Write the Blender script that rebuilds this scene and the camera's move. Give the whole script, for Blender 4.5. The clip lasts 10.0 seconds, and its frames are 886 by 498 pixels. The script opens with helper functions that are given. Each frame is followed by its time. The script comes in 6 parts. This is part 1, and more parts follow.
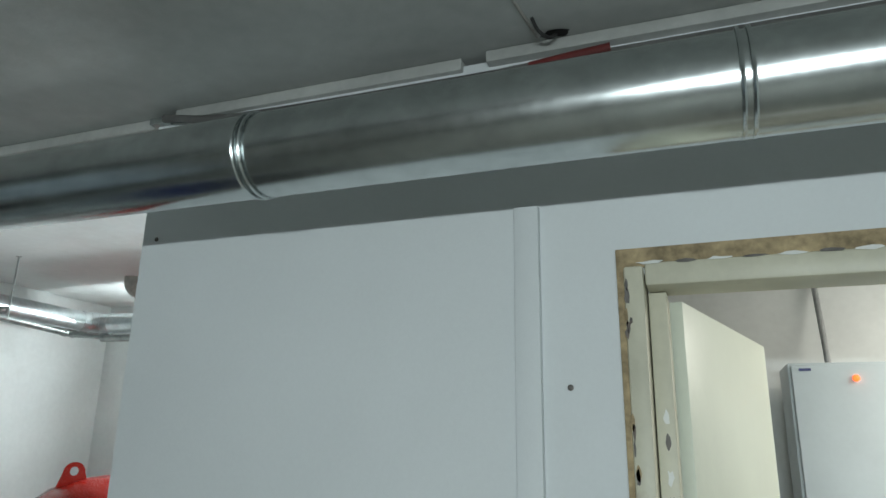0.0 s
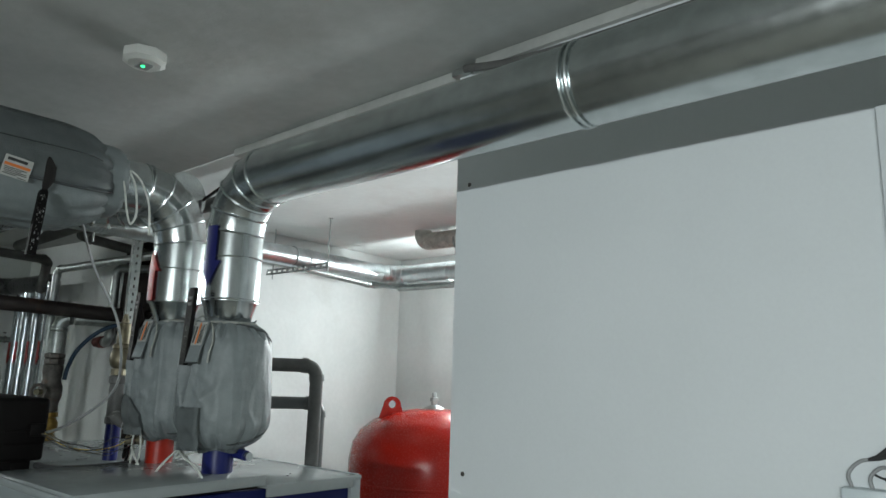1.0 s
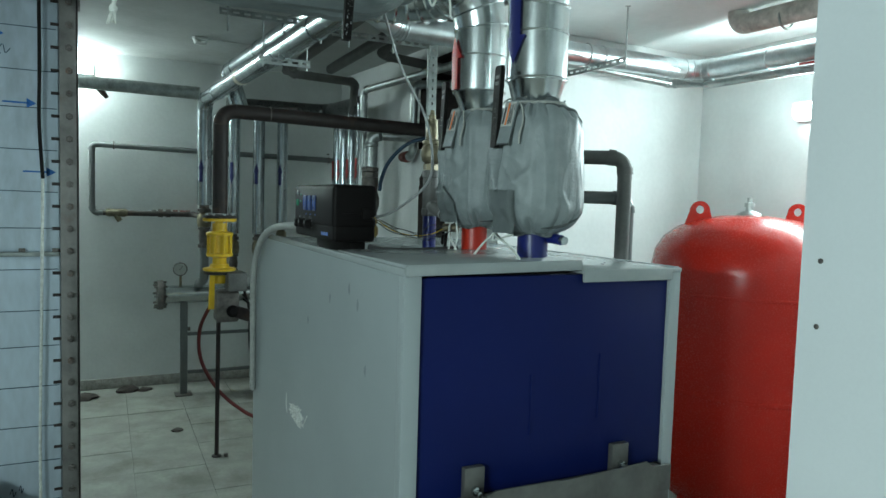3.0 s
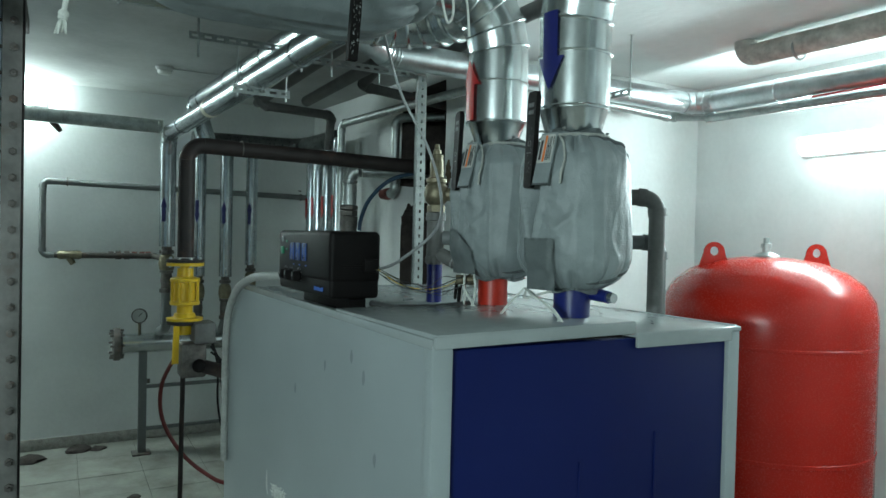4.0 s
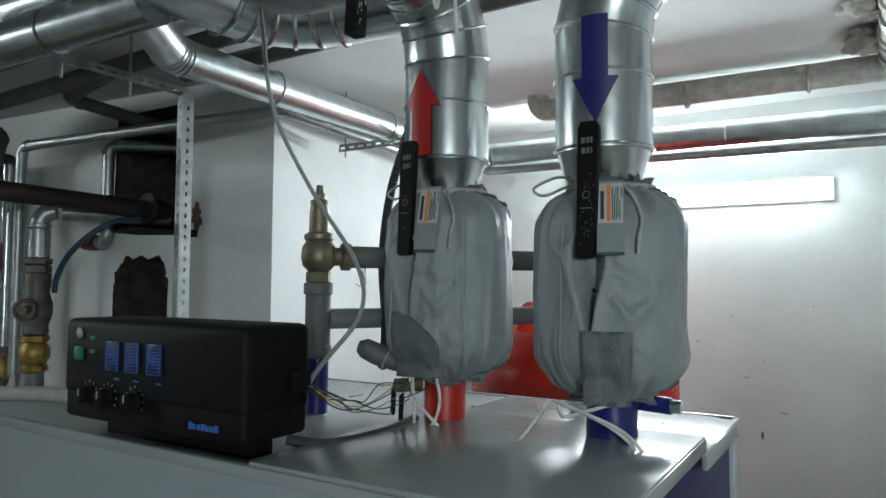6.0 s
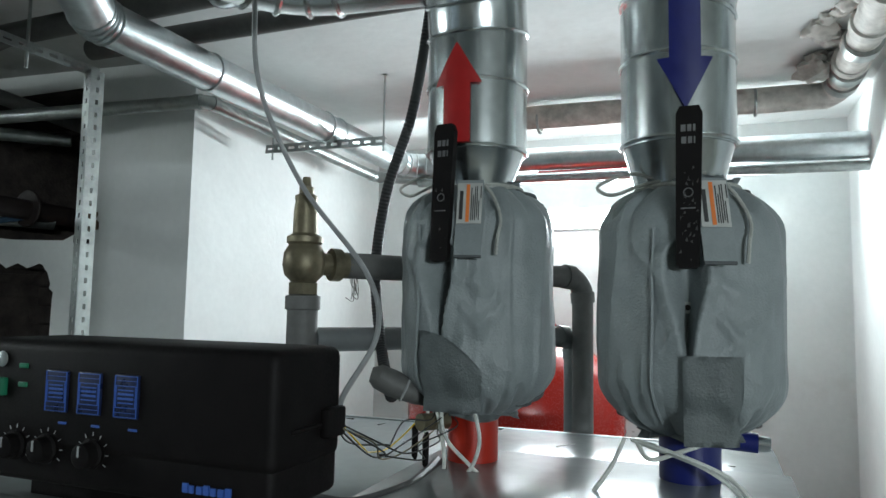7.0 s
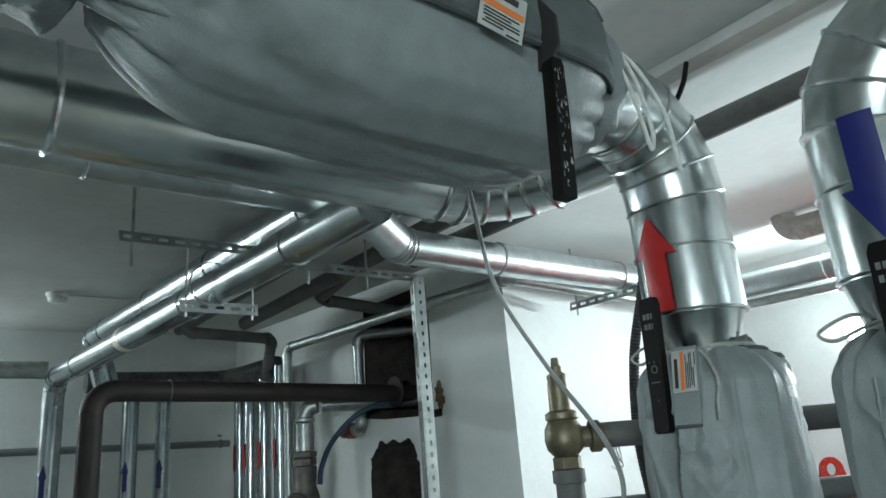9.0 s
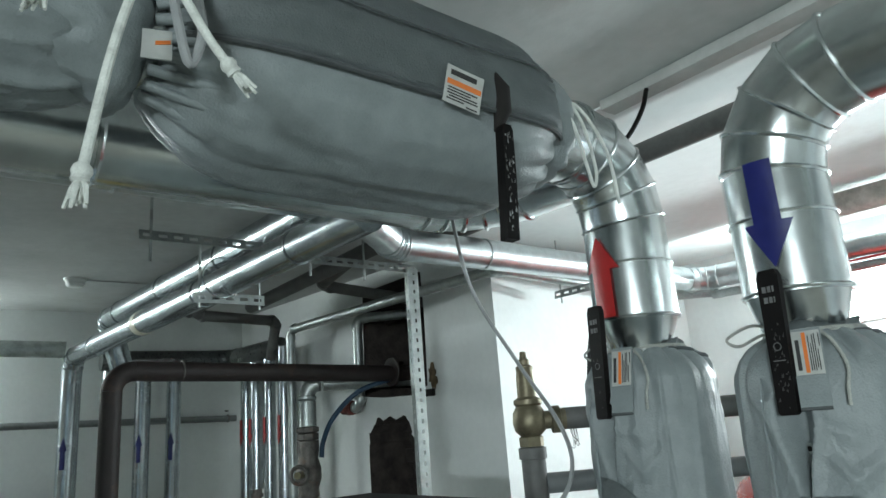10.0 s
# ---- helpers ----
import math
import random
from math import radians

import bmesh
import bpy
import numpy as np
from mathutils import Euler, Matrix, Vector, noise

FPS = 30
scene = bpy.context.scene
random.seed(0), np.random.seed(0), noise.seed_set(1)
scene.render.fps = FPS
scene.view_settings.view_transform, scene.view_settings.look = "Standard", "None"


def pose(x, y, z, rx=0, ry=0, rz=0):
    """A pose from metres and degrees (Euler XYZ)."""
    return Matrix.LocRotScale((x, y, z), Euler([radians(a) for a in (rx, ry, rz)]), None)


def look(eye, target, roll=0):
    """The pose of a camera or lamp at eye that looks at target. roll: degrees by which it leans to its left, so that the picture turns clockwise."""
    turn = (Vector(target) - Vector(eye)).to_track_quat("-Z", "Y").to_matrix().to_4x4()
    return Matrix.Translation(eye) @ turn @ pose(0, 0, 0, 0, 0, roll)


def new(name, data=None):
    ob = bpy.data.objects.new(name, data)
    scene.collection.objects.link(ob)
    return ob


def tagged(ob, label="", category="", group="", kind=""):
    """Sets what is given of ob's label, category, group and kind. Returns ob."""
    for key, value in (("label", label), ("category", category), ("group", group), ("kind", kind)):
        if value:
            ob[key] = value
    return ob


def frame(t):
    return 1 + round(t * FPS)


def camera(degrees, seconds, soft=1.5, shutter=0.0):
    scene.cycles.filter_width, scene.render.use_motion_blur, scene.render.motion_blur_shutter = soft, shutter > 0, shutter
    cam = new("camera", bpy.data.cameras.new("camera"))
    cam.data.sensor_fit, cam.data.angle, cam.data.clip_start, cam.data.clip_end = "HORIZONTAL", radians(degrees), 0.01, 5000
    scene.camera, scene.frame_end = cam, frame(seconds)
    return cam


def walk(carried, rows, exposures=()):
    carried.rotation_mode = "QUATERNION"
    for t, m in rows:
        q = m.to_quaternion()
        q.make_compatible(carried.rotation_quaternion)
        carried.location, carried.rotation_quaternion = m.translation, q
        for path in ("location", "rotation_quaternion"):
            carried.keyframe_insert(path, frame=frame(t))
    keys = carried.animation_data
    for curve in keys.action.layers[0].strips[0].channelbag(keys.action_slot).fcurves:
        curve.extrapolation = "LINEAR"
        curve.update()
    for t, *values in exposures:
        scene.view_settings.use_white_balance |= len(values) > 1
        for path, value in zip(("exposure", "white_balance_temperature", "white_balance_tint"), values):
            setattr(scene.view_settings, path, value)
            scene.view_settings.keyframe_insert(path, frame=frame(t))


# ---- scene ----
cam = camera(65.6, 10.0)
PATH = [
    (0, (-0.566, 0.473, 1.799), (-1.245, 2.276, 2.338), 1.0),
    (0.5, (-0.657, 0.451, 1.783), (-1.674, 2.11, 2.249), 1.9),
    (1, (-0.713, 0.412, 1.759), (-2.012, 1.884, 2.139), 1.8),
    (1.5, (-0.761, 0.396, 1.734), (-2.261, 1.7, 1.955), 1.1),
    (2, (-0.765, 0.423, 1.702), (-2.472, 1.464, 1.75), 1.7),
    (2.5, (-0.782, 0.478, 1.661), (-2.616, 1.261, 1.51), 2.6),
    (3, (-0.908, 0.452, 1.636), (-2.698, 1.335, 1.5), 1.7),
    (3.2, (-0.972, 0.433, 1.639), (-2.733, 1.374, 1.526), 0.3),
    (4.5, (-1.479, 0.485, 1.684), (-3.183, 1.532, 1.714), 3.1),
    (5, (-1.747, 0.399, 1.695), (-3.196, 1.773, 1.796), 0.8),
    (5.5, (-1.941, 0.341, 1.743), (-3.161, 1.922, 1.859), -0.7),
    (7, (-2.45, 0.448, 1.727), (-3.188, 2.299, 1.9), 1.0),
    (7.5, (-2.549, 0.415, 1.746), (-3.164, 2.299, 2.011), -1.4),
    (8, (-2.463, 0.457, 1.753), (-3.464, 2.146, 2.136), -4.2),
    (8.5, (-2.296, 0.52, 1.778), (-3.698, 1.839, 2.32), -2.1),
    (9, (-2.187, 0.465, 1.792), (-3.676, 1.672, 2.363), -4.8),
    (9.5, (-2.11, 0.359, 1.766), (-3.574, 1.678, 2.107), -3.8),
    (10, (-1.987, 0.366, 1.802), (-3.499, 1.575, 2.305), -4.4),
]
EXPOSURES = [
    (0.0, -0.10, 6550, 11), (0.5, 0.07, 6450, 12), (1.0, 0.10, 6700, 14), (1.5, 0.10, 6700, 15), (2.0, 0.20, 6700, 15), (2.5, 0.50, 6350, 8),
    (3.0, 0.57, 6150, -1), (4.5, 0.51, 6150, -1), (5.0, 0.30, 6350, 7), (5.5, 0.20, 6450, 12), (7.0, 0.36, 6450, 13), (7.5, 0.38, 6450, 13),
    (8.0, 0.40, 6450, 14), (8.5, 0.56, 6450, 11), (9.0, 0.66, 6300, 8), (9.5, 0.70, 6300, 8), (10.0, 0.80, 6450, 10),
]
walk(cam, [(t, look(eye, target, roll)) for t, eye, target, roll in PATH], EXPOSURES)

# ---- light ----
world = bpy.data.worlds.new("world")
scene.world = world
world.use_nodes = True
world.node_tree.nodes["Background"].inputs[0].default_value = (0.5, 0.55, 0.6, 1)
world.node_tree.nodes["Background"].inputs[1].default_value = 0.003


def lamp_at(name, eye, target, sx, sy, watts, colour):
    data = bpy.data.lights.new(name, "AREA")
    data.shape, data.size, data.size_y, data.energy, data.color = "RECTANGLE", sx, sy, watts, colour
    ob = new(name, data)
    ob.matrix_world = look(eye, target)
    return ob


COOL = (0.87, 1.0, 1.02)
lamp_at("tube_light_north", (-2.90, 3.80, 2.195), (-2.90, 2.0, 2.22), 1.2, 0.07, 28, COOL)
# unseen lamp added to light the partition and throw the pipe's shadow on it
lamp_at("unseen_light_south", (0.0, -2.02, 1.93), (-0.3, 1.8, 0.8), 1.2, 0.07, 72, COOL)
# unseen lamp added to light the switch room behind the doorway
lamp_at("unseen_light_panel_room", (0.9, 2.9, 2.5), (0.5, 3.2, 0.5), 0.9, 0.1, 30, (1.0, 0.98, 0.88))

# ---- materials ----


def material(name, base, rough=0.5, metal=0.0, vary=0.12, scale=6.0, fine=60.0, bump=0.15, stain=None, stain_amount=0.0,
             rough_vary=0.12, streak=None, coat=0.0, depth=0.003):
    m = bpy.data.materials.new(name)
    m.use_nodes = True
    nt = m.node_tree
    n, l = nt.nodes, nt.links
    b = n["Principled BSDF"]
    tc = n.new("ShaderNodeTexCoord")
    mp = n.new("ShaderNodeMapping")
    geo = n.new("ShaderNodeNewGeometry")
    l.new(geo.outputs["Position"], mp.inputs["Vector"])
    if streak:
        mp.inputs["Scale"].default_value = streak
    big = n.new("ShaderNodeTexNoise")
    big.inputs["Scale"].default_value, big.inputs["Detail"].default_value = scale, 5
    small = n.new("ShaderNodeTexNoise")
    small.inputs["Scale"].default_value, small.inputs["Detail"].default_value = fine, 4
    for t in (big, small):
        l.new(mp.outputs["Vector"], t.inputs["Vector"])
    mix = n.new("ShaderNodeMath")
    mix.operation = "MULTIPLY_ADD"
    mix.inputs[1].default_value = 0.4
    l.new(small.outputs["Fac"], mix.inputs[0])
    l.new(big.outputs["Fac"], mix.inputs[2])
    ramp = n.new("ShaderNodeValToRGB")
    lo = [max(0, c * (1 - vary * 1.6)) for c in base]
    hi = [min(1, c * (1 + vary)) for c in base]
    ramp.color_ramp.elements[0].position, ramp.color_ramp.elements[1].position = 0.42, 0.95
    ramp.color_ramp.elements[0].color, ramp.color_ramp.elements[1].color = (*lo, 1), (*hi, 1)
    l.new(mix.outputs[0], ramp.inputs[0])
    out = ramp.outputs[0]
    if stain:
        st = n.new("ShaderNodeTexNoise")
        st.inputs["Scale"].default_value, st.inputs["Detail"].default_value = scale * 0.55, 8
        st.inputs["Roughness"].default_value = 0.68
        l.new(mp.outputs["Vector"], st.inputs["Vector"])
        sr = n.new("ShaderNodeValToRGB")
        sr.color_ramp.elements[0].position, sr.color_ramp.elements[1].position = 0.62 - 0.2 * stain_amount, 0.78
        l.new(st.outputs["Fac"], sr.inputs[0])
        mc = n.new("ShaderNodeMix")
        mc.data_type = "RGBA"
        mc.inputs["B"].default_value = (*stain, 1)
        sm = n.new("ShaderNodeMath")
        sm.operation = "MULTIPLY"
        sm.inputs[1].default_value = min(1.0, 0.45 + stain_amount)
        l.new(sr.outputs[0], sm.inputs[0])
        l.new(sm.outputs[0], mc.inputs["Factor"])
        l.new(out, mc.inputs["A"])
        out = mc.outputs["Result"]
    l.new(out, b.inputs["Base Color"])
    rr = n.new("ShaderNodeMapRange")
    rr.inputs["To Min"].default_value, rr.inputs["To Max"].default_value = max(0.04, rough - rough_vary), min(1, rough + rough_vary)
    l.new(small.outputs["Fac"], rr.inputs["Value"])
    l.new(rr.outputs[0], b.inputs["Roughness"])
    b.inputs["Metallic"].default_value = metal
    b.inputs["Coat Weight"].default_value = coat
    bp = n.new("ShaderNodeBump")
    bp.inputs["Strength"].default_value, bp.inputs["Distance"].default_value = bump, depth
    l.new(mix.outputs[0], bp.inputs["Height"])
    l.new(bp.outputs[0], b.inputs["Normal"])
    return m


def glow(name, colour, strength):
    m = bpy.data.materials.new(name)
    m.use_nodes = True
    b = m.node_tree.nodes["Principled BSDF"]
    b.inputs["Base Color"].default_value = (*colour, 1)
    b.inputs["Emission Color"].default_value = (*colour, 1)
    b.inputs["Emission Strength"].default_value = strength
    return m


WHITEWASH = material("whitewashed_plaster", (0.70, 0.72, 0.71), 0.85, vary=0.06, scale=3, fine=35, bump=0.35, stain=(0.52, 0.52, 0.48), stain_amount=0.12, depth=0.006)
DRYWALL = material("painted_plasterboard", (0.69, 0.725, 0.735), 0.6, vary=0.03, scale=2, fine=140, bump=0.05)
# grey paint, set darker still because little light reaches the south ceiling
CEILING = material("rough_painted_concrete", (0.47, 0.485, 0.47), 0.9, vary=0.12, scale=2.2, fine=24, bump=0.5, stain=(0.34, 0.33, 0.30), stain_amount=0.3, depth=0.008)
TILE = material("worn_cement_tile", (0.27, 0.27, 0.24), 0.6, vary=0.22, scale=5, fine=50, bump=0.2, stain=(0.11, 0.10, 0.08), stain_amount=0.6)
GROUT = material("dirty_grout", (0.27, 0.265, 0.24), 0.9, vary=0.2, scale=12)
GALV = material("galvanised_sheet", (0.62, 0.66, 0.66), 0.24, 1.0, vary=0.12, scale=14, fine=60, bump=0.03, rough_vary=0.05)
GALV_SOFT = material("spangled_galvanised_sheet", (0.60, 0.645, 0.655), 0.32, 1.0, vary=0.14, scale=16, fine=70, bump=0.0, rough_vary=0.08)
# darker copy of the galvanised sheet for pipes that reflect dim surroundings
GALV_SHADED = material("shaded_galvanised_sheet", (0.40, 0.435, 0.45), 0.25, 1.0, vary=0.16, scale=14, fine=60, bump=0.02, rough_vary=0.07)
HOSE_GREY = material("dark_grey_hose", (0.045, 0.047, 0.048), 0.5, vary=0.2, scale=30)
GALV_DULL = material("dull_galvanised_steel", (0.40, 0.43, 0.42), 0.42, 0.9, vary=0.2, scale=18, fine=80, bump=0.06, stain=(0.16, 0.12, 0.09), stain_amount=0.25)
FABRIC = material("silicone_coated_cloth", (0.215, 0.243, 0.247), 0.46, vary=0.09, scale=30, fine=300, bump=0.5, rough_vary=0.18, depth=0.006)
TRUNKING = material("dusty_white_trunking", (0.43, 0.44, 0.42), 0.6, vary=0.12, scale=9)
SCUFFED = material("scuffed_plastic", (0.045, 0.043, 0.042), 0.7, vary=0.3, scale=60)
BURN = material("burnt_smear", (0.15, 0.105, 0.06), 0.9, vary=0.5, scale=22, fine=80)
OLD_RED = material("rusty_red_fitting", (0.16, 0.045, 0.035), 0.6, vary=0.3, scale=25)
LEVER_PRINT = material("dull_white_print", (0.13, 0.13, 0.13), 0.6, vary=0.2, scale=60)
ROPE_GREY = material("soiled_cotton_cord", (0.36, 0.37, 0.34), 0.9, vary=0.25, scale=60, fine=500, bump=0.6)
DOOR_STEEL = material("dark_bare_steel", (0.15, 0.15, 0.14), 0.45, 0.6, vary=0.2, scale=9, fine=60, bump=0.1, stain=(0.07, 0.05, 0.04), stain_amount=0.25)
FABRIC_EDGE = material("dark_cloth_seam", (0.07, 0.078, 0.08), 0.7, vary=0.15, scale=30)
PANEL_GREY = material("grey_powder_coat", (0.285, 0.32, 0.325), 0.38, vary=0.05, scale=3, fine=300, bump=0.05, stain=(0.25, 0.28, 0.28), stain_amount=0.1)
PANEL_TOP = material("scuffed_grey_sheet", (0.27, 0.295, 0.295), 0.24, 0.0, vary=0.06, scale=4, fine=40, bump=0.0, rough_vary=0.04, stain=(0.30, 0.31, 0.30), stain_amount=0.0)
PANEL_BLUE = material("dark_blue_powder_coat", (0.0035, 0.0085, 0.070), 0.5, vary=0.08, scale=4, fine=300, bump=0.04)
PIPE_BLUE = material("blue_pipe_paint", (0.007, 0.013, 0.12), 0.35, vary=0.15, scale=20)
PIPE_RED = material("red_pipe_paint", (0.42, 0.024, 0.010), 0.35, vary=0.12, scale=20)
TANK_RED = material("red_tank_paint", (0.37, 0.013, 0.006), 0.27, vary=0.06, scale=5, fine=160, bump=0.0, coat=0.0, rough_vary=0.03)
BLACK_PLASTIC = material("black_plastic", (0.0055, 0.0045, 0.0045), 0.6, vary=0.25, scale=30, fine=300, bump=0.06)
RUSTY_BLACK = material("rusty_black_steel", (0.018, 0.012, 0.011), 0.62, 0.0, vary=0.3, scale=9, fine=70, bump=0.2, stain=(0.10, 0.05, 0.03), stain_amount=0.3)
DARK_PIPE = material("dark_grey_pipe", (0.11, 0.11, 0.105), 0.6, vary=0.2, scale=10, fine=80, bump=0.15)
PVC = material("grey_plastic_pipe", (0.15, 0.16, 0.16), 0.42, vary=0.1, scale=12, fine=90, stain=(0.28, 0.28, 0.26), stain_amount=0.08)
BRASS = material("tarnished_brass", (0.20, 0.175, 0.115), 0.5, 0.6, vary=0.3, scale=25, fine=120, bump=0.15)
IRON = material("worn_cast_iron", (0.13, 0.12, 0.11), 0.55, 0.5, vary=0.35, scale=22, fine=110, bump=0.25, stain=(0.25, 0.13, 0.07), stain_amount=0.25)
YELLOW = material("yellow_gas_paint", (0.72, 0.47, 0.015), 0.35, vary=0.1, scale=18)
ROPE = material("white_cotton_rope", (0.62, 0.64, 0.60), 0.9, vary=0.2, scale=60, fine=500, bump=0.6)
CABLE = material("grey_cable", (0.30, 0.31, 0.31), 0.5, vary=0.1, scale=30)
CONDUIT = material("grey_conduit", (0.34, 0.35, 0.33), 0.5, vary=0.12, scale=30)
CREAM = material("chipped_cream_paint", (0.60, 0.58, 0.46), 0.45, vary=0.08, scale=8, fine=70, stain=(0.22, 0.15, 0.09), stain_amount=0.12, bump=0.2)
DOOR_GREEN = material("pale_door_paint", (0.66, 0.70, 0.60), 0.4, vary=0.04, scale=4)
RAW_EDGE = material("raw_brown_mortar", (0.40, 0.31, 0.18), 0.85, vary=0.35, scale=20, fine=80, bump=0.7, depth=0.01)
LABEL = material("white_label", (0.44, 0.45, 0.43), 0.5, vary=0.12, scale=40)
PRINT = material("dark_print", (0.03, 0.03, 0.03), 0.6)
ORANGE = material("orange_print", (0.75, 0.20, 0.04), 0.5)
ARROW_BLUE = material("blue_arrow_tape", (0.007, 0.011, 0.11), 0.4, vary=0.1, scale=40)
ARROW_RED = material("red_arrow_tape", (0.34, 0.012, 0.012), 0.4, vary=0.1, scale=40)
BRASS_BRIGHT = material("worn_yellow_brass", (0.38, 0.25, 0.07), 0.45, 0.7, vary=0.3, scale=25, fine=120, bump=0.15)
DARK_DUCT = material("dark_steel_duct", (0.14, 0.145, 0.145), 0.3, 0.9, vary=0.2, scale=12, fine=70, bump=0.06)
IRON_PIPE = material("rusted_iron_pipe", (0.060, 0.052, 0.046), 0.55, 0.2, vary=0.3, scale=18, fine=90, bump=0.2, stain=(0.12, 0.06, 0.035), stain_amount=0.3)
BRICK = material("sooty_brick", (0.05, 0.04, 0.035), 0.9, vary=0.4, scale=14, fine=70, bump=0.8, depth=0.012)
# black for real soot and dark scratches, also for shaded gaps, slots and holes
SOOT_AND_SHADE = material("soot_and_shade_black", (0.012, 0.010, 0.009), 0.95, vary=0.3, scale=14, bump=0.3)
SCALE_STEEL = material("streaked_steel_sheet", (0.50, 0.58, 0.66), 0.38, 0.3, vary=0.14, scale=2.5, fine=40, bump=0.1, stain=(0.10, 0.09, 0.07), stain_amount=0.2, streak=(1, 1, 0.35))
PEN = material("blue_marker", (0.01, 0.12, 0.42), 0.6)
PEN_DARK = material("dark_marker", (0.02, 0.05, 0.09), 0.6)
HOSE_RED = material("dark_red_rubber", (0.12, 0.014, 0.012), 0.5, vary=0.15, scale=20)
FLANGE = material("rust_washed_flange", (0.19, 0.185, 0.175), 0.6, 0.3, vary=0.25, scale=10, fine=60, bump=0.2, stain=(0.13, 0.08, 0.05), stain_amount=0.3)
# whiter paint, kept bright also for the north tube's light on it
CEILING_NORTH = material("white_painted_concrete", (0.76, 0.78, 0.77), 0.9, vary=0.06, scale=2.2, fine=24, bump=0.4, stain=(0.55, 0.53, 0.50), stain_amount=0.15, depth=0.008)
MORTAR = material("spilled_mortar", (0.36, 0.35, 0.32), 0.9, vary=0.2, scale=22, fine=90, bump=0.8, depth=0.01)
SEWAGE = material("mortar_stained_pipe", (0.56, 0.54, 0.50), 0.7, vary=0.25, scale=16, fine=60, bump=0.6, stain=(0.19, 0.17, 0.15), stain_amount=0.35, depth=0.006)
CABINET = material("light_grey_enamel", (0.56, 0.62, 0.64), 0.4, vary=0.03)
PLASTIC_WHITE = material("white_plastic", (0.72, 0.73, 0.70), 0.45, vary=0.05)
SCREEN = glow("blue_lit_screen", (0.03, 0.09, 0.34), 0.048)
SCREEN_DARK = material("unlit_screen_segment", (0.006, 0.012, 0.05), 0.3)
LED_GREEN = glow("green_led", (0.02, 0.75, 0.25), 2.2)
LED_DIM = glow("dim_green_switch", (0.006, 0.12, 0.06), 0.08)
LED_ORANGE = glow("orange_pilot_lamp", (1.0, 0.12, 0.02), 2.5)
TUBE_GLOW = glow("lit_diffuser", (0.88, 1.0, 1.0), 12)
TUBE_GLOW_WEST = glow("bright_lit_diffuser", (0.88, 1.0, 1.0), 75)
# weaker glow for the added south fitting
TUBE_GLOW_WEAK = glow("weak_lit_diffuser", (0.88, 1.0, 1.0), 3)

TANK_RED.node_tree.nodes["Principled BSDF"].inputs["Specular IOR Level"].default_value = 0.3
for dull in (BLACK_PLASTIC, PANEL_BLUE):
    dull.node_tree.nodes["Principled BSDF"].inputs["Specular IOR Level"].default_value = 0.15

# ---- mesh helpers ----


def part(name, bm, mat, parent=None, label="", smooth=35):
    """Links a bmesh as one mesh object."""
    me = bpy.data.meshes.new(name)
    bmesh.ops.recalc_face_normals(bm, faces=bm.faces)
    if smooth:
        for f in bm.faces:
            f.smooth = True
        for e in bm.edges:
            if len(e.link_faces) == 2 and e.calc_face_angle(0) > radians(smooth):
                e.smooth = False
    bm.to_mesh(me)
    bm.free()
    me.materials.append(mat)
    ob = new(name, me)
    if parent is not None:
        ob.parent = parent
        ob.matrix_parent_inverse = Matrix.Translation(parent.location).inverted()
    if label:
        ob["label"] = label
    return ob


def thing(name, at, label, category, group="", kind=""):
    ob = new(name)
    ob.location = at
    ob.empty_display_size = 0.05
    return tagged(ob, label, category, group, kind)


def single(name, bm, mat, label, category, group="", kind=""):
    return tagged(part(name, bm, mat), label, category, group, kind)


def box(x0, x1, y0, y1, z0, z1, bevel=0.0, bm=None, segs=2):
    bm2 = bmesh.new()
    bmesh.ops.create_cube(bm2, size=1)
    for v in bm2.verts:
        v.co = Vector(((x0 + x1) / 2 + v.co.x * (x1 - x0), (y0 + y1) / 2 + v.co.y * (y1 - y0), (z0 + z1) / 2 + v.co.z * (z1 - z0)))
    if bevel:
        bmesh.ops.bevel(bm2, geom=list(bm2.edges), offset=bevel, segments=segs, profile=0.5, affect="EDGES")
    if bm is None:
        return bm2
    join(bm, bm2)
    return bm


def join(bm, other):
    me = bpy.data.meshes.new("tmp")
    other.to_mesh(me)
    other.free()
    bm.from_mesh(me)
    bpy.data.meshes.remove(me)
    return bm


def moved(bm, m):
    bmesh.ops.transform(bm, matrix=m, verts=bm.verts)
    return bm


def ring_verts(bm, centre, u, v, r, seg):
    return [bm.verts.new(centre + (u * math.cos(2 * math.pi * k / seg) + v * math.sin(2 * math.pi * k / seg)) * r) for k in range(seg)]


def frame_of(d, ref=None):
    d = d.normalized()
    ref = ref or (Vector((0, 0, 1)) if abs(d.z) < 0.9 else Vector((1, 0, 0)))
    u = (ref - d * ref.dot(d)).normalized()
    return u, d.cross(u)


def sweep(pts, radii, seg=20, caps=True):
    """A tube through points, with a radius at each."""
    pts = [Vector(p) for p in pts]
    if not hasattr(radii, "__len__"):
        radii = [radii] * len(pts)
    bm = bmesh.new()
    u = None
    rings = []
    for i, p in enumerate(pts):
        d = (pts[min(i + 1, len(pts) - 1)] - pts[max(i - 1, 0)])
        if d.length < 1e-9:
            d = pts[i] - pts[i - 2]
        u, v = frame_of(d, u)
        rings.append(ring_verts(bm, p, u, v, radii[i], seg))
    for a, b in zip(rings, rings[1:]):
        for k in range(seg):
            bm.faces.new((a[k], a[(k + 1) % seg], b[(k + 1) % seg], b[k]))
    if caps:
        bm.faces.new(rings[0][::-1])
        bm.faces.new(rings[-1])
    return bm


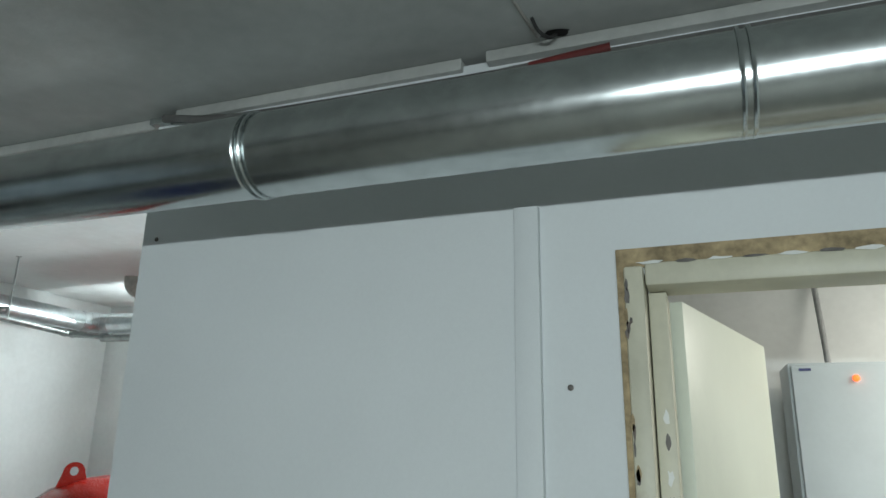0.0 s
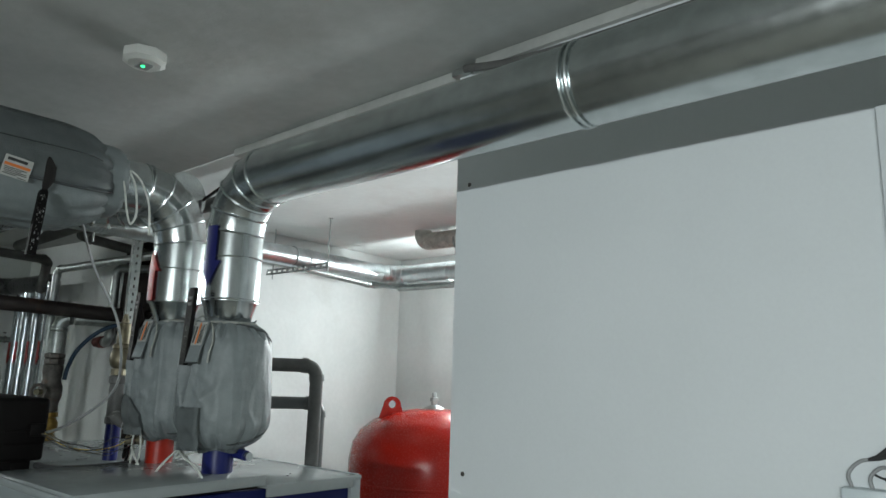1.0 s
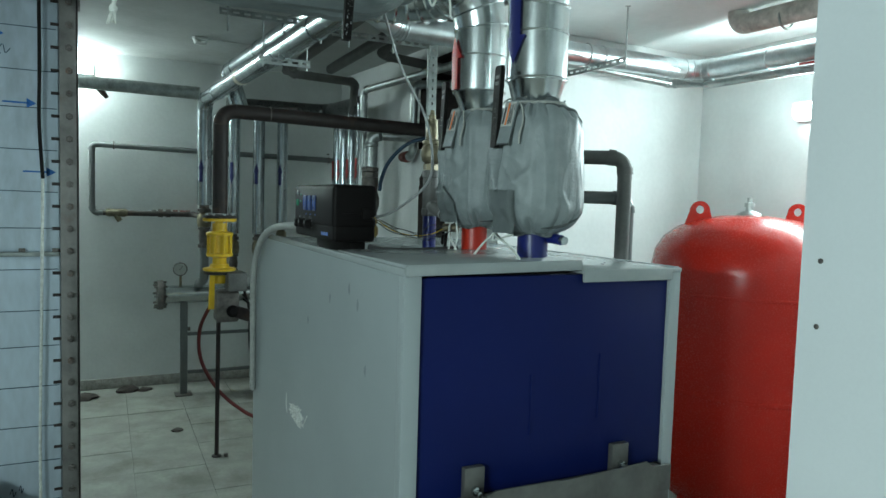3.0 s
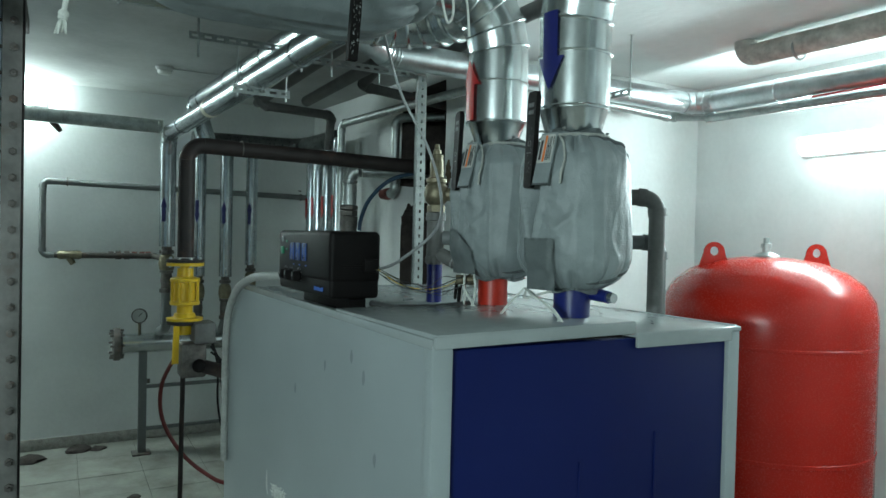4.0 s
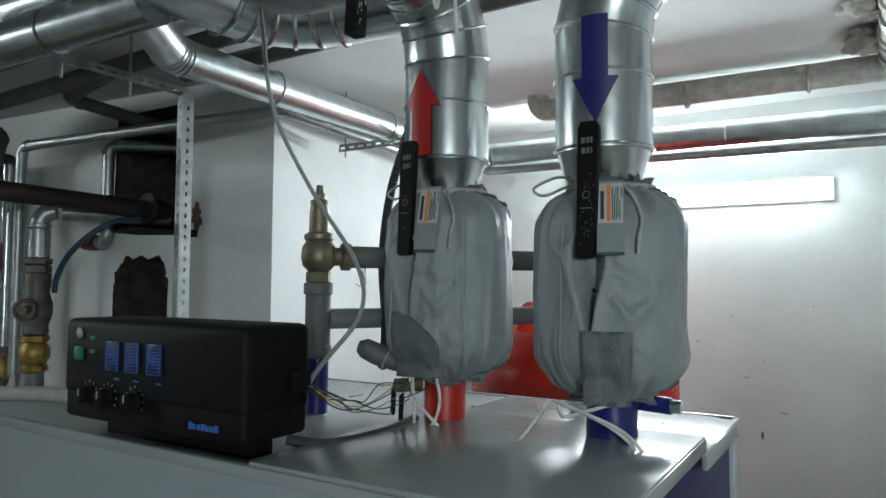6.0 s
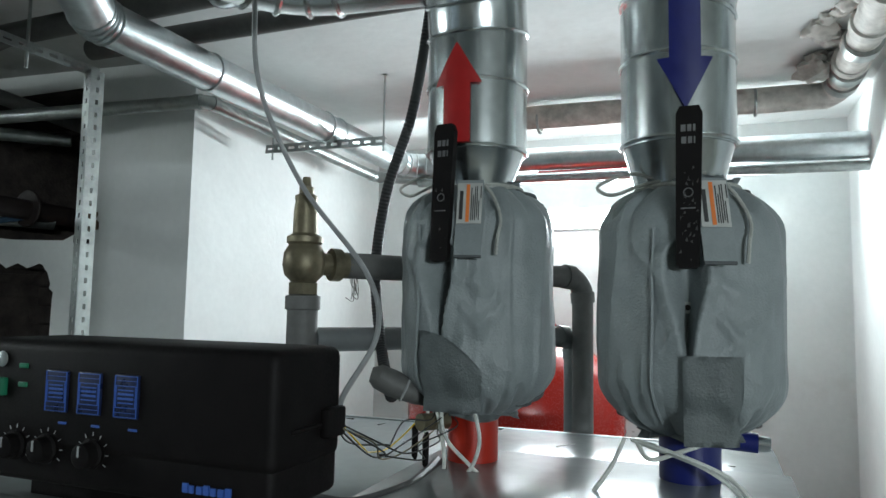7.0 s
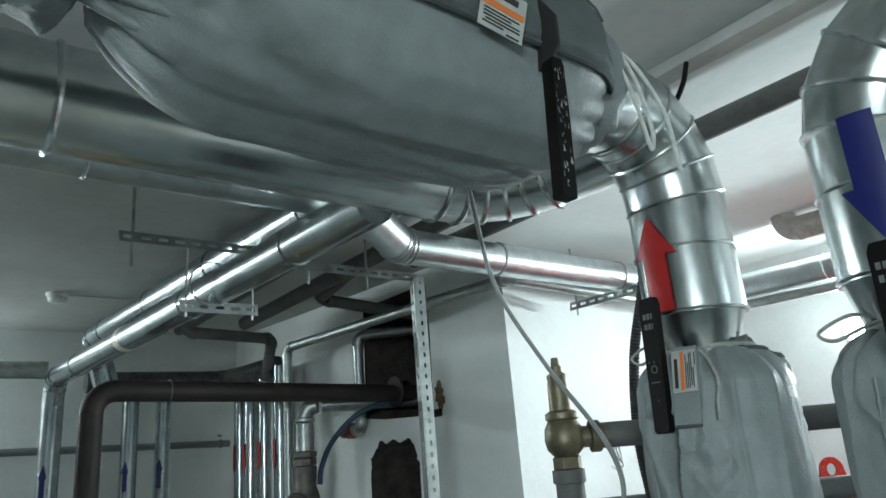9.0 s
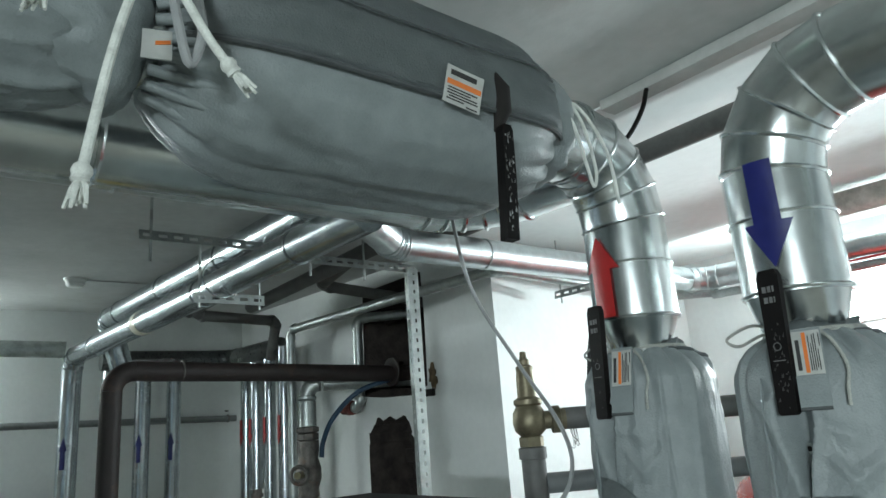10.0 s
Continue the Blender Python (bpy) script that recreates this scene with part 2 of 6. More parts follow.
def rod(a, b, r, seg=16, bm=None):
    s = sweep([a, b], r, seg)
    return s if bm is None else join(bm, s)


def lathe(profile, seg=32, at=(0, 0, 0), axis=(0, 0, 1)):
    """Turned shape: (radius, height) pairs about an axis."""
    d = Vector(axis).normalized()
    pts = [Vector(at) + d * h for _, h in profile]
    bm = bmesh.new()
    u, v = frame_of(d)
    rings = [ring_verts(bm, p, u, v, max(r, 1e-4), seg) for p, (r, _) in zip(pts, profile)]
    for a, b in zip(rings, rings[1:]):
        for k in range(seg):
            bm.faces.new((a[k], a[(k + 1) % seg], b[(k + 1) % seg], b[k]))
    bm.faces.new(rings[0][::-1])
    bm.faces.new(rings[-1])
    return bm


def torus(at, axis, big, small, seg=32, tube=8):
    d = Vector(axis).normalized()
    u, v = frame_of(d)
    bm = bmesh.new()
    rings = []
    for i in range(seg):
        a = 2 * math.pi * i / seg
        w = u * math.cos(a) + v * math.sin(a)
        rings.append([bm.verts.new(Vector(at) + w * (big + small * math.cos(2 * math.pi * k / tube)) + d * small * math.sin(2 * math.pi * k / tube)) for k in range(tube)])
    for i in range(seg):
        a, b = rings[i], rings[(i + 1) % seg]
        for k in range(tube):
            bm.faces.new((a[k], a[(k + 1) % tube], b[(k + 1) % tube], b[k]))
    return bm


def prism(outline, origin, u, v, depth):
    """An outline in the plane of u and v, thickened along u x v."""
    o, u, v = Vector(origin), Vector(u).normalized(), Vector(v).normalized()
    n = u.cross(v)
    bm = bmesh.new()
    lo = [bm.verts.new(o + u * a + v * b) for a, b in outline]
    hi = [bm.verts.new(o + u * a + v * b + n * depth) for a, b in outline]
    bm.faces.new(lo[::-1])
    bm.faces.new(hi)
    for k in range(len(lo)):
        bm.faces.new((lo[k], lo[(k + 1) % len(lo)], hi[(k + 1) % len(lo)], hi[k]))
    return bm


def corner_arc(a, p, b, bend, steps):
    a, p, b = Vector(a), Vector(p), Vector(b)
    da, db = (a - p).normalized(), (b - p).normalized()
    half = da.angle(db) / 2
    cut = bend / math.tan(half)
    s, e = p + da * cut, p + db * cut
    centre = p + (da + db).normalized() * (bend / math.sin(half))
    us, ue = s - centre, e - centre
    total = us.angle(ue)
    axis = us.cross(ue).normalized()
    return [centre + Matrix.Rotation(total * k / steps, 3, axis) @ us for k in range(steps + 1)]


def smooth_line(pts, steps=8):
    """Catmull-Rom through the points."""
    p = [Vector(q) for q in pts]
    p = [p[0] * 2 - p[1]] + p + [p[-1] * 2 - p[-2]]
    out = []
    for i in range(1, len(p) - 2):
        for k in range(steps):
            t = k / steps
            out.append(0.5 * (2 * p[i] + (p[i + 1] - p[i - 1]) * t + (2 * p[i - 1] - 5 * p[i] + 4 * p[i + 1] - p[i + 2]) * t * t
                              + (3 * p[i] - p[i - 1] - 3 * p[i + 1] + p[i + 2]) * t ** 3))
    return out + [p[-2]]


def pipe_run(name, pts, r, mat, label, category="pipe", bend=None, gores=0, rings=0.0, ring_mat=None, group="", seg=24, bead=0.004, start_ring=0.0, collars=False):
    """A pipe as a thing: straight sections, elbows and raised seams are its parts. gores: pieces of a mitred sheet-metal elbow."""
    pts = [Vector(p) for p in pts]
    bend = bend or r * 1.6
    ob = thing(name, pts[0], label, category, group)
    ring_mat = ring_mat or mat
    ends = []
    cur = pts[0]
    for i in range(1, len(pts)):
        if i < len(pts) - 1:
            arc = corner_arc(pts[i - 1], pts[i], pts[i + 1], bend, gores or 8)
            end = arc[0]
        else:
            arc, end = None, pts[i]
        ends.append((cur, end))
        if (end - cur).length > 0.004:
            part("pipe_section", rod(cur, end, r, seg), mat, ob)
        if arc:
            if gores:
                mids = [arc[0]] + [arc[0]] * 0 + arc[1:]
                part("elbow", sweep(mids, r * 1.01, seg), mat, ob)
                for k, q in enumerate(arc):
                    d = arc[min(k + 1, len(arc) - 1)] - arc[max(k - 1, 0)]
                    part("seam", torus(q, d, r * 1.012, bead, 28, 6), ring_mat, ob)
            else:
                part("elbow", sweep(arc, r * 1.0, seg), mat, ob)
                if collars:
                    d0, d1 = (arc[0] - arc[1]).normalized(), (arc[-1] - arc[-2]).normalized()
                    for q, d in ((arc[0], d0), (arc[-1], d1)):
                        part("collar", rod(q - d * 0.012, q + d * 0.012, r * 1.14, seg), mat, ob)
            cur = arc[-1]
    if rings:
        for a, b in ends:
            n = (b - a).length
            s = start_ring if start_ring else rings * 0.5
            while s < n - 0.02:
                q = a + (b - a).normalized() * s
                part("seam", torus(q, b - a, r * 1.005, bead, 28, 6), ring_mat, ob)
                s += rings
    return ob

# ---- structure ----
WEST, NORTH, EAST_FACE, PART_Y = -7.20, 3.97, -1.885, 1.79


def setting(name, bm, mat, label="", category=""):
    return tagged(part(name, bm, mat), label, category, kind="structure")


floor = setting("floor", box(-7.5, 2.8, -2.5, 4.3, -0.15, -0.012), GROUT, "dirty grout bed under worn cement floor tiles", "floor")

# ceiling: rough slab that rises a little towards the west
cb = bmesh.new()
cv = [(2.8, 2.635), (-3.7, 2.635), (-7.5, 2.77)]
rows_c = [[cb.verts.new((x, y, z)) for x, z in cv] for y in (-2.5, 4.3)]
rows_t = [[cb.verts.new((x, y, 2.95)) for x, z in cv] for y in (-2.5, 4.3)]
for i in range(2):
    cb.faces.new((rows_c[0][i], rows_c[0][i + 1], rows_c[1][i + 1], rows_c[1][i]))
    cb.faces.new((rows_t[0][i], rows_t[1][i], rows_t[1][i + 1], rows_t[0][i + 1]))
    for k in (0, 1):
        cb.faces.new((rows_c[k][i], rows_t[k][i], rows_t[k][i + 1], rows_c[k][i + 1]))
for i in (0, 2):
    cb.faces.new((rows_c[0][i], rows_c[1][i], rows_t[1][i], rows_t[0][i]))
setting("ceiling", cb, CEILING, "rough grey-white painted concrete ceiling, toned down for weak light", "ceiling")

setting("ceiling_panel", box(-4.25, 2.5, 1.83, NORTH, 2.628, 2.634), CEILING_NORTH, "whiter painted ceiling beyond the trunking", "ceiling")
setting("wall_west", box(WEST - 0.25, WEST, -2.5, 2.9, 0, 2.9), WHITEWASH, "uneven whitewashed plaster wall", "wall")
# unseen wall, set dark so pipes reflect less and less light bounces back
setting("wall_south", box(WEST, 2.8, -2.5, -2.2, 0, 2.9), MORTAR, "unseen closing wall, kept grey to darken the pipe's reflections", "wall")
setting("wall_east", box(2.5, 2.8, -2.2, 4.3, 0, 2.9), WHITEWASH, "plain whitewashed wall", "wall")
setting("wall_north", box(-4.262, EAST_FACE, NORTH, 4.25, 0, 2.9), WHITEWASH, "whitewashed wall behind the expansion tank", "wall")

# wall with the flue opening and the broken-out arch
W0, W1, WY, WD = WEST, -4.262, 2.45, 2.95
FX0, FX1, FZ0, FZ1 = -5.40, -4.80, 1.985, 2.60
AX0, AX1 = -5.375, -4.945


def ragged_arch(x0, x1, z0, z1, n=22, rough=0.018, seed=3):
    rng = random.Random(seed)
    pts = [(x0, z0)]
    for k in range(n + 1):
        a = math.pi * (1 - k / n)
        cx, hw = (x0 + x1) / 2, (x1 - x0) / 2
        pts.append((cx + hw * math.copysign(abs(math.cos(a)) ** 0.6, math.cos(a)) + rng.uniform(-rough, rough) * 0.6,
                    z1 - hw * 0.9 + hw * 0.9 * math.sin(a) ** 0.7 + rng.uniform(-rough, rough)))
    return pts + [(x1, z0)]


def wall_with_holes(x0, x1, z0, z1, holes, y0, y1):
    """A wall slab in the xz plane with outlines cut through it."""
    bm = bmesh.new()
    edges = []
    for loop in [[(x0, z0), (x1, z0), (x1, z1), (x0, z1)]] + holes:
        vs = [bm.verts.new((x, y0, z)) for x, z in loop]
        edges += [bm.edges.new((vs[k], vs[(k + 1) % len(vs)])) for k in range(len(vs))]
    bmesh.ops.triangle_fill(bm, use_beauty=True, use_dissolve=False, edges=edges)
    ext = bmesh.ops.extrude_face_region(bm, geom=list(bm.faces))
    bmesh.ops.translate(bm, vec=(0, y1 - y0, 0), verts=[e for e in ext["geom"] if isinstance(e, bmesh.types.BMVert)])
    return bm


rng = random.Random(5)
flue_hole = [(FX0, FZ0 + 0.02), (FX0 + 0.2, FZ0), (FX1 - 0.1, FZ0 - 0.01), (FX1, FZ0 + 0.03), (FX1 + 0.01, FZ1 - 0.2), (FX1, FZ1), (FX0 + 0.02, FZ1)]
arch_hole = ragged_arch(AX0, AX1, 1.15, 1.882)
cw = setting("wall_chimney", wall_with_holes(W0, W1, 0, 2.9, [flue_hole, arch_hole], WY, WD), WHITEWASH, "grey whitewashed chimney wall with a broken flue opening", "wall")
cw.data.materials.append(BRICK)
for f in cw.data.polygons:
    if abs(f.normal.y) < 0.5 and W0 + 0.05 < f.center.x < W1 - 0.05 and 0.05 < f.center.z < 2.85:
        f.material_index = 1
setting("flue_shaft", box(-6.2, -4.4, 3.25, 3.4, 0.8, 2.9), BRICK, "sooty brickwork inside the flue", "brickwork")
setting("flue_shaft_side", box(-6.2, -6.05, WD, 3.25, 0.8, 2.9), BRICK, "sooty brickwork inside the flue", "brickwork")
setting("wall_return", box(-4.40, W1, WD, 4.25, 0, 2.9), WHITEWASH, "white plastered return wall", "wall")

# partition of the switch room, with its doorway
DX0, DX1, DZ = -0.672, 0.26, 2.11
setting("wall_partition", wall_with_holes(EAST_FACE, 2.5, 0, 2.62, [[(DX0, 0.001), (DX1, 0.001), (DX1, DZ), (DX0, DZ)]], PART_Y, PART_Y + 0.14), DRYWALL, "pale blue-white plasterboard partition with visible screws", "wall")
setting("wall_partition_side", box(EAST_FACE, EAST_FACE + 0.14, PART_Y + 0.14, NORTH + 0.2, 0, 2.9), WHITEWASH, "white plastered partition side", "wall")
setting("wall_switch_room", box(EAST_FACE + 0.14, 2.5, 3.75, 3.9, 0, 2.9), WHITEWASH, "white wall of the switch room", "wall")
setting("trim_batten", box(-0.902, -0.852, PART_Y - 0.020, PART_Y, 0, 2.262, 0.002), DRYWALL, "white joint batten on the partition", "batten")
for sx, sz in ((-1.84, 2.281), (-1.84, 1.537), (-1.84, 1.399), (-1.84, 0.9), (-0.80, 1.9)):
    s = lathe([(0.001, 0), (0.0055, 0.0005), (0.006, 0.002), (0.003, 0.003)], 10, (sx, PART_Y, sz), (0, -1, 0))
    single("screw", s, IRON, "dark screw head in the plasterboard partition", "screw", "partition screws")
# small cable box on the plasterboard, its leads tied with black tape
wb = thing("junction_box", (-0.96, PART_Y, 1.57), "small pale grey junction box with tied leads on the partition", "junction box")
part("body", box(-1.000, -0.926, PART_Y - 0.034, PART_Y, 1.535, 1.608, 0.005), CABINET, wb)
part("lead", sweep(smooth_line([(-0.985, PART_Y - 0.017, 1.606), (-0.990, PART_Y - 0.012, 1.628), (-0.975, PART_Y - 0.008, 1.648), (-0.955, PART_Y - 0.008, 1.655)]), 0.0032, 8), CABLE, wb)
part("lead", sweep(smooth_line([(-0.955, PART_Y - 0.017, 1.606), (-0.958, PART_Y - 0.010, 1.626), (-0.940, PART_Y - 0.008, 1.643), (-0.918, PART_Y - 0.008, 1.634), (-0.902, PART_Y - 0.010, 1.622)]), 0.0032, 8), CABLE, wb)
part("dark_lead", sweep(smooth_line([(-0.956, PART_Y - 0.008, 1.632), (-0.935, PART_Y - 0.008, 1.624), (-0.902, PART_Y - 0.008, 1.627)]), [0.002] * 8 + [0.004] * 9, 8), PRINT, wb, "dark lead end")
for tip in ((-0.921, 1.682), (-0.908, 1.668)):
    part("tape", sweep([(-0.965, PART_Y - 0.008, 1.652), (-0.945, PART_Y - 0.010, 1.658), (tip[0], PART_Y - 0.014, tip[1])], [0.0018, 0.0050, 0.0025], 8), PRINT, wb, "black tape tie")

# white trunking that follows the ceiling above the partition
tr = thing("cable_trunking", (-2.8, 1.84, 2.60), "white painted cable trunking with gaps along the ceiling", "trunking")
part("trunk", box(-3.05, -1.85, 1.80, 1.86, 2.604, 2.634, 0.003), TRUNKING, tr)
part("trunk", box(-1.82, -1.02, 1.775, 1.835, 2.604, 2.634, 0.003), TRUNKING, tr)
part("trunk", box(-0.96, 2.4, 1.765, 1.83, 2.606, 2.634, 0.003), TRUNKING, tr)
part("clip", box(-1.90, -1.84, 1.77, 1.80, 2.60, 2.618, 0.002), GALV_DULL, tr)
part("cable", sweep(smooth_line([(-1.85, 1.77, 2.61), (-1.6, 1.765, 2.575), (-1.0, 1.765, 2.57), (-0.5, 1.765, 2.575), (2.3, 1.765, 2.57)]), 0.011, 10), DARK_PIPE, tr, "dark cable behind the trunking")
part("cable", sweep(smooth_line([(-0.86, 1.757, 2.572), (-0.78, 1.754, 2.577), (-0.69, 1.754, 2.583)]), 0.009, 10), HOSE_RED, tr, "short red cable sleeve")
gap = thing("ceiling_damage", (-0.95, 1.72, 2.62), "dark chipped hole in the ceiling with a frayed cable end", "damage")
hb = bmesh.new()
bmesh.ops.create_circle(hb, cap_ends=True, radius=0.034, segments=14)
for v in hb.verts:
    k = 0.7 + 0.5 * noise.noise(v.co * 30)
    v.co = Vector((v.co.x * k * 1.3 - 0.80, v.co.y * k * 0.6 + 1.745, 2.6325))
# flat black patch draws the shaded inside of the hole
part("hole", hb, SOOT_AND_SHADE, gap)
part("cable", sweep(smooth_line([(-0.835, 1.675, 2.632), (-0.828, 1.70, 2.618), (-0.812, 1.73, 2.615), (-0.80, 1.75, 2.632)]), 0.004, 8), PRINT, gap)
part("crack", sweep([(-0.90, 1.18, 2.6345), (-0.885, 1.40, 2.6345), (-0.858, 1.60, 2.6345), (-0.84, 1.75, 2.6345)], 0.0035, 6), MORTAR, gap, "filled crack line")

# ---- doorway ----
df = tagged(thing("door_1", (DX0, PART_Y, 0), "cream door frame with chipped paint and rusty lock plate", "door"), kind="structure")
rough_edge = [(-0.705, 0.0), (-0.70, 1.2), (-0.705, 2.16), (0.0, 2.165), (0.345, 2.16), (0.345, 0.0), (DX1 + 0.02, 0.0), (DX1 + 0.02, 2.124), (0.0, 2.122), (-0.3, 2.126), (-0.682, 2.122), (-0.688, 1.6), (-0.682, 0.9), (-0.688, 0.0)]
part("mortar_edge", moved(prism(rough_edge, (0, PART_Y, 0), (1, 0, 0), (0, 0, 1), 0.006), Matrix()), RAW_EDGE, df, "raw brown mortar round the frame")
part("frame_side", box(-0.692, -0.655, PART_Y - 0.012, PART_Y + 0.10, 0, 2.125, 0.006), CREAM, df)
part("frame_side", box(DX1 - 0.02, DX1 + 0.07, PART_Y - 0.012, PART_Y + 0.10, 0, 2.125, 0.006), CREAM, df)
part("frame_top", box(-0.653, DX1 - 0.022, PART_Y - 0.012, PART_Y + 0.10, 2.085, 2.130, 0.006), CREAM, df)
part("rebate", box(-0.653, -0.618, PART_Y + 0.045, PART_Y + 0.13, 0, 2.083, 0.004), CREAM, df)
rd = random.Random(6)
for k in range(22):
    z = 2.10 - 0.9 * rd.random() ** 1.2
    w, h = rd.uniform(0.002, 0.006), rd.uniform(0.005, 0.022)
    x = -0.690 + rd.uniform(0, 0.008)
    pts_ = [(x + w * math.cos(2 * math.pi * q / 9) * rd.uniform(0.6, 1.1), z + h * math.sin(2 * math.pi * q / 9) * rd.uniform(0.6, 1.1)) for q in range(9)]
    part("paint_chip", prism(pts_, (0, PART_Y - 0.0122, 0), (1, 0, 0), (0, 0, 1), 0.0012), IRON if k % 3 else RAW_EDGE, df, "", 0)
for k in range(16):
    x = -0.64 + 0.06 * k
    pts_ = [(x + 0.025 * math.cos(2 * math.pi * q / 9) * rd.uniform(0.5, 1.2), 2.129 + 0.0035 * math.sin(2 * math.pi * q / 9) * rd.uniform(0.5, 1.4)) for q in range(9)]
    part("paint_chip", prism(pts_, (0, PART_Y - 0.0122, 0), (1, 0, 0), (0, 0, 1), 0.0014), IRON if k % 2 else PLASTIC_WHITE, df, "", 0)
for k in range(10):
    z = 1.86 - 0.05 * k + rd.uniform(-0.02, 0.02)
    pts_ = [(-0.634 + 0.006 * math.cos(2 * math.pi * q / 8) * rd.uniform(0.5, 1.2), z + 0.016 * math.sin(2 * math.pi * q / 8) * rd.uniform(0.5, 1.2)) for q in range(8)]
    part("paint_chip", prism(pts_, (0, PART_Y + 0.0448, 0), (1, 0, 0), (0, 0, 1), 0.0012), IRON if k % 2 else PLASTIC_WHITE, df, "", 0)
leaf = part("door_leaf", moved(box(0, 0.78, -0.02, 0.02, 0.01, 2.082, 0.004), pose(-0.612, PART_Y + 0.145, 0, 0, 0, 75)), DOOR_GREEN, df, "pale green-white door leaf standing open")
part("handle", moved(rod((0.70, -0.055, 1.03), (0.60, -0.055, 1.03), 0.009, 10), pose(-0.612, PART_Y + 0.145, 0, 0, 0, 75)), GALV_DULL, leaf)

# switch cabinet in the room behind
sc = thing("switch_cabinet", (0.25, 3.3, 0.9), "light grey steel switch cabinet with an orange pilot lamp", "cabinet")
part("body", box(-0.27, 0.54, 3.33, 3.62, 0.75, 2.10, 0.006), CABINET, sc)
door_c = part("door", box(-0.26, 0.53, 3.305, 3.329, 0.76, 2.09, 0.006), CABINET, sc)
part("pilot_lamp", lathe([(0.010, 0), (0.012, 0.005), (0.009, 0.014), (0.002, 0.017)], 16, (-0.055, 3.305, 2.04), (0, -1, 0)), LED_ORANGE, door_c, "glowing orange pilot lamp")
part("badge", box(-0.235, -0.195, 3.302, 3.304, 2.068, 2.078), PIPE_BLUE, door_c)
part("lock", lathe([(0.010, 0), (0.012, 0.004), (0.004, 0.01)], 12, (-0.23, 3.305, 1.40), (0, -1, 0)), IRON, door_c)
part("back_support", box(-0.15, 0.58, 3.62, 3.749, 0.8, 1.95), CABINET, sc)
cd = thing("cable_conduit", (0.1, 3.7, 2.3), "grey conduit pipe rising from the switch cabinet", "conduit")
part("conduit", sweep(smooth_line([(-0.09, 3.60, 2.10), (-0.09, 3.66, 2.3), (-0.09, 3.735, 2.52)]), 0.012, 10), CABLE, cd)
part("conduit", rod((-1.2, 3.735, 2.50), (-0.09, 3.735, 2.52), 0.010, 10), CABLE, cd)

# ---- boiler ----
BX0, BX1, BY0, BY1, BZ = -4.14, -2.366, 1.075, 1.926, 1.462
bo = thing("boiler", (-3.3, 1.5, 0), "large grey boiler casing with dark blue front panel", "boiler")
side = [(BX0, 0.05), (BX1, 0.05), (BX1, BZ + 0.010), (-3.85, BZ + 0.006), (-3.98, BZ - 0.026), (-4.08, BZ - 0.13), (BX0, BZ - 0.36)]
part("side_panel", moved(prism([(x, z) for x, z in side], (0, BY0 + 0.012, 0), (1, 0, 0), (0, 0, 1), 0.012), Matrix()), PANEL_GREY, bo, "dented pale grey side panel")
part("side_panel", prism([(x, z) for x, z in side], (0, BY1, 0), (1, 0, 0), (0, 0, 1), 0.012), PANEL_GREY, bo)
part("core", box(BX0 + 0.06, BX1 - 0.07, BY0 + 0.03, BY1 - 0.03, 0.05, BZ - 0.40), DARK_PIPE, bo)
part("rear_panel", box(BX0, BX0 + 0.012, BY0 + 0.014, BY1 - 0.014, 0.05, BZ - 0.37), PANEL_GREY, bo)
sl = bmesh.new()
prof = [(-4.138, 1.09), (-4.08, BZ - 0.132), (-3.98, BZ - 0.032), (-3.85, BZ - 0.004)]
ra = [sl.verts.new((x, BY0 + 0.014, z)) for x, z in prof]
rb = [sl.verts.new((x, BY1 - 0.014, z)) for x, z in prof]
for k in range(3):
    sl.faces.new((ra[k], ra[k + 1], rb[k + 1], rb[k]))
bmesh.ops.solidify(sl, geom=list(sl.faces), thickness=0.006)
part("rear_cover", sl, PANEL_GREY, bo)
# corner posts and front
part("corner_post", box(BX1 - 0.03, BX1 + 0.006, BY0 - 0.003, BY0 + 0.042, 0.03, BZ + 0.009, 0.004), PANEL_GREY, bo)
part("corner_post", box(BX1 - 0.03, BX1 + 0.006, BY1 - 0.036, BY1 + 0.003, 0.03, BZ + 0.008, 0.004), PANEL_GREY, bo)
part("front_panel", box(BX1 - 0.03, BX1 - 0.004, BY0 + 0.044, BY1 - 0.038, 0.905, BZ - 0.006, 0.003), PANEL_BLUE, bo, "dark blue painted front panel")
# slots pressed into the front panel
fd = part("flue_door", box(BX1 - 0.03, BX1 + 0.05, BY0 + 0.056, BY1 - 0.04, 0.25, 0.905, 0.012), DOOR_STEEL, bo, "bare steel cleaning door")
part("door_lip", prism([(BY0 + 0.06, 0.85), (BY1 - 0.05, 0.85), (BY1 - 0.05, 0.922), (BY1 - 0.12, 0.924), (1.79, 0.940), (1.70, 0.936), (1.50, 0.930), (1.49, 0.934), (1.31, 0.936), (1.25, 0.918), (BY0 + 0.06, 0.912)], (BX1 + 0.052, 0, 0), (0, 1, 0), (0, 0, 1), 0.006), DOOR_STEEL, fd)
for cy, cz in ((1.269, 0.951), (1.728, 0.951)):
    br = part("door_bracket", box(BX1 - 0.003, BX1 + 0.018, cy - 0.028, cy + 0.028, cz - 0.05, cz + 0.035, 0.003), DOOR_STEEL, bo, "bent steel door bracket")
    part("bolt", lathe([(0.008, 0), (0.012, 0.001), (0.012, 0.012), (0.006, 0.013), (0.006, 0.028)], 6, (BX1 + 0.018, cy, cz - 0.022), (1, 0, 0)), GALV, br)
part("handle_slot", box(BX1 - 0.004, BX1 - 0.001, 1.655, 1.662, 1.06, 1.24, 0.001), PANEL_BLUE, bo)
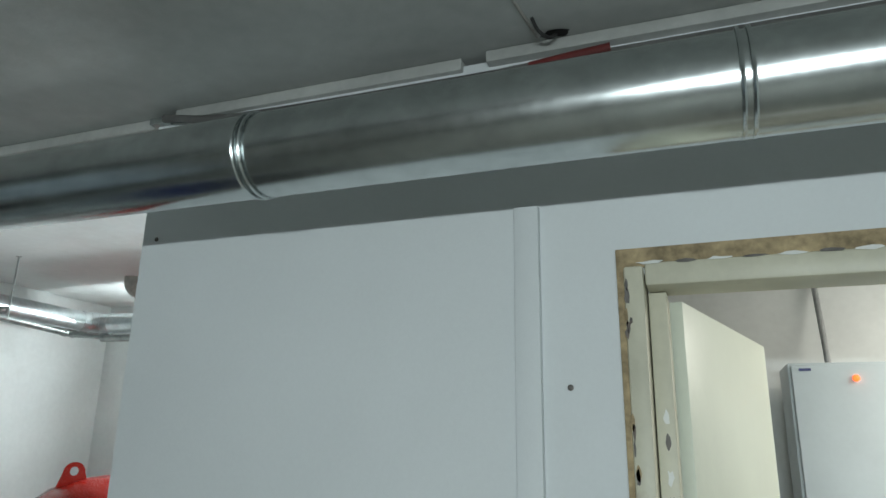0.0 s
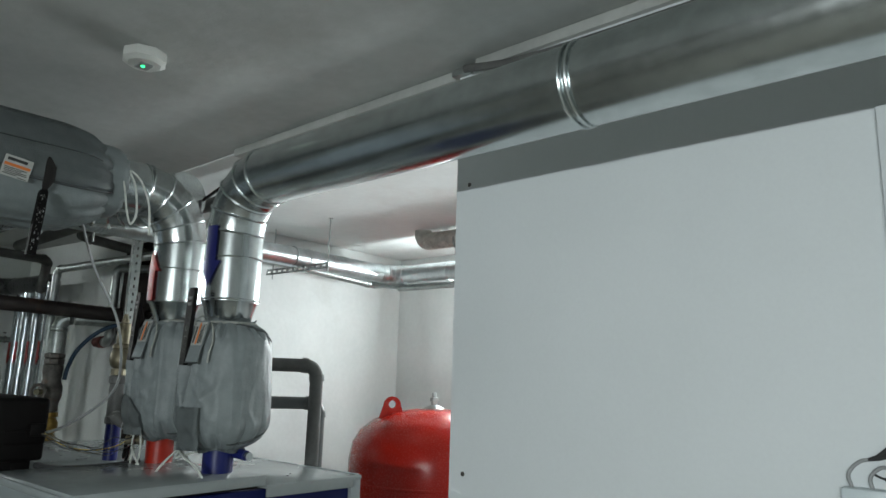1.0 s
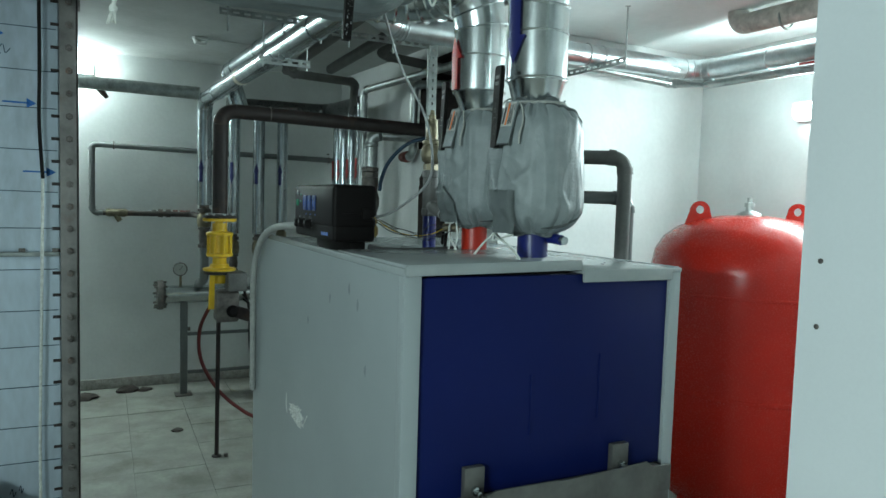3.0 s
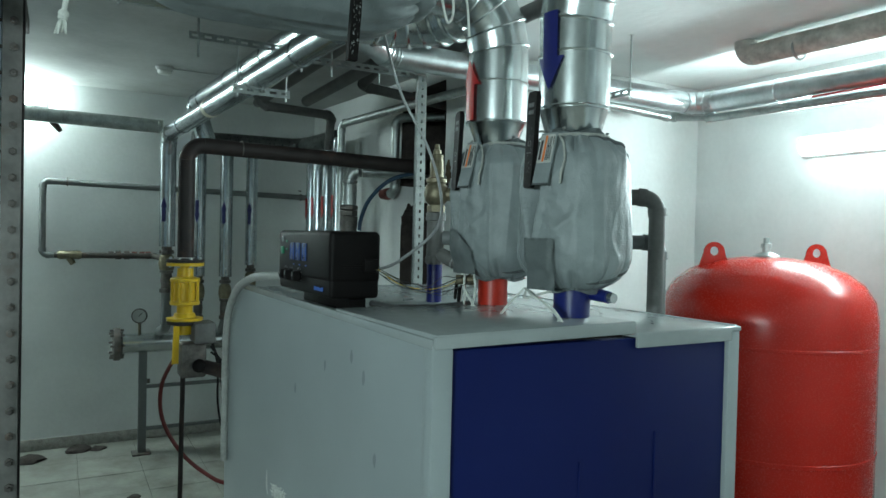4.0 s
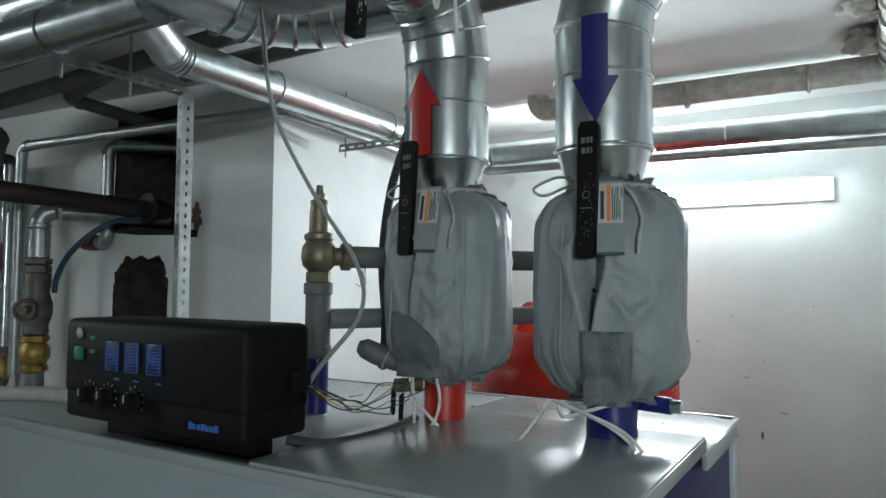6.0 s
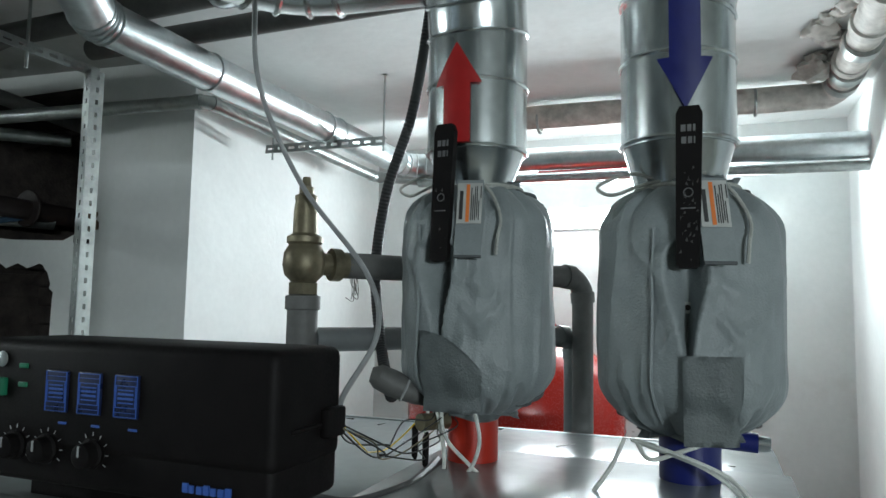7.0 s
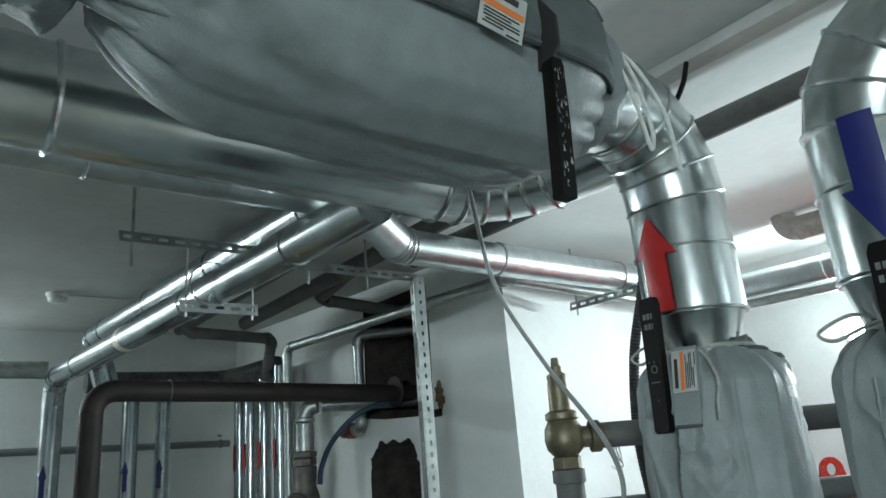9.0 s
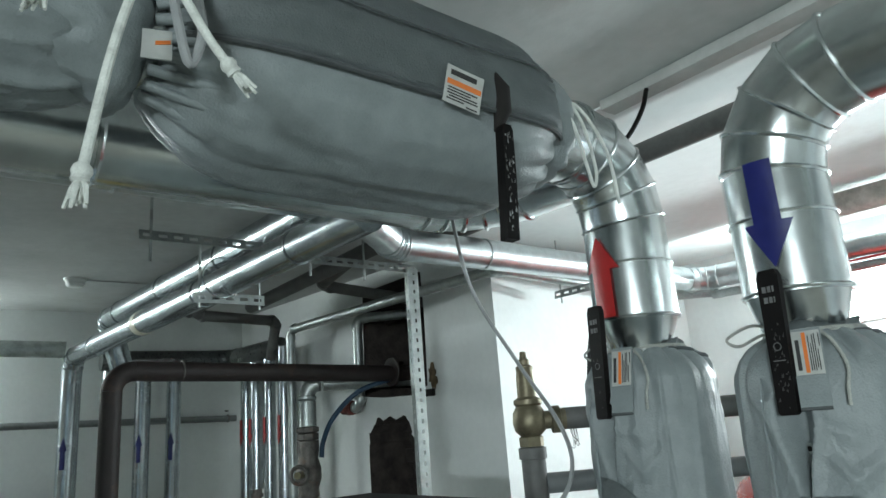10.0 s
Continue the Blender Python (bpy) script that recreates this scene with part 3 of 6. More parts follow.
part("handle_slot", box(BX1 - 0.004, BX1 - 0.001, 1.435, 1.442, 1.04, 1.20, 0.001), PANEL_BLUE, bo)
part("base_frame", box(BX0 + 0.05, BX1 - 0.05, BY0 + 0.03, BY1 - 0.03, 0.0, 0.05), RUSTY_BLACK, bo)
# lid in three sheets, one lifted at the front
lift = box(BX1 - 0.52, BX1 + 0.012, BY0 + 0.002, 1.575, BZ, BZ + 0.014, 0.003)
moved(lift, Matrix.Translation((BX1 - 0.5, 1.1, BZ + 0.010)) @ Matrix.Rotation(radians(-0.4), 4, "Y") @ Matrix.Rotation(radians(0.8), 4, "X") @ Matrix.Translation((-BX1 + 0.5, -1.1, -BZ)))
lid = part("lid_sheet", lift, PANEL_TOP, bo, "loose grey lid sheet lifted at one edge")
part("lip", moved(box(BX1 + 0.004, BX1 + 0.014, BY0 - 0.002, 1.575, BZ - 0.012, BZ + 0.012, 0.003), Matrix.Translation((0, 1.1, BZ + 0.012)) @ Matrix.Rotation(radians(0.8), 4, "X") @ Matrix.Translation((0, -1.1, -BZ))), PANEL_TOP, lid)
part("lid_sheet", box(BX1 - 0.52, BX1 + 0.012, 1.579, BY1, BZ - 0.004, BZ + 0.008, 0.003), PANEL_TOP, bo)
part("lip", box(BX1 + 0.004, BX1 + 0.014, 1.581, BY1 - 0.034, BZ - 0.026, BZ + 0.006, 0.003), PANEL_TOP, bo)
part("lid_sheet", box(-3.85, BX1 - 0.524, BY0 + 0.016, BY1 - 0.016, BZ - 0.006, BZ + 0.006, 0.003), PANEL_TOP, bo)
part("lid_edge", box(-3.85, BX1 + 0.004, BY0 - 0.004, BY0 + 0.014, BZ - 0.002, BZ + 0.018, 0.003), PANEL_TOP, bo)
# black strip that draws the shade in the gap under the lid
part("gap", box(BX1 - 0.30, BX1 - 0.05, 1.20, 1.64, BZ - 0.022, BZ - 0.002), SOOT_AND_SHADE, bo, "black strip for the shade under the lid")

# ---- expansion tank ----
TX, TY, TR = -3.228, 3.23, 0.44
tk = thing("expansion_tank", (TX, TY, 0), "large glossy red expansion tank standing on legs", "tank")
prof = [(0.03, 0.17), (0.16, 0.185), (0.29, 0.235), (0.38, 0.31), (0.425, 0.39), (TR, 0.48), (TR, 0.80), (TR + 0.003, 0.802), (TR + 0.003, 0.818), (TR, 0.82), (TR, 1.25), (TR + 0.002, 1.252), (TR + 0.002, 1.262), (TR, 1.264), (TR, 1.36), (0.425, 1.44), (0.385, 1.505), (0.32, 1.555), (0.22, 1.595), (0.10, 1.613), (0.01, 1.616)]
part("shell", lathe(prof, 72, (TX, TY, 0)), TANK_RED, tk)
fit_ = part("nozzle", lathe([(0.06, 1.605), (0.055, 1.622), (0.03, 1.634), (0.017, 1.637), (0.017, 1.655), (0.023, 1.656), (0.023, 1.675), (0.012, 1.678), (0.012, 1.70), (0.004, 1.702)], 24, (TX, TY, 0)), GALV_DULL, tk, "steel filling nozzle")
lug_dir = Vector((0.205, 0.413, 0)).normalized()
for sgn in (-1, 1):
    c = Vector((TX, TY, 0)) + lug_dir * 0.235 * sgn
    out_ = [(0.06 * math.cos(a), 1.63 + 0.048 * math.sin(a)) for a in [math.pi * k / 12 for k in range(13)]]
    out_ = [(0.07, 1.565)] + [(x * 0.8, z) for x, z in out_] + [(-0.07, 1.565)]
    lb = bmesh.new()
    es = []
    for loop in (out_, [(0.02 * math.cos(2 * math.pi * k / 14), 1.637 + 0.02 * math.sin(2 * math.pi * k / 14)) for k in range(14)]):
        vs = [lb.verts.new((x, 0, z)) for x, z in loop]
        es += [lb.edges.new((vs[k], vs[(k + 1) % len(vs)])) for k in range(len(vs))]
    bmesh.ops.triangle_fill(lb, use_beauty=True, use_dissolve=False, edges=es)
    ex = bmesh.ops.extrude_face_region(lb, geom=list(lb.faces))
    bmesh.ops.translate(lb, vec=(0, 0.008, 0), verts=[e for e in ex["geom"] if isinstance(e, bmesh.types.BMVert)])
    moved(lb, Matrix.Translation(c) @ Matrix.Rotation(math.atan2(lug_dir.y, lug_dir.x), 4, "Z"))
    part("lifting_lug", lb, TANK_RED, tk)
for k in range(3):
    a = 2 * math.pi * k / 3 + 0.6
    c = Vector((TX, TY, 0)) + Vector((math.cos(a), math.sin(a), 0)) * 0.34
    part("leg", box(c.x - 0.03, c.x + 0.03, c.y - 0.03, c.y + 0.03, 0, 0.36, 0.004), TANK_RED, tk)

# ---- insulated risers with valves ----
RX, RY, BLX, BLY, AZ = -2.813, 1.50, -2.500, 1.505, 2.325
GR, GB, SBX = 0.0815, 0.082, -2.489
red_line = pipe_run("flow_pipe", [(RX, RY, 1.976), (RX, RY, AZ), (RX, -1.9, AZ)], GR, GALV, "shiny galvanised insulated flow pipe with gored elbow", bend=0.15, gores=4, rings=0.105, start_ring=0.003, bead=0.003)
part("reducer", lathe([(0.052, 1.906), (0.056, 1.921), (GR - 0.004, 1.976), (GR + 0.002, 1.981)], 28, (RX, RY, 0)), GALV, red_line)
blue_line = pipe_run("return_pipe", [(BLX, BLY, 1.966), (BLX, BLY, AZ), (2.49, BLY - 0.02, AZ - 0.008)], GB, GALV, "long shiny galvanised insulated return pipe under the ceiling", bend=0.15, gores=4)
part("reducer", lathe([(0.055, 1.886), (0.06, 1.901), (GB - 0.004, 1.966), (GB + 0.002, 1.971)], 28, (BLX, BLY, 0)), GALV, blue_line)
for q, d in (((BLX, BLY, 1.971), (0, 0, 1)), ((BLX, BLY, 2.092), (0, 0, 1)), ((-1.32, BLY - 0.01, AZ - 0.004), (1, 0, 0)), ((-1.335, BLY - 0.01, AZ - 0.004), (1, 0, 0)), ((-0.465, BLY - 0.015, AZ - 0.005), (1, 0, 0)), ((-0.48, BLY - 0.015, AZ - 0.005), (1, 0, 0)), ((0.33, BLY - 0.015, AZ - 0.005), (1, 0, 0))):
    part("seam", torus(q, d, GB * 1.003, 0.0032, 32, 6), GALV, blue_line)


def arrow(name, parent, cx, cy, r, facing, z0, z1, up, width, mat):
    """A tape arrow wrapped on a vertical pipe; facing: degrees about z of the outward normal."""
    bm = bmesh.new()
    head = min(0.075, (z1 - z0) * 0.42) if width > 0.02 else (z1 - z0) * 0.45
    n = 10
    body = (z0, z1 - head) if up else (z0 + head, z1)

    def at(s, z):
        a = radians(facing) + s / r
        return bm.verts.new((cx + math.cos(a) * (r + 0.0056), cy + math.sin(a) * (r + 0.0056), z))
    for k in range(n):
        s0, s1 = -width / 2 + width * k / n, -width / 2 + width * (k + 1) / n
        bm.faces.new((at(s0, body[0]), at(s1, body[0]), at(s1, body[1]), at(s0, body[1])))
        w2 = width * 1.8
        s0, s1 = -w2 / 2 + w2 * k / n, -w2 / 2 + w2 * (k + 1) / n
        base, tip = (z1 - head, z1) if up else (z0 + head, z0)
        t0, t1 = 1 - abs(s0) / (w2 / 2), 1 - abs(s1) / (w2 / 2)
        if t0 < 0.01:
            bm.faces.new((at(s0, base), at(s1, base), at(s1, base + (tip - base) * t1)))
        elif t1 < 0.01:
            bm.faces.new((at(s0, base), at(s1, base), at(s0, base + (tip - base) * t0)))
        else:
            bm.faces.new((at(s0, base), at(s1, base), at(s1, base + (tip - base) * t1), at(s0, base + (tip - base) * t0)))
    bmesh.ops.remove_doubles(bm, verts=bm.verts, dist=1e-5)
    return part(name, bm, mat, parent)


arrow("arrow_sticker", red_line, RX, RY, GR, -93, 1.981, 2.140, True, 0.042, ARROW_RED)["label"] = "red upward arrow sticker"
arrow("arrow_sticker", blue_line, BLX, BLY, GB, -80, 2.004, 2.180, False, 0.040, ARROW_BLUE)["label"] = "dark blue downward arrow sticker"


def bag_radius(t, r, neck):
    s = max(0.0, min(t, 1 - t) * 2)
    return neck + (r - neck) * (1 - (1 - min(1, s * 2.2)) ** 2.4)


def ridge(p):
    return 1 - min(1.0, abs(noise.noise(p)) * 2.6)


def bag_surface(a, t, r, neck, seed, crease=0.011, slit=None):
    """Radius of a padded cloth jacket at angle a and share t of its length."""
    s = max(0.0, min(t, 1 - t) * 2)
    c_, s_ = math.cos(a), math.sin(a)
    rr = bag_radius(t, r, neck)
    # pleats that fan out of the drawn ends: broad ribs with sharp valleys
    end = 0.0 if t > 0.5 else 1.7
    wob = a + 0.10 * math.sin(3 * a + seed + end) + 0.05 * noise.noise(Vector((c_ * 3, s_ * 3, seed + end)))
    fan = abs(math.sin(7 * wob + seed + end)) ** 0.55
    rr += 0.019 * (fan - 0.75) * math.exp(-(s * 4.2) ** 1.3) * min(1.0, s * 9 + 0.35)
    # a few longer darts run down the shoulders
    for k in range(6):
        at = 1.05 * k + 0.35 * math.sin(2.3 * k + seed) + end
        d = (a - at - 0.35 * (s - 0.2) * math.sin(k + seed) + math.pi) % (2 * math.pi) - math.pi
        reach = 0.17 + 0.14 * abs(math.sin(1.9 * k + seed * 2 + end))
        if s < reach and abs(d) < 0.5:
            fade = math.sin(math.pi * min(1.0, s / reach)) ** 0.7
            rr += fade * (0.006 * math.exp(-((abs(d) - 0.15) / 0.08) ** 2) - 0.011 * math.exp(-(d / 0.05) ** 2))
    mid = min(1, s * 3)
    big = noise.noise(Vector((c_ * 1.2, s_ * 1.2, t * 1.5 + seed * 7)))
    drape = ridge(Vector((c_ * 2.4 + 4, s_ * 2.4, t * 0.7 + seed * 3)))
    skew = ridge(Vector((c_ * 2.0 + t * 2.0, s_ * 2.0 - t * 1.4, t * 1.6 + seed * 5)))
    skew *= 0.5 + 0.5 * noise.noise(Vector((c_ * 2, s_ * 2, t * 2 + seed)))
    fine = noise.noise(Vector((c_ * 7, s_ * 7, t * 5 + seed)))
    crumple = ridge(Vector((c_ * 3.2 - t, s_ * 3.2 + 7, t * 3.6 + seed * 11))) * (0.5 + noise.noise(Vector((c_ * 1.6 + 9, s_ * 1.6, t * 2.2))))
    rr += mid * crease * (1.0 * big + 0.35 * drape ** 2 + 0.7 * max(0, skew) ** 3 + 0.16 * fine + 0.45 * max(0, crumple) ** 4)
    if slit is not None:
        da = (a - slit + math.pi) % (2 * math.pi) - math.pi
        # folds that pull away from the two ends of the slit
        for tt, aa, slope, amp, half in ((0.62, 0.18, -0.7, 0.005, 0.55), (0.50, 0.20, -1.2, 0.006, 0.45), (0.33, 0.25, 0.5, 0.006, 0.7), (0.58, -0.15, 0.9, 0.004, 0.5), (0.27, 0.5, -0.5, 0.004, 0.6)):
            u = da - aa
            if 0 < u * (1 if aa > 0 else -1) < half:
                fade = math.sin(math.pi * abs(u) / half)
                rr += amp * fade * math.exp(-((t - tt - slope * abs(u) * 0.35 - 0.12 * u * u) / (0.030 + 0.03 * abs(u))) ** 2)
        if 0.26 < t < 0.78:
            grow = min(1, (t - 0.26) / 0.30) * min(1, (0.78 - t) / 0.08)
            half = 0.035 + (0.07 + 0.10 * min(1, max(0, (t - 0.36) / 0.26))) * grow
            x = abs(da) / half
            if x < 1:
                rr -= 0.038 * math.cos(x * math.pi / 2) ** 1.4 * min(1, grow * 2.2)
            elif x < 1 + 0.15 / half:
                rr += 0.008 * math.cos((x - 1) * half / 0.15 * math.pi / 2) * grow
    return rr * (1 + 0.03 * math.cos(4 * a + seed) * min(1, s * 2))


def cushion(length, r, neck, seg=96, rows=56, crease=0.011, seed=1, slit=None):
    """A padded cloth jacket about the z axis from 0 to length, gathered at both ends; slit: angle of a vertical opening."""
    bm = bmesh.new()
    rings = []
    for i in range(rows + 1):
        t = i / rows
        ring = []
        for k in range(seg):
            a = 2 * math.pi * k / seg
            rr = bag_surface(a, t, r, neck, seed, crease, slit)
            ring.append(bm.verts.new((math.cos(a) * rr, math.sin(a) * rr, t * length)))
        rings.append(ring)
    for a, b in zip(rings, rings[1:]):
        for k in range(seg):
            bm.faces.new((a[k], a[(k + 1) % seg], b[(k + 1) % seg], b[k]))
    bm.faces.new(rings[0][::-1])
    bm.faces.new(rings[-1])
    return bm


def label_sheet(parent, at, u, v, w, h):
    """A product label: white sheet with an orange band and dark bars."""
    u, v = Vector(u).normalized(), Vector(v).normalized()
    sheet = part("label", prism([(-w / 2, -h / 2), (w / 2, -h / 2), (w / 2, h / 2), (-w / 2, h / 2)], at, u, v, 0.0015), LABEL, parent, "white printed label with orange band")
    n = u.cross(v)
    o = Vector(at) + n * 0.0016
    part("orange_band", prism([(-w * 0.46, h * 0.0), (w * 0.46, h * 0.0), (w * 0.46, h * 0.14), (-w * 0.46, h * 0.14)], o, u, v, 0.0006), ORANGE, sheet)
    for k, (x0, x1) in enumerate(((-0.40, 0.30), (-0.42, 0.38), (-0.42, 0.20), (-0.42, 0.40), (-0.36, 0.42), (-0.42, 0.05), (0.12, 0.42))):
        z = h * (0.26 if k == 0 else -0.02 - 0.075 * k)
        part("print_bar", prism([(w * x0, z), (w * x1, z), (w * x1, z + h * (0.14 if k == 0 else 0.035)), (w * x0, z + h * (0.14 if k == 0 else 0.035))], o, u, v, 0.0006), PRINT, sheet)
    return sheet


def valve_bag(x, y, z0, z1, r, seed, face, slant):
    """An upright padded jacket over a ball valve, with flap, tab, cords, lever and label."""
    f = Vector((math.cos(radians(face)), math.sin(radians(face)), 0))
    s = Vector((-f.y, f.x, 0))
    up = Vector((0, 0, 1))
    ob = thing("valve_jacket", (x, y, z0), "grey padded cloth valve jacket tied round the pipe", "valve jacket", "boiler valve jackets")
    c = Vector((x, y, z0))
    h = z1 - z0
    fa = radians(face)
    neck = r * 0.50
    sl = -0.05 if seed == 1 else 0.05
    part("jacket", moved(cushion(h, r, neck, seg=280, rows=120, crease=0.010, seed=seed, slit=fa + sl), Matrix.Translation(c)), FABRIC, ob, "", 170)

    def on(ang, t, lift=0.0):
        rr = bag_surface(fa + ang, t, r, neck, seed, 0.010) + lift
        return c + Vector((math.cos(fa + ang) * rr, math.sin(fa + ang) * rr, t * h))

    def cloth(name, a0, a1, t0, t1, lift, lean=0.0, curl=0.0, hang=0.0):
        """A sewn-on piece of cloth that follows the jacket; lean tilts its upper edge, curl lifts its free side."""
        bm = bmesh.new()
        n = 14
        g = []
        for i in range(n + 1):
            row = []
            for k in range(n + 1):
                u, v = k / n, i / n
                ang = a0 + (a1 - a0) * u
                t = t0 + (t1 + lean * u * u - t0) * v
                p = on(ang, t, lift + curl * u * u * (1 - v * 0.4) + 0.002 * noise.noise(Vector((u * 3, v * 3, seed * 4.0))))
                out = Vector((p.x - c.x, p.y - c.y, 0))
                least = hang * bag_surface(fa + ang, t1, r, neck, seed, 0.010)
                if out.length < least:
                    p += out.normalized() * (least - out.length)
                row.append(bm.verts.new(p))
            g.append(row)
        for i in range(n):
            for k in range(n):
                bm.faces.new((g[i][k], g[i][k + 1], g[i + 1][k + 1], g[i + 1][k]))
        bmesh.ops.solidify(bm, geom=list(bm.faces), thickness=0.004)
        bmesh.ops.recalc_face_normals(bm, faces=list(bm.faces))
        return part(name, bm, FABRIC, ob, "", 60)

    if seed == 1:
        cloth("flap", -0.22, 0.50, 0.03, 0.36, 0.009, slant, 0.004, 0.985)
    else:
        cloth("flap", 0.0, 0.56, 0.0, 0.325, 0.009, slant, 0.004, 0.985)
    # frills of cloth that stand out beyond the drawn cords
    for z_, way in ((h - 0.006, 1), (0.008, -1)):
        fr = bmesh.new()
        rings_ = []
        for q in range(4):
            rings_.append([fr.verts.new(c + Vector((math.cos(w), math.sin(w), 0)) * (neck + 0.001 + 0.0022 * q + (0.0008 + 0.0012 * q) * math.sin(11 * w + 2 * math.sin(3 * w + seed)) + 0.002 * q * noise.noise(Vector((math.cos(w) * 3, math.sin(w) * 3, seed + way))))
                                        + up * (z_ + way * (0.0045 + 0.0015 * math.sin(5 * w + seed)) * q)) for w in [2 * math.pi * k / 120 for k in range(120)]])
        for lo_, hi_ in zip(rings_, rings_[1:]):
            for k in range(120):
                fr.faces.new((lo_[k], lo_[(k + 1) % 120], hi_[(k + 1) % 120], hi_[k]))
        bmesh.ops.solidify(fr, geom=list(fr.faces), thickness=0.0025)
        part("frill", fr, FABRIC, ob, "", 170)
    # piped seams of the front opening and the hem stitching of the flap
    for a0, a1, t0, t1 in ((-0.30, -0.27, 0.06, 0.80),):
        part("seam", sweep([on(a0 + (a1 - a0) * k / 19 + 0.004 * math.sin(k * 0.6 + seed), t0 + (t1 - t0) * k / 19, 0.0035) for k in range(20)], 0.0022, 6), FABRIC, ob)
    # dark drawcord channels that cross the shoulder and the foot of the jacket
    for a0, a1, t0, t1, sag in ((1.25, 2.55, 0.975, 0.86, 0.03), (1.2, 2.45, 0.045, 0.15, -0.03), (-1.3, -2.3, 0.97, 0.88, 0.02), (-1.2, -2.2, 0.05, 0.13, -0.02)):
        part("drawcord_channel", sweep([on(a0 + (a1 - a0) * k / 19, t0 + (t1 - t0) * k / 19 + sag * math.sin(math.pi * k / 19), 0.001) for k in range(20)], [0.0012 + 0.0034 * math.sin(math.pi * k / 19) for k in range(20)], 8), FABRIC_EDGE, ob, "dark drawcord channel")
    if seed == 2:
        st = part("valve_stem", rod(on(0.05, 0.50, -0.060), on(0.05, 0.50, -0.034), 0.0080, 16), GALV_DULL, ob, "valve stem nut inside the slit")
        # black plug draws the shaded bore
        part("bore", rod(on(0.05, 0.50, -0.036), on(0.05, 0.50, -0.0335), 0.004, 12), SOOT_AND_SHADE, st)
    # lever
    lx = 0.002 if seed == 1 else 0.008
    top = c + f * (r * 1.00) + s * (lx + 0.004) + up * (h + (0.077 if seed == 1 else 0.086))
    bot = c + f * (r * 1.06) + s * lx + up * (h * 0.64)
    lu = (top - bot).normalized()
    ll = (top - bot).length
    lev = part("lever", prism([(-0.014, 0.004), (-0.010, 0), (0.010, 0), (0.014, 0.004), (0.0155, ll * 0.5), (0.0165, ll - 0.010), (0.012, ll), (-0.012, ll), (-0.0165, ll - 0.010), (-0.0155, ll * 0.5)], bot, s, lu, 0.012), BLACK_PLASTIC, ob, "scuffed black plastic valve lever with white print")
    nn = s.cross(lu)
    o = bot + nn * 0.0122
    # maker's mark, kept as plain bars
    for zz, x0, x1 in ((0.034, -0.010, -0.004), (0.034, -0.002, 0.003), (0.034, 0.005, 0.008), (0.050, -0.009, -0.003), (0.050, -0.001, 0.004), (0.050, 0.006, 0.008)):
        part("print_bar", prism([(x0, 0), (x1, 0), (x1, 0.009), (x0, 0.009)], o + lu * (ll - zz), s, lu, 0.0004), LEVER_PRINT, lev)
    part("print_ring", torus(o + lu * (ll * 0.46), nn, 0.0055, 0.0007, 18, 5), LEVER_PRINT, lev)
    part("print_bar", prism([(-0.009, 0), (0.009, 0), (0.009, 0.0014), (-0.009, 0.0014)], o + lu * ll * 0.36, s, lu, 0.0004), LEVER_PRINT, lev)
    sr_ = random.Random(seed * 17)
    for _ in range(5 if seed == 1 else 34):
        x_, z_ = sr_.uniform(-0.012, 0.010), sr_.uniform(0.03, 0.62) * ll
        part("scuff", prism([(x_, z_), (x_ + sr_.uniform(0.0005, 0.004), z_ + sr_.uniform(-0.003, 0.003)), (x_ + sr_.uniform(0.0005, 0.003), z_ + sr_.uniform(0.001, 0.006))], o, s, lu, 0.0003), SCUFFED, lev)
    # printed label on its cloth tab beside the lever
    ta = 0.33
    fu = -f * math.sin(ta) + s * math.cos(ta)
    fo = f * math.cos(ta) + s * math.sin(ta)
    low, high = on(ta, 0.66, 0.020), on(ta, 0.985, 0.022) + fo * 0.012
    tv = (high - low).normalized()
    tl = (high - low).length
    tab = part("tab", prism([(-0.020, 0), (0.020, 0), (0.021, tl * 0.5), (0.020, tl), (-0.020, tl)], low, fu, tv, 0.0035), FABRIC, ob, "cloth tab that carries the label")
    part("tab_hem", sweep([low + fu * -0.020 + fo * 0.003, low + fu * 0.020 + fo * 0.003], 0.0024, 6), FABRIC_EDGE, tab)
    label_sheet(ob, low + tv * (tl * 0.68) + fu.cross(tv) * 0.0042, tv, -fu, 0.066, 0.037)
    # drawstrings
    lc = low + tv * (tl * 0.85)
    part("drawstring", sweep(smooth_line([lc + up * 0.012 + fu * 0.02 - fo * 0.01, lc + fu * 0.034 - fo * 0.004 - up * 0.006, lc + fu * 0.046 + fo * 0.008 - up * 0.040, lc + fu * 0.042 + fo * 0.014 - up * 0.070, lc + fu * 0.040 + fo * 0.014 - up * 0.095]), [0.0030 if k % 2 else 0.0024 for k in range(len(smooth_line([lc] * 5)))], 6), ROPE_GREY, ob)
    loop_ = [c + up * (h + 0.005) + f * 0.06 - s * 0.03, c - s * 0.075 + up * (h + 0.018) + f * 0.05, c - s * 0.12 + up * (h + 0.002) + f * 0.05, c - s * 0.10 + up * (h - 0.012) + f * 0.05, c - s * 0.05 + up * h + f * 0.06, c + s * 0.03 + f * 0.058 + up * (h + 0.012)]
    part("drawstring", sweep(smooth_line(loop_), 0.0026, 6), ROPE_GREY, ob)
    part("gather_cord", torus(c + up * (h - 0.004), (0, 0, 1), neck + 0.010, 0.0042, 30, 6), ROPE_GREY, ob)
    return ob


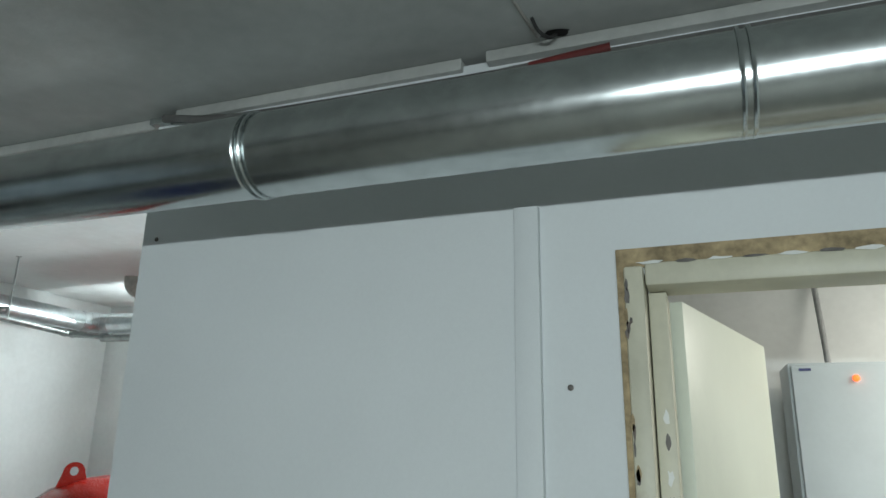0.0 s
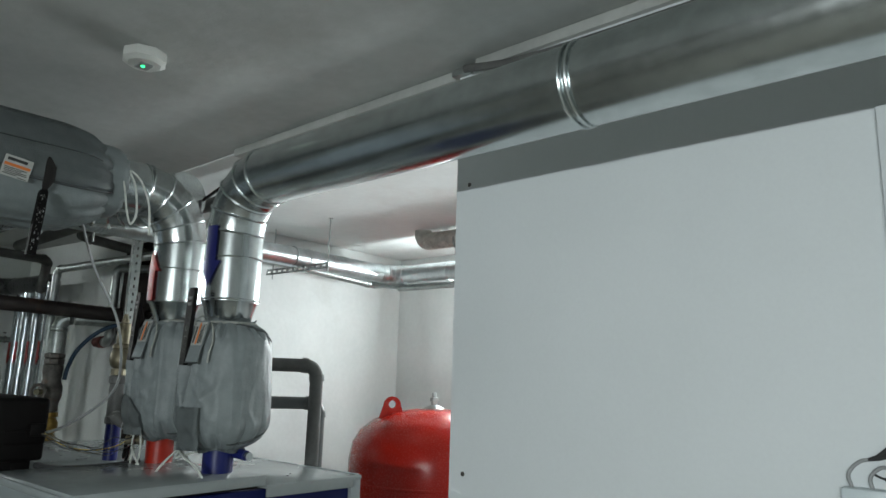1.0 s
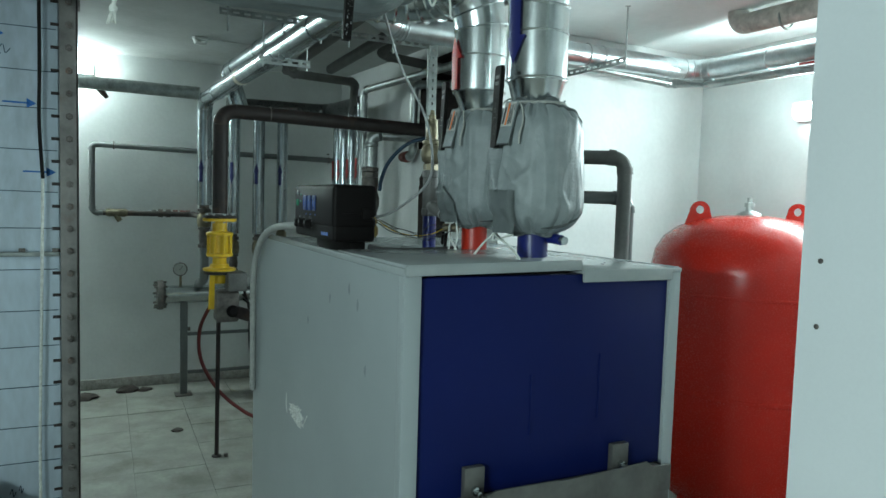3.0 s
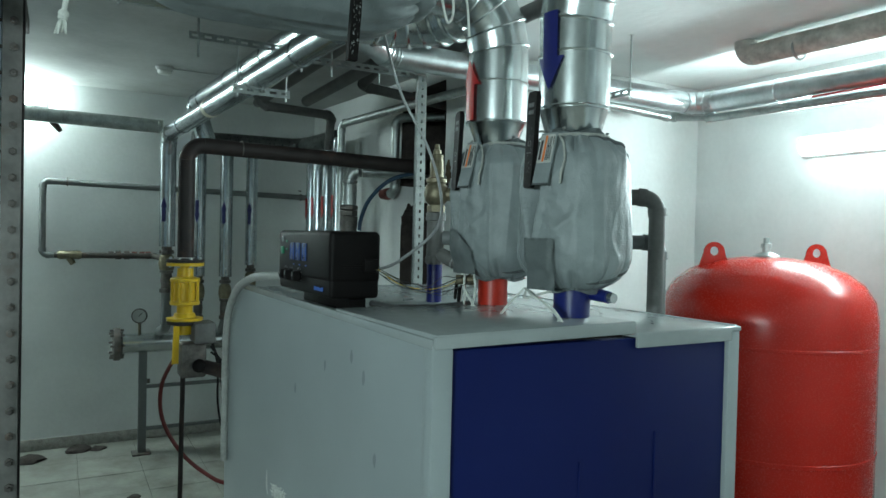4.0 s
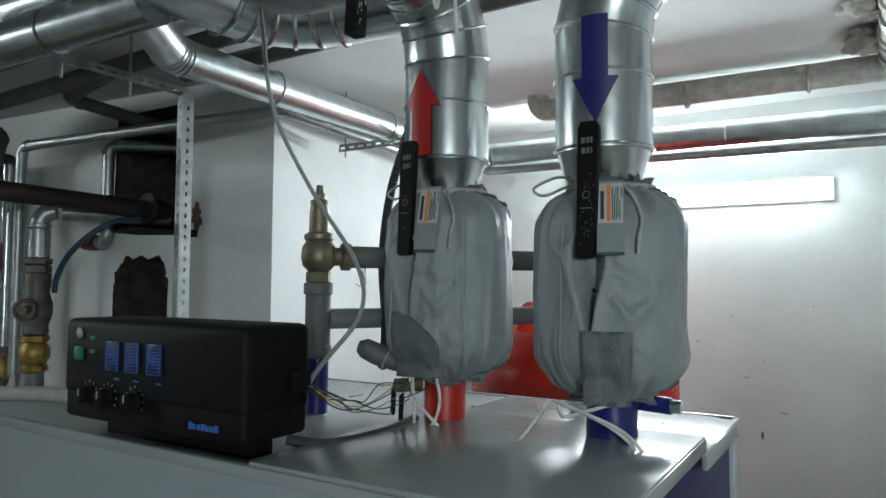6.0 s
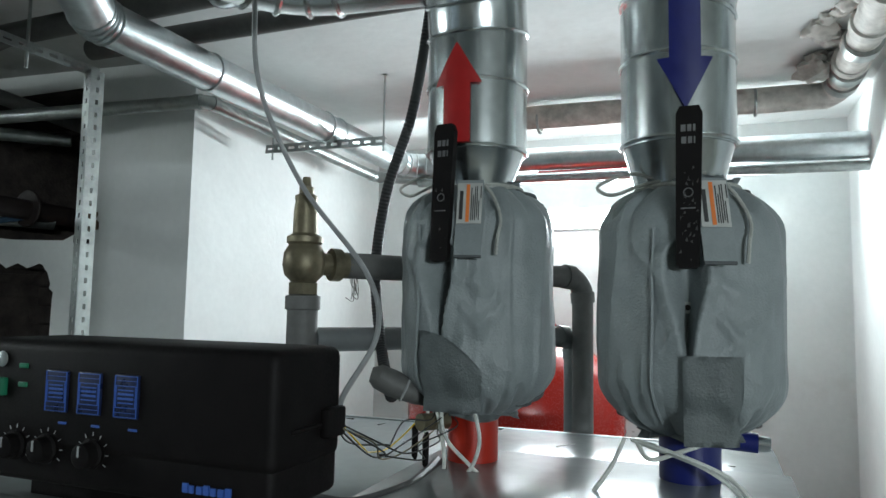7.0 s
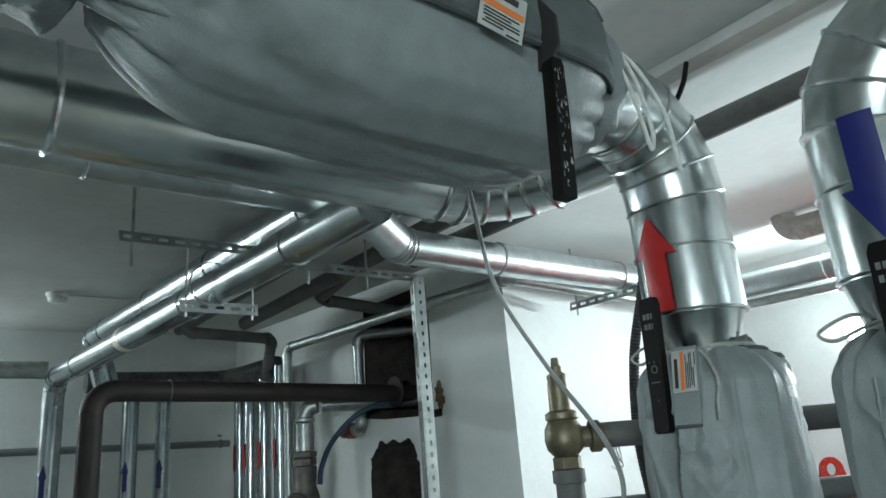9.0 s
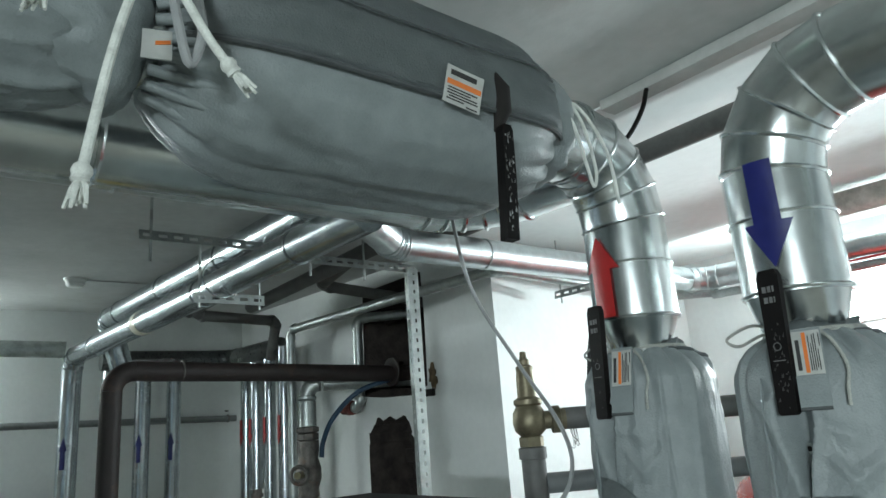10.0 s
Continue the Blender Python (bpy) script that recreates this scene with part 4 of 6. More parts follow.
def put_text(parent, words, at, u, v, size, mat):
    """Raised lettering in the plane of u and v."""
    cu = bpy.data.curves.new("lettering", "FONT")
    cu.body, cu.size, cu.extrude, cu.space_line = words, size, 0.0005, 0.75
    ob = new("lettering", cu)
    dg = bpy.context.evaluated_depsgraph_get()
    me = bpy.data.meshes.new_from_object(ob.evaluated_get(dg))
    bpy.data.objects.remove(ob)
    u, v = Vector(u).normalized(), Vector(v).normalized()
    m = Matrix.Translation(at) @ Matrix((u, v, u.cross(v))).transposed().to_4x4()
    me.transform(m)
    me.materials.clear()
    me.materials.append(mat)
    t = new("lettering", me)
    if parent is not None:
        t.parent = parent
        t.matrix_parent_inverse = Matrix.Translation(parent.location).inverted()
    return t


valve_bag(RX - 0.003, RY + 0.020, 1.565, 1.925, 0.1235, 1, -96, -0.16)
valve_bag(BLX + 0.011, BLY + 0.003, 1.560, 1.908, 0.1235, 2, -91, 0.0)

# painted stubs that rise from the lid
stub = thing("flow_stub", (RX, RY, BZ), "bright red painted pipe stub rising from the boiler", "pipe")
part("pipe_section", rod((RX, RY, BZ - 0.05), (RX, RY, 1.60), 0.040, 28), PIPE_RED, stub)
part("sensor_pocket", rod((RX - 0.03, RY - 0.04, 1.555), (RX - 0.055, RY - 0.085, 1.556), 0.013, 14), BRASS, stub, "brass sensor pocket")
stub = thing("return_stub", (SBX, BLY, BZ), "dark blue painted pipe stub rising from the boiler", "pipe")
part("pipe_section", rod((SBX, BLY, BZ - 0.05), (SBX, BLY, 1.58), 0.042, 28), PIPE_BLUE, stub)
dv = part("drain_cock", rod((SBX + 0.03, BLY + 0.03, 1.548), (SBX + 0.090, BLY + 0.03, 1.545), 0.014, 14), PIPE_BLUE, stub)
part("cap", rod((SBX + 0.090, BLY + 0.03, 1.545), (SBX + 0.106, BLY + 0.03, 1.544), 0.011, 12), GALV, dv)

# black discs laid on the lid draw the shaded holes round the stubs
for hx_, hy_, hr_ in ((SBX - 0.012, BLY - 0.008, 0.060), (RX - 0.012, RY - 0.004, 0.052)):
    part("pipe_cutout", lathe([(hr_, 0), (hr_, 0.0012), (hr_ - 0.002, 0.0016)], 28, (hx_, hy_, BZ + (0.0195 if hr_ > 0.055 else 0.0185))), SOOT_AND_SHADE, bo, "black disc for the shaded cut-out in the lid")
rb_ = random.Random(31)
for k in range(26):
    x, y = rb_.uniform(-3.3, -2.42), rb_.uniform(1.15, 1.85)
    d = part("lid_scratch", sweep([(x, y, BZ + 0.0145), (x + rb_.uniform(-0.03, 0.03), y + rb_.uniform(-0.01, 0.04), BZ + 0.0148)], [0.0012, 0.0004], 4), SOOT_AND_SHADE if k % 2 else LABEL, bo)

# ---- lamps ----


def tube_lamp(x0, x1, y, z, facing, lit):
    """A sealed fluorescent fitting on a wall; facing is the way it looks along y."""
    ob = thing("tube_lamp", ((x0 + x1) / 2, y, z), "lit white fluorescent tube fitting with clear cover on the wall", "lamp", "tube lamps")
    part("housing", box(x0 - 0.03, x1 + 0.03, *sorted((y, y + facing * 0.035)), z - 0.05, z + 0.05, 0.01), PLASTIC_WHITE, ob)
    # ledge added to dim the wall above the tube
    part("added_hood", box(x0 - 0.03, x1 + 0.03, *sorted((y, y + facing * 0.066)), z + 0.049, z + 0.058, 0.002), PLASTIC_WHITE, ob)
    part("diffuser", sweep([(x0 - 0.012, y + facing * 0.06, z), (x0, y + facing * 0.06, z), (x1, y + facing * 0.06, z), (x1 + 0.012, y + facing * 0.06, z)], [0.03, 0.045, 0.045, 0.03], 20), lit, ob, "glowing diffuser")
    return ob


tube_lamp(-3.515, -2.275, NORTH, 2.192, -1, TUBE_GLOW)
# fitting added round the unseen south lamp
unseen_south_lamp = tube_lamp(-0.6, 0.6, -2.2, 1.93, 1, TUBE_GLOW_WEAK)
# added sheet that keeps the unseen lamp's light off the ceiling
part("ceiling_shield", box(-0.72, 0.72, -2.2, -1.88, 1.974, 1.982, 0.002), PLASTIC_WHITE, unseen_south_lamp, "added white sheet that shields the ceiling from the unseen tube")
wl = thing("tube_lamp", (WEST, -0.25, 2.62), "lit white fluorescent tube fitting high on the wall", "lamp", "tube lamps")
part("housing", box(WEST, WEST + 0.035, -0.88, 0.38, 2.57, 2.67, 0.01), PLASTIC_WHITE, wl)
part("diffuser", sweep([(WEST + 0.06, -0.862, 2.62), (WEST + 0.06, -0.85, 2.62), (WEST + 0.06, 0.35, 2.62), (WEST + 0.06, 0.362, 2.62)], [0.03, 0.045, 0.045, 0.03], 20), TUBE_GLOW_WEST, wl, "glowing diffuser")

# ---- control box on the boiler ----
KX0, KX1, KY0, KY1, KZ0, KZ1 = -3.335, -2.876, 1.057, 1.195, 1.508, 1.680
cb_ = thing("control_box", (-3.1, 1.17, KZ0), "black plastic boiler control box with blue lit screens", "control box")
part("cover", box(KX0, KX1, KY0, KY1, 1.548, KZ1, 0.013, segs=3), BLACK_PLASTIC, cb_)
part("base", box(KX0 + 0.003, KX1 - 0.003, KY0 + 0.003, KY1 - 0.002, KZ0, 1.562, 0.010, segs=3), BLACK_PLASTIC, cb_)
part("side_rail", box(KX1 - 0.004, KX1 + 0.003, KY0 + 0.03, KY1 - 0.004, 1.588, 1.594, 0.002), BLACK_PLASTIC, cb_)
part("side_tab", box(KX1 - 0.002, KX1 + 0.012, 1.145, 1.185, 1.575, 1.61, 0.004), BLACK_PLASTIC, cb_)
part("skirt", box(KX0 + 0.012, KX1 - 0.07, 1.135, KY1 - 0.01, BZ + 0.002, KZ0 + 0.004, 0.003), BLACK_PLASTIC, cb_)
for k, sx in enumerate((-3.188, -3.135, -3.078)):
    scr = part("screen", box(sx - 0.018, sx + 0.018, KY0 - 0.0025, KY0 + 0.004, 1.596, 1.645, 0.001), SCREEN_DARK, cb_, "blue backlit display")
    for (a, b, c, d) in ((-0.017, 0.017, 0.0472, 0.048), (-0.017, 0.017, 0.001, 0.0018), (-0.017, -0.0162, 0.0018, 0.0472), (0.0162, 0.017, 0.0018, 0.0472), (-0.0115, 0.0115, 0.0165, 0.018), (-0.0115, 0.0115, 0.021, 0.0235), (-0.0115, 0.0115, 0.026, 0.0285), (-0.0115, 0.0115, 0.031, 0.0325), (-0.0150, 0.0150, 0.0115, 0.0125), (-0.0150, 0.0150, 0.0360, 0.0370), (-0.0150, -0.0142, 0.0125, 0.0360), (0.0142, 0.0150, 0.0125, 0.0360), (-0.0150, 0.0150, 0.0060, 0.0066), (-0.0150, 0.0150, 0.0420, 0.0426)):
        part("lit_segment", box(sx + a, sx + b, KY0 - 0.0035, KY0 - 0.0024, 1.596 + c, 1.596 + d), SCREEN, scr)
    part("button_mark", box(sx + 0.004, sx + 0.017, KY0 - 0.0012, KY0 + 0.001, 1.582, 1.585, 0.0008), SCREEN, cb_)
for kx in (-3.252, -3.199, -3.126):
    kn = part("knob", lathe([(0.017, 0), (0.018, 0.004), (0.015, 0.006), (0.0135, 0.018), (0.010, 0.020)], 24, (kx, KY0, 1.552), (0, -1, 0)), BLACK_PLASTIC, cb_)
    part("pointer", box(kx - 0.001, kx + 0.001, KY0 - 0.0215, KY0 - 0.0195, 1.552, 1.564), CABLE, kn)
    for q in range(9):
        a = radians(-30 + 30 * q)
        part("dial_tick", rod((kx + 0.0205 * math.cos(a), KY0 - 0.001, 1.552 + 0.0205 * math.sin(a)), (kx + 0.025 * math.cos(a), KY0 - 0.001, 1.552 + 0.025 * math.sin(a)), 0.0006, 5), CABLE, kn)
part("power_switch", box(-3.295, -3.275, KY0 - 0.006, KY0 + 0.002, 1.610, 1.632, 0.002), LED_DIM, cb_, "green lit rocker switch")
for z in (1.645, 1.622):
    part("indicator", box(-3.255, -3.240, KY0 - 0.002, KY0 + 0.002, z, z + 0.006, 0.001), LED_DIM, cb_)
part("socket", lathe([(0.008, 0), (0.010, 0.002), (0.007, 0.004)], 16, (-3.285, KY0, 1.655), (0, -1, 0)), GALV_DULL, cb_)
# maker's mark, kept as a plain blue bar
for k, w in enumerate((0.007, 0.005, 0.007, 0.007, 0.006, 0.007, 0.007)):
    part("makers_mark", box(-2.992 + 0.0095 * k, -2.992 + 0.0095 * k + w, KY0 - 0.0015, KY0 + 0.001, 1.524, 1.532 + (0.002 if k % 3 == 0 else 0)), SCREEN, cb_)

# conduit from the control box down the boiler side
cn = thing("flexible_conduit", (-3.4, 1.05, 1.5), "light grey ribbed conduit draped over the boiler side", "conduit")
path = smooth_line([(-3.325, 1.12, 1.53), (-3.46, 1.085, 1.532), (-3.66, 1.055, 1.512), (-3.85, 1.045, 1.45), (-3.98, 1.045, 1.34), (-4.04, 1.05, 1.18), (-4.06, 1.055, 0.95), (-4.08, 1.06, 0.75)], 26)
part("hose", sweep(path, [0.0145 if k % 2 else 0.0125 for k in range(len(path))], 12), CONDUIT, cn)
bc = thing("black_cable", (-2.87, 1.3, 1.5), "thick dark cable lying on the boiler lid", "cable")
part("cable", sweep(smooth_line([(-2.92, 1.19, 1.492), (-2.87, 1.22, 1.484), (-2.845, 1.32, 1.484), (-2.848, 1.40, 1.486), (-2.856, 1.46, 1.490)]), 0.0095, 10), HOSE_GREY, bc)

# safety valve column with its discharge pipes
SX, SY = -3.132, 1.492
sv = thing("safety_valve", (SX, SY, BZ), "brass safety valve on a blue painted stand pipe", "valve")
part("stand_pipe", rod((SX, SY, BZ - 0.03), (SX, SY, 1.585), 0.024, 20), PIPE_BLUE, sv)
part("riser", lathe([(0.026, 1.585), (0.030, 1.59), (0.030, 1.61), (0.027, 1.612), (0.027, 1.72), (0.031, 1.722), (0.031, 1.745), (0.022, 1.748)], 24, (SX, SY, 0)), DARK_PIPE, sv, "dark grey pipe tee")
part("hex_nut", lathe([(0.020, 1.745), (0.028, 1.748), (0.028, 1.768), (0.020, 1.772)], 6, (SX, SY, 0)), BRASS, sv)
part("valve_body", lathe([(0.022, 1.77), (0.034, 1.782), (0.038, 1.80), (0.036, 1.822), (0.028, 1.836), (0.032, 1.84), (0.032, 1.85), (0.022, 1.856), (0.021, 1.90), (0.019, 1.915), (0.020, 1.918), (0.020, 1.924), (0.013, 1.928), (0.013, 1.94), (0.009, 1.942), (0.007, 1.958)], 24, (SX, SY, 0)), BRASS, sv)
dirp = Vector((-2.72 - SX, 2.03 - SY, 0)).normalized()
un = part("outlet_union", sweep([Vector((SX, SY, 1.803)) + dirp * q for q in (0.03, 0.048, 0.05, 0.068, 0.07, 0.085)], [0.02, 0.02, 0.030, 0.030, 0.024, 0.024], 12), BRASS, sv)
E1 = Vector((-2.735, 2.03, 1.803))
dp = pipe_run("discharge_pipe", [Vector((SX, SY, 1.803)) + dirp * 0.08, E1, E1 - Vector((0, 0, 1.8))], 0.024, DARK_PIPE, "dark grey discharge pipe bending down behind the boiler", bend=0.045, collars=True)
E2 = Vector((-2.765, 2.075, 1.668))
dp2 = pipe_run("drain_pipe", [Vector((SX, SY, 1.668)) + dirp * 0.022, E2, E2 - Vector((0, 0, 1.665))], 0.022, PVC, "grey plastic drain pipe bending down behind the boiler", bend=0.04, collars=True)
for k in range(9):
    q = Vector((SX, SY, 1.803)) + dirp * (0.09 + 0.004 * (k % 4))
    part("hemp_strand", sweep(smooth_line([q, q + Vector((0.004 * (k % 3), 0, -0.03 - 0.004 * k)), q + Vector((0.012 - 0.003 * k, 0.004, -0.05 - 0.003 * (k % 5)))], 4), 0.0007, 4), IRON, dp)

# thermostat head, sensor wires and tied ropes round the stubs
ts = thing("thermostat_head", (-2.915, 1.42, 1.60), "grey plastic thermostat head hanging beside the jacket", "thermostat")
part("head", sweep([(-2.945, 1.40, 1.625), (-2.935, 1.405, 1.622), (-2.915, 1.42, 1.61), (-2.885, 1.435, 1.595), (-2.86, 1.45, 1.585)], [0.011, 0.019, 0.021, 0.016, 0.011], 20), DARK_PIPE, ts)
part("grip_ring", torus((-2.90, 1.428, 1.602), (0.6, 0.3, -0.3), 0.0185, 0.002, 24, 6), CABLE, ts)
wr = thing("sensor_wires", (-2.86, 1.36, 1.54), "thin tangled black and yellow sensor wires on the boiler", "wires")
rg = random.Random(11)
for k in range(6):
    a = Vector((KX1 + 0.01, 1.165 + 0.004 * k, 1.585))
    b = Vector((-2.86 + rg.uniform(-0.02, 0.03), 1.45 + rg.uniform(-0.02, 0.02), 1.575 + rg.uniform(-0.015, 0.02)))
    mid = (a + b) / 2 + Vector((rg.uniform(-0.08, 0.02), rg.uniform(-0.03, 0.04), -0.03 - rg.uniform(0, 0.04)))
    kink = [a.lerp(b, q) + Vector((rg.uniform(-0.022, 0.022), 0, -0.05 * math.sin(math.pi * q) + rg.uniform(-0.012, 0.012))) for q in (0.2, 0.4, 0.6, 0.75, 0.88)]
    part("wire", sweep(smooth_line([a, *kink, b]), 0.0011, 6), (PRINT, PRINT, BRASS, PRINT, YELLOW, PRINT, CABLE)[k], wr)
for k, (dx, dz) in enumerate(((-0.012, 0.0), (0.006, -0.012))):
    part("cable_shoe", sweep([(-2.868 + dx, 1.43, 1.552 + dz), (-2.868 + dx, 1.425, 1.545 + dz), (-2.866 + dx, 1.42, 1.505 + dz), (-2.865 + dx, 1.42, 1.50 + dz)], [0.002, 0.0052, 0.0045, 0.002], 10), BLACK_PLASTIC, wr)
rp = thing("tie_rope", (RX, RY - 0.06, 1.56), "knotted white cotton rope hanging on the red stub", "rope")
for pts in (((-2.84, 1.43, 1.60), (-2.83, 1.42, 1.54), (-2.79, 1.42, 1.50), (-2.765, 1.425, 1.478)), ((-2.85, 1.43, 1.585), (-2.835, 1.425, 1.53), (-2.83, 1.42, 1.49), (-2.84, 1.42, 1.478)),
            ((-2.79, 1.42, 1.60), (-2.775, 1.42, 1.54), (-2.785, 1.42, 1.50), (-2.80, 1.42, 1.482)), ((-2.86, 1.43, 1.59), (-2.865, 1.43, 1.53), (-2.862, 1.43, 1.478))):
    part("strand", sweep(smooth_line(pts), 0.0030, 8), ROPE, rp)
    part("knot", lathe([(0.002, -0.008), (0.006, -0.003), (0.006, 0.003), (0.002, 0.008)], 8, pts[-1]), ROPE, rp)
rp = thing("tie_rope", (BLX, BLY - 0.06, 1.54), "knotted white cotton rope draped on the blue stub", "rope")
for pts in (((-2.57, 1.43, 1.555), (-2.585, 1.40, 1.52), (-2.61, 1.385, 1.484)),
            ((-2.56, 1.425, 1.555), (-2.50, 1.40, 1.545), (-2.44, 1.41, 1.52), (-2.405, 1.42, 1.483)), ((-2.55, 1.425, 1.552), (-2.47, 1.41, 1.53), (-2.43, 1.42, 1.50), (-2.42, 1.40, 1.484)), ((-2.555, 1.425, 1.555), (-2.535, 1.405, 1.535), (-2.50, 1.415, 1.545), (-2.47, 1.43, 1.555))):
    part("strand", sweep(smooth_line(pts), 0.0030, 8), ROPE, rp)

# hanging cables
hc = thing("hanging_cable", (-3.11, 1.3, 2.28), "thin grey cable sagging from the pipes to the control box", "cable")
part("cable", sweep(smooth_line([(-3.10, 1.27, 2.35), (-3.115, 1.30, 2.25), (-3.16, 1.38, 2.10), (-3.12, 1.455, 1.94), (-2.97, 1.42, 1.785), (-2.925, 1.38, 1.69), (-2.92, 1.27, 1.605), (-2.87, 1.175, 1.58)]), 0.0044, 8), CABLE, hc)
ch = thing("corrugated_hose", (-3.0, 1.62, 2.3), "black corrugated cable hose hanging beside the flow pipe", "hose")
pp = smooth_line([(-2.945, 1.62, 2.37), (-2.955, 1.62, 2.28), (-2.985, 1.62, 2.10), (-3.035, 1.62, 1.95), (-3.055, 1.62, 1.80), (-3.03, 1.60, 1.66), (-2.96, 1.50, 1.585), (-2.93, 1.45, 1.60)], 44)
part("hose", sweep(pp, [0.0108 if k % 2 else 0.0094 for k in range(len(pp))], 10), HOSE_GREY, ch)

tc_ = thing("loose_cable", (-2.8, 1.76, 2.55), "black cable dropping from the trunking behind the flow pipe", "cable")
part("cable", sweep(smooth_line([(-2.90, 1.80, 2.60), (-2.905, 1.775, 2.54), (-2.92, 1.73, 2.47), (-2.935, 1.68, 2.42), (-2.945, 1.63, 2.37)]), 0.006, 8), BLACK_PLASTIC, tc_)

# ---- overhead jacketed valves on the flow pipe ----


def lying_bag(y0, y1, r, seed, label):
    ob = thing("pipe_jacket", (RX, y0, AZ), label, "valve jacket", "overhead valve jackets")
    body = cushion(y1 - y0, r, r * 0.56, 128, 80, 0.014, seed)
    moved(body, Matrix.Translation((RX, y0, AZ - 0.025)) @ Matrix.Rotation(radians(-90), 4, "X"))
    part("jacket", body, FABRIC, ob, "", 170)
    return ob


lb1 = lying_bag(0.575, 1.235, 0.150, 4, "large grey padded cloth jacket round the overhead flow valve")
L = 0.66
# overlapping flap with dark edge along its upper side
fl = bmesh.new()
g = []
for i in range(25):
    t = 0.02 + 0.96 * i / 24
    row = []
    for j in range(28):
        a = radians(-17 + 117 * j / 27)
        rr = bag_surface(-a, t, 0.150, 0.084, 4, 0.014) + 0.009
        row.append(fl.verts.new((RX + math.cos(a) * rr, 0.575 + t * L, AZ - 0.025 + math.sin(a) * rr)))
    g.append(row)
for i in range(24):
    for j in range(27):
        fl.faces.new((g[i][j], g[i][j + 1], g[i + 1][j + 1], g[i + 1][j]))
bmesh.ops.solidify(fl, geom=list(fl.faces), thickness=0.006)
part("flap", fl, FABRIC, lb1, "", 170)
edge = []
for i in range(25):
    t = 0.02 + 0.96 * i / 24
    rr = bag_surface(radians(18), t, 0.150, 0.084, 4, 0.014) + 0.008
    edge.append((RX + math.cos(radians(-18)) * rr, 0.575 + t * L, AZ - 0.025 + math.sin(radians(-18)) * rr))
part("flap_edge", sweep(edge, 0.0042, 6), FABRIC_EDGE, lb1)
part("seam", sweep([(RX + (p[0] - RX) * math.cos(radians(16)) / math.cos(radians(-18)) + 0.003, p[1], AZ - 0.025 + (p[0] - RX) * math.sin(radians(16)) / math.cos(radians(-18))) for p in edge[2:-2]], 0.0018, 6), FABRIC_EDGE, lb1)
for k in range(7):
    a = radians(-75 + 13 * k)
    part("gather_fold", sweep(smooth_line([(RX + 0.086 * math.cos(a), 0.560, AZ - 0.025 + 0.086 * math.sin(a)), (RX + 0.108 * math.cos(a + 0.05), 0.60, AZ - 0.025 + 0.108 * math.sin(a + 0.05)), (RX + 0.128 * math.cos(a + 0.1), 0.64 + 0.008 * (k % 3), AZ - 0.025 + 0.128 * math.sin(a + 0.1))]), 0.007, 8), FABRIC, lb1, "", 60)
# gathered collar towards the elbow, slot, lever and label
part("collar_cuff", moved(cushion(0.15, 0.112, 0.085, 80, 24, 0.008, 9), Matrix.Translation((RX, 1.125, AZ - 0.005)) @ Matrix.Rotation(radians(-90), 4, "X")), FABRIC, lb1, "", 170)
# the slot is not cut: a black strip draws its shade
part("slot", sweep([(RX + 0.150, 1.028, 2.315), (RX + 0.158, 1.034, 2.285), (RX + 0.157, 1.034, 2.25), (RX + 0.145, 1.03, 2.22)], [0.006, 0.014, 0.014, 0.005], 10), SOOT_AND_SHADE, lb1, "black strip for the shaded lever slot")
lv = part("lever", prism([(-0.011, 0), (0.011, 0), (0.012, 0.1), (0.010, 0.166), (0.007, 0.174), (-0.007, 0.174), (-0.010, 0.166)], (RX + 0.160, 1.012, 2.045), (0, 1, 0), (0, 0.06, 1), 0.016), BLACK_PLASTIC, lb1, "scuffed black valve lever")
rl = random.Random(8)
for k in range(40):
    u_, w_ = rl.uniform(-0.009, 0.008), rl.uniform(0.01, 0.16)
    part("scuff", prism([(u_, w_), (u_ + rl.uniform(0.0005, 0.004), w_ + rl.uniform(-0.002, 0.003)), (u_ + rl.uniform(0, 0.002), w_ + rl.uniform(0.002, 0.009))], (RX + 0.1762, 1.012, 2.045), (0, 1, 0), (0, 0.06, 1), 0.0004), DARK_PIPE if k % 3 else CABLE, lv)
label_sheet(lb1, (RX + 0.163, 0.955, 2.262), (0, 1, -0.12), (0.22, 0.12, 1), 0.066, 0.054)
part("strap", sweep(smooth_line([(RX + 0.098, 1.235, 2.35), (RX + 0.112, 1.25, 2.29), (RX + 0.118, 1.262, 2.22), (RX + 0.115, 1.278, 2.185), (RX + 0.112, 1.293, 2.22), (RX + 0.105, 1.285, 2.30), (RX + 0.100, 1.265, 2.345), (RX + 0.105, 1.30, 2.32), (RX + 0.118, 1.325, 2.25), (RX + 0.120, 1.335, 2.16)]), 0.0030, 8), ROPE, lb1, "tied cotton cord")
part("gather_cord", torus((RX, 1.232, AZ - 0.02), (0, 1, 0), 0.088, 0.004, 30, 6), ROPE, lb1)
lb2 = lying_bag(-0.10, 0.53, 0.118, 6, "grey padded cloth jacket round the next overhead valve")
part("gather_cord", torus((RX, 0.535, AZ - 0.025), (0, 1, 0), 0.088, 0.006, 30, 6), FABRIC_EDGE, lb2)
part("fold", moved(cushion(0.15, 0.105, 0.07, 80, 22, 0.016, 12), Matrix.Translation((RX + 0.01, 0.41, AZ - 0.015)) @ Matrix.Rotation(radians(-90), 4, "X")), FABRIC, lb2, "", 170)
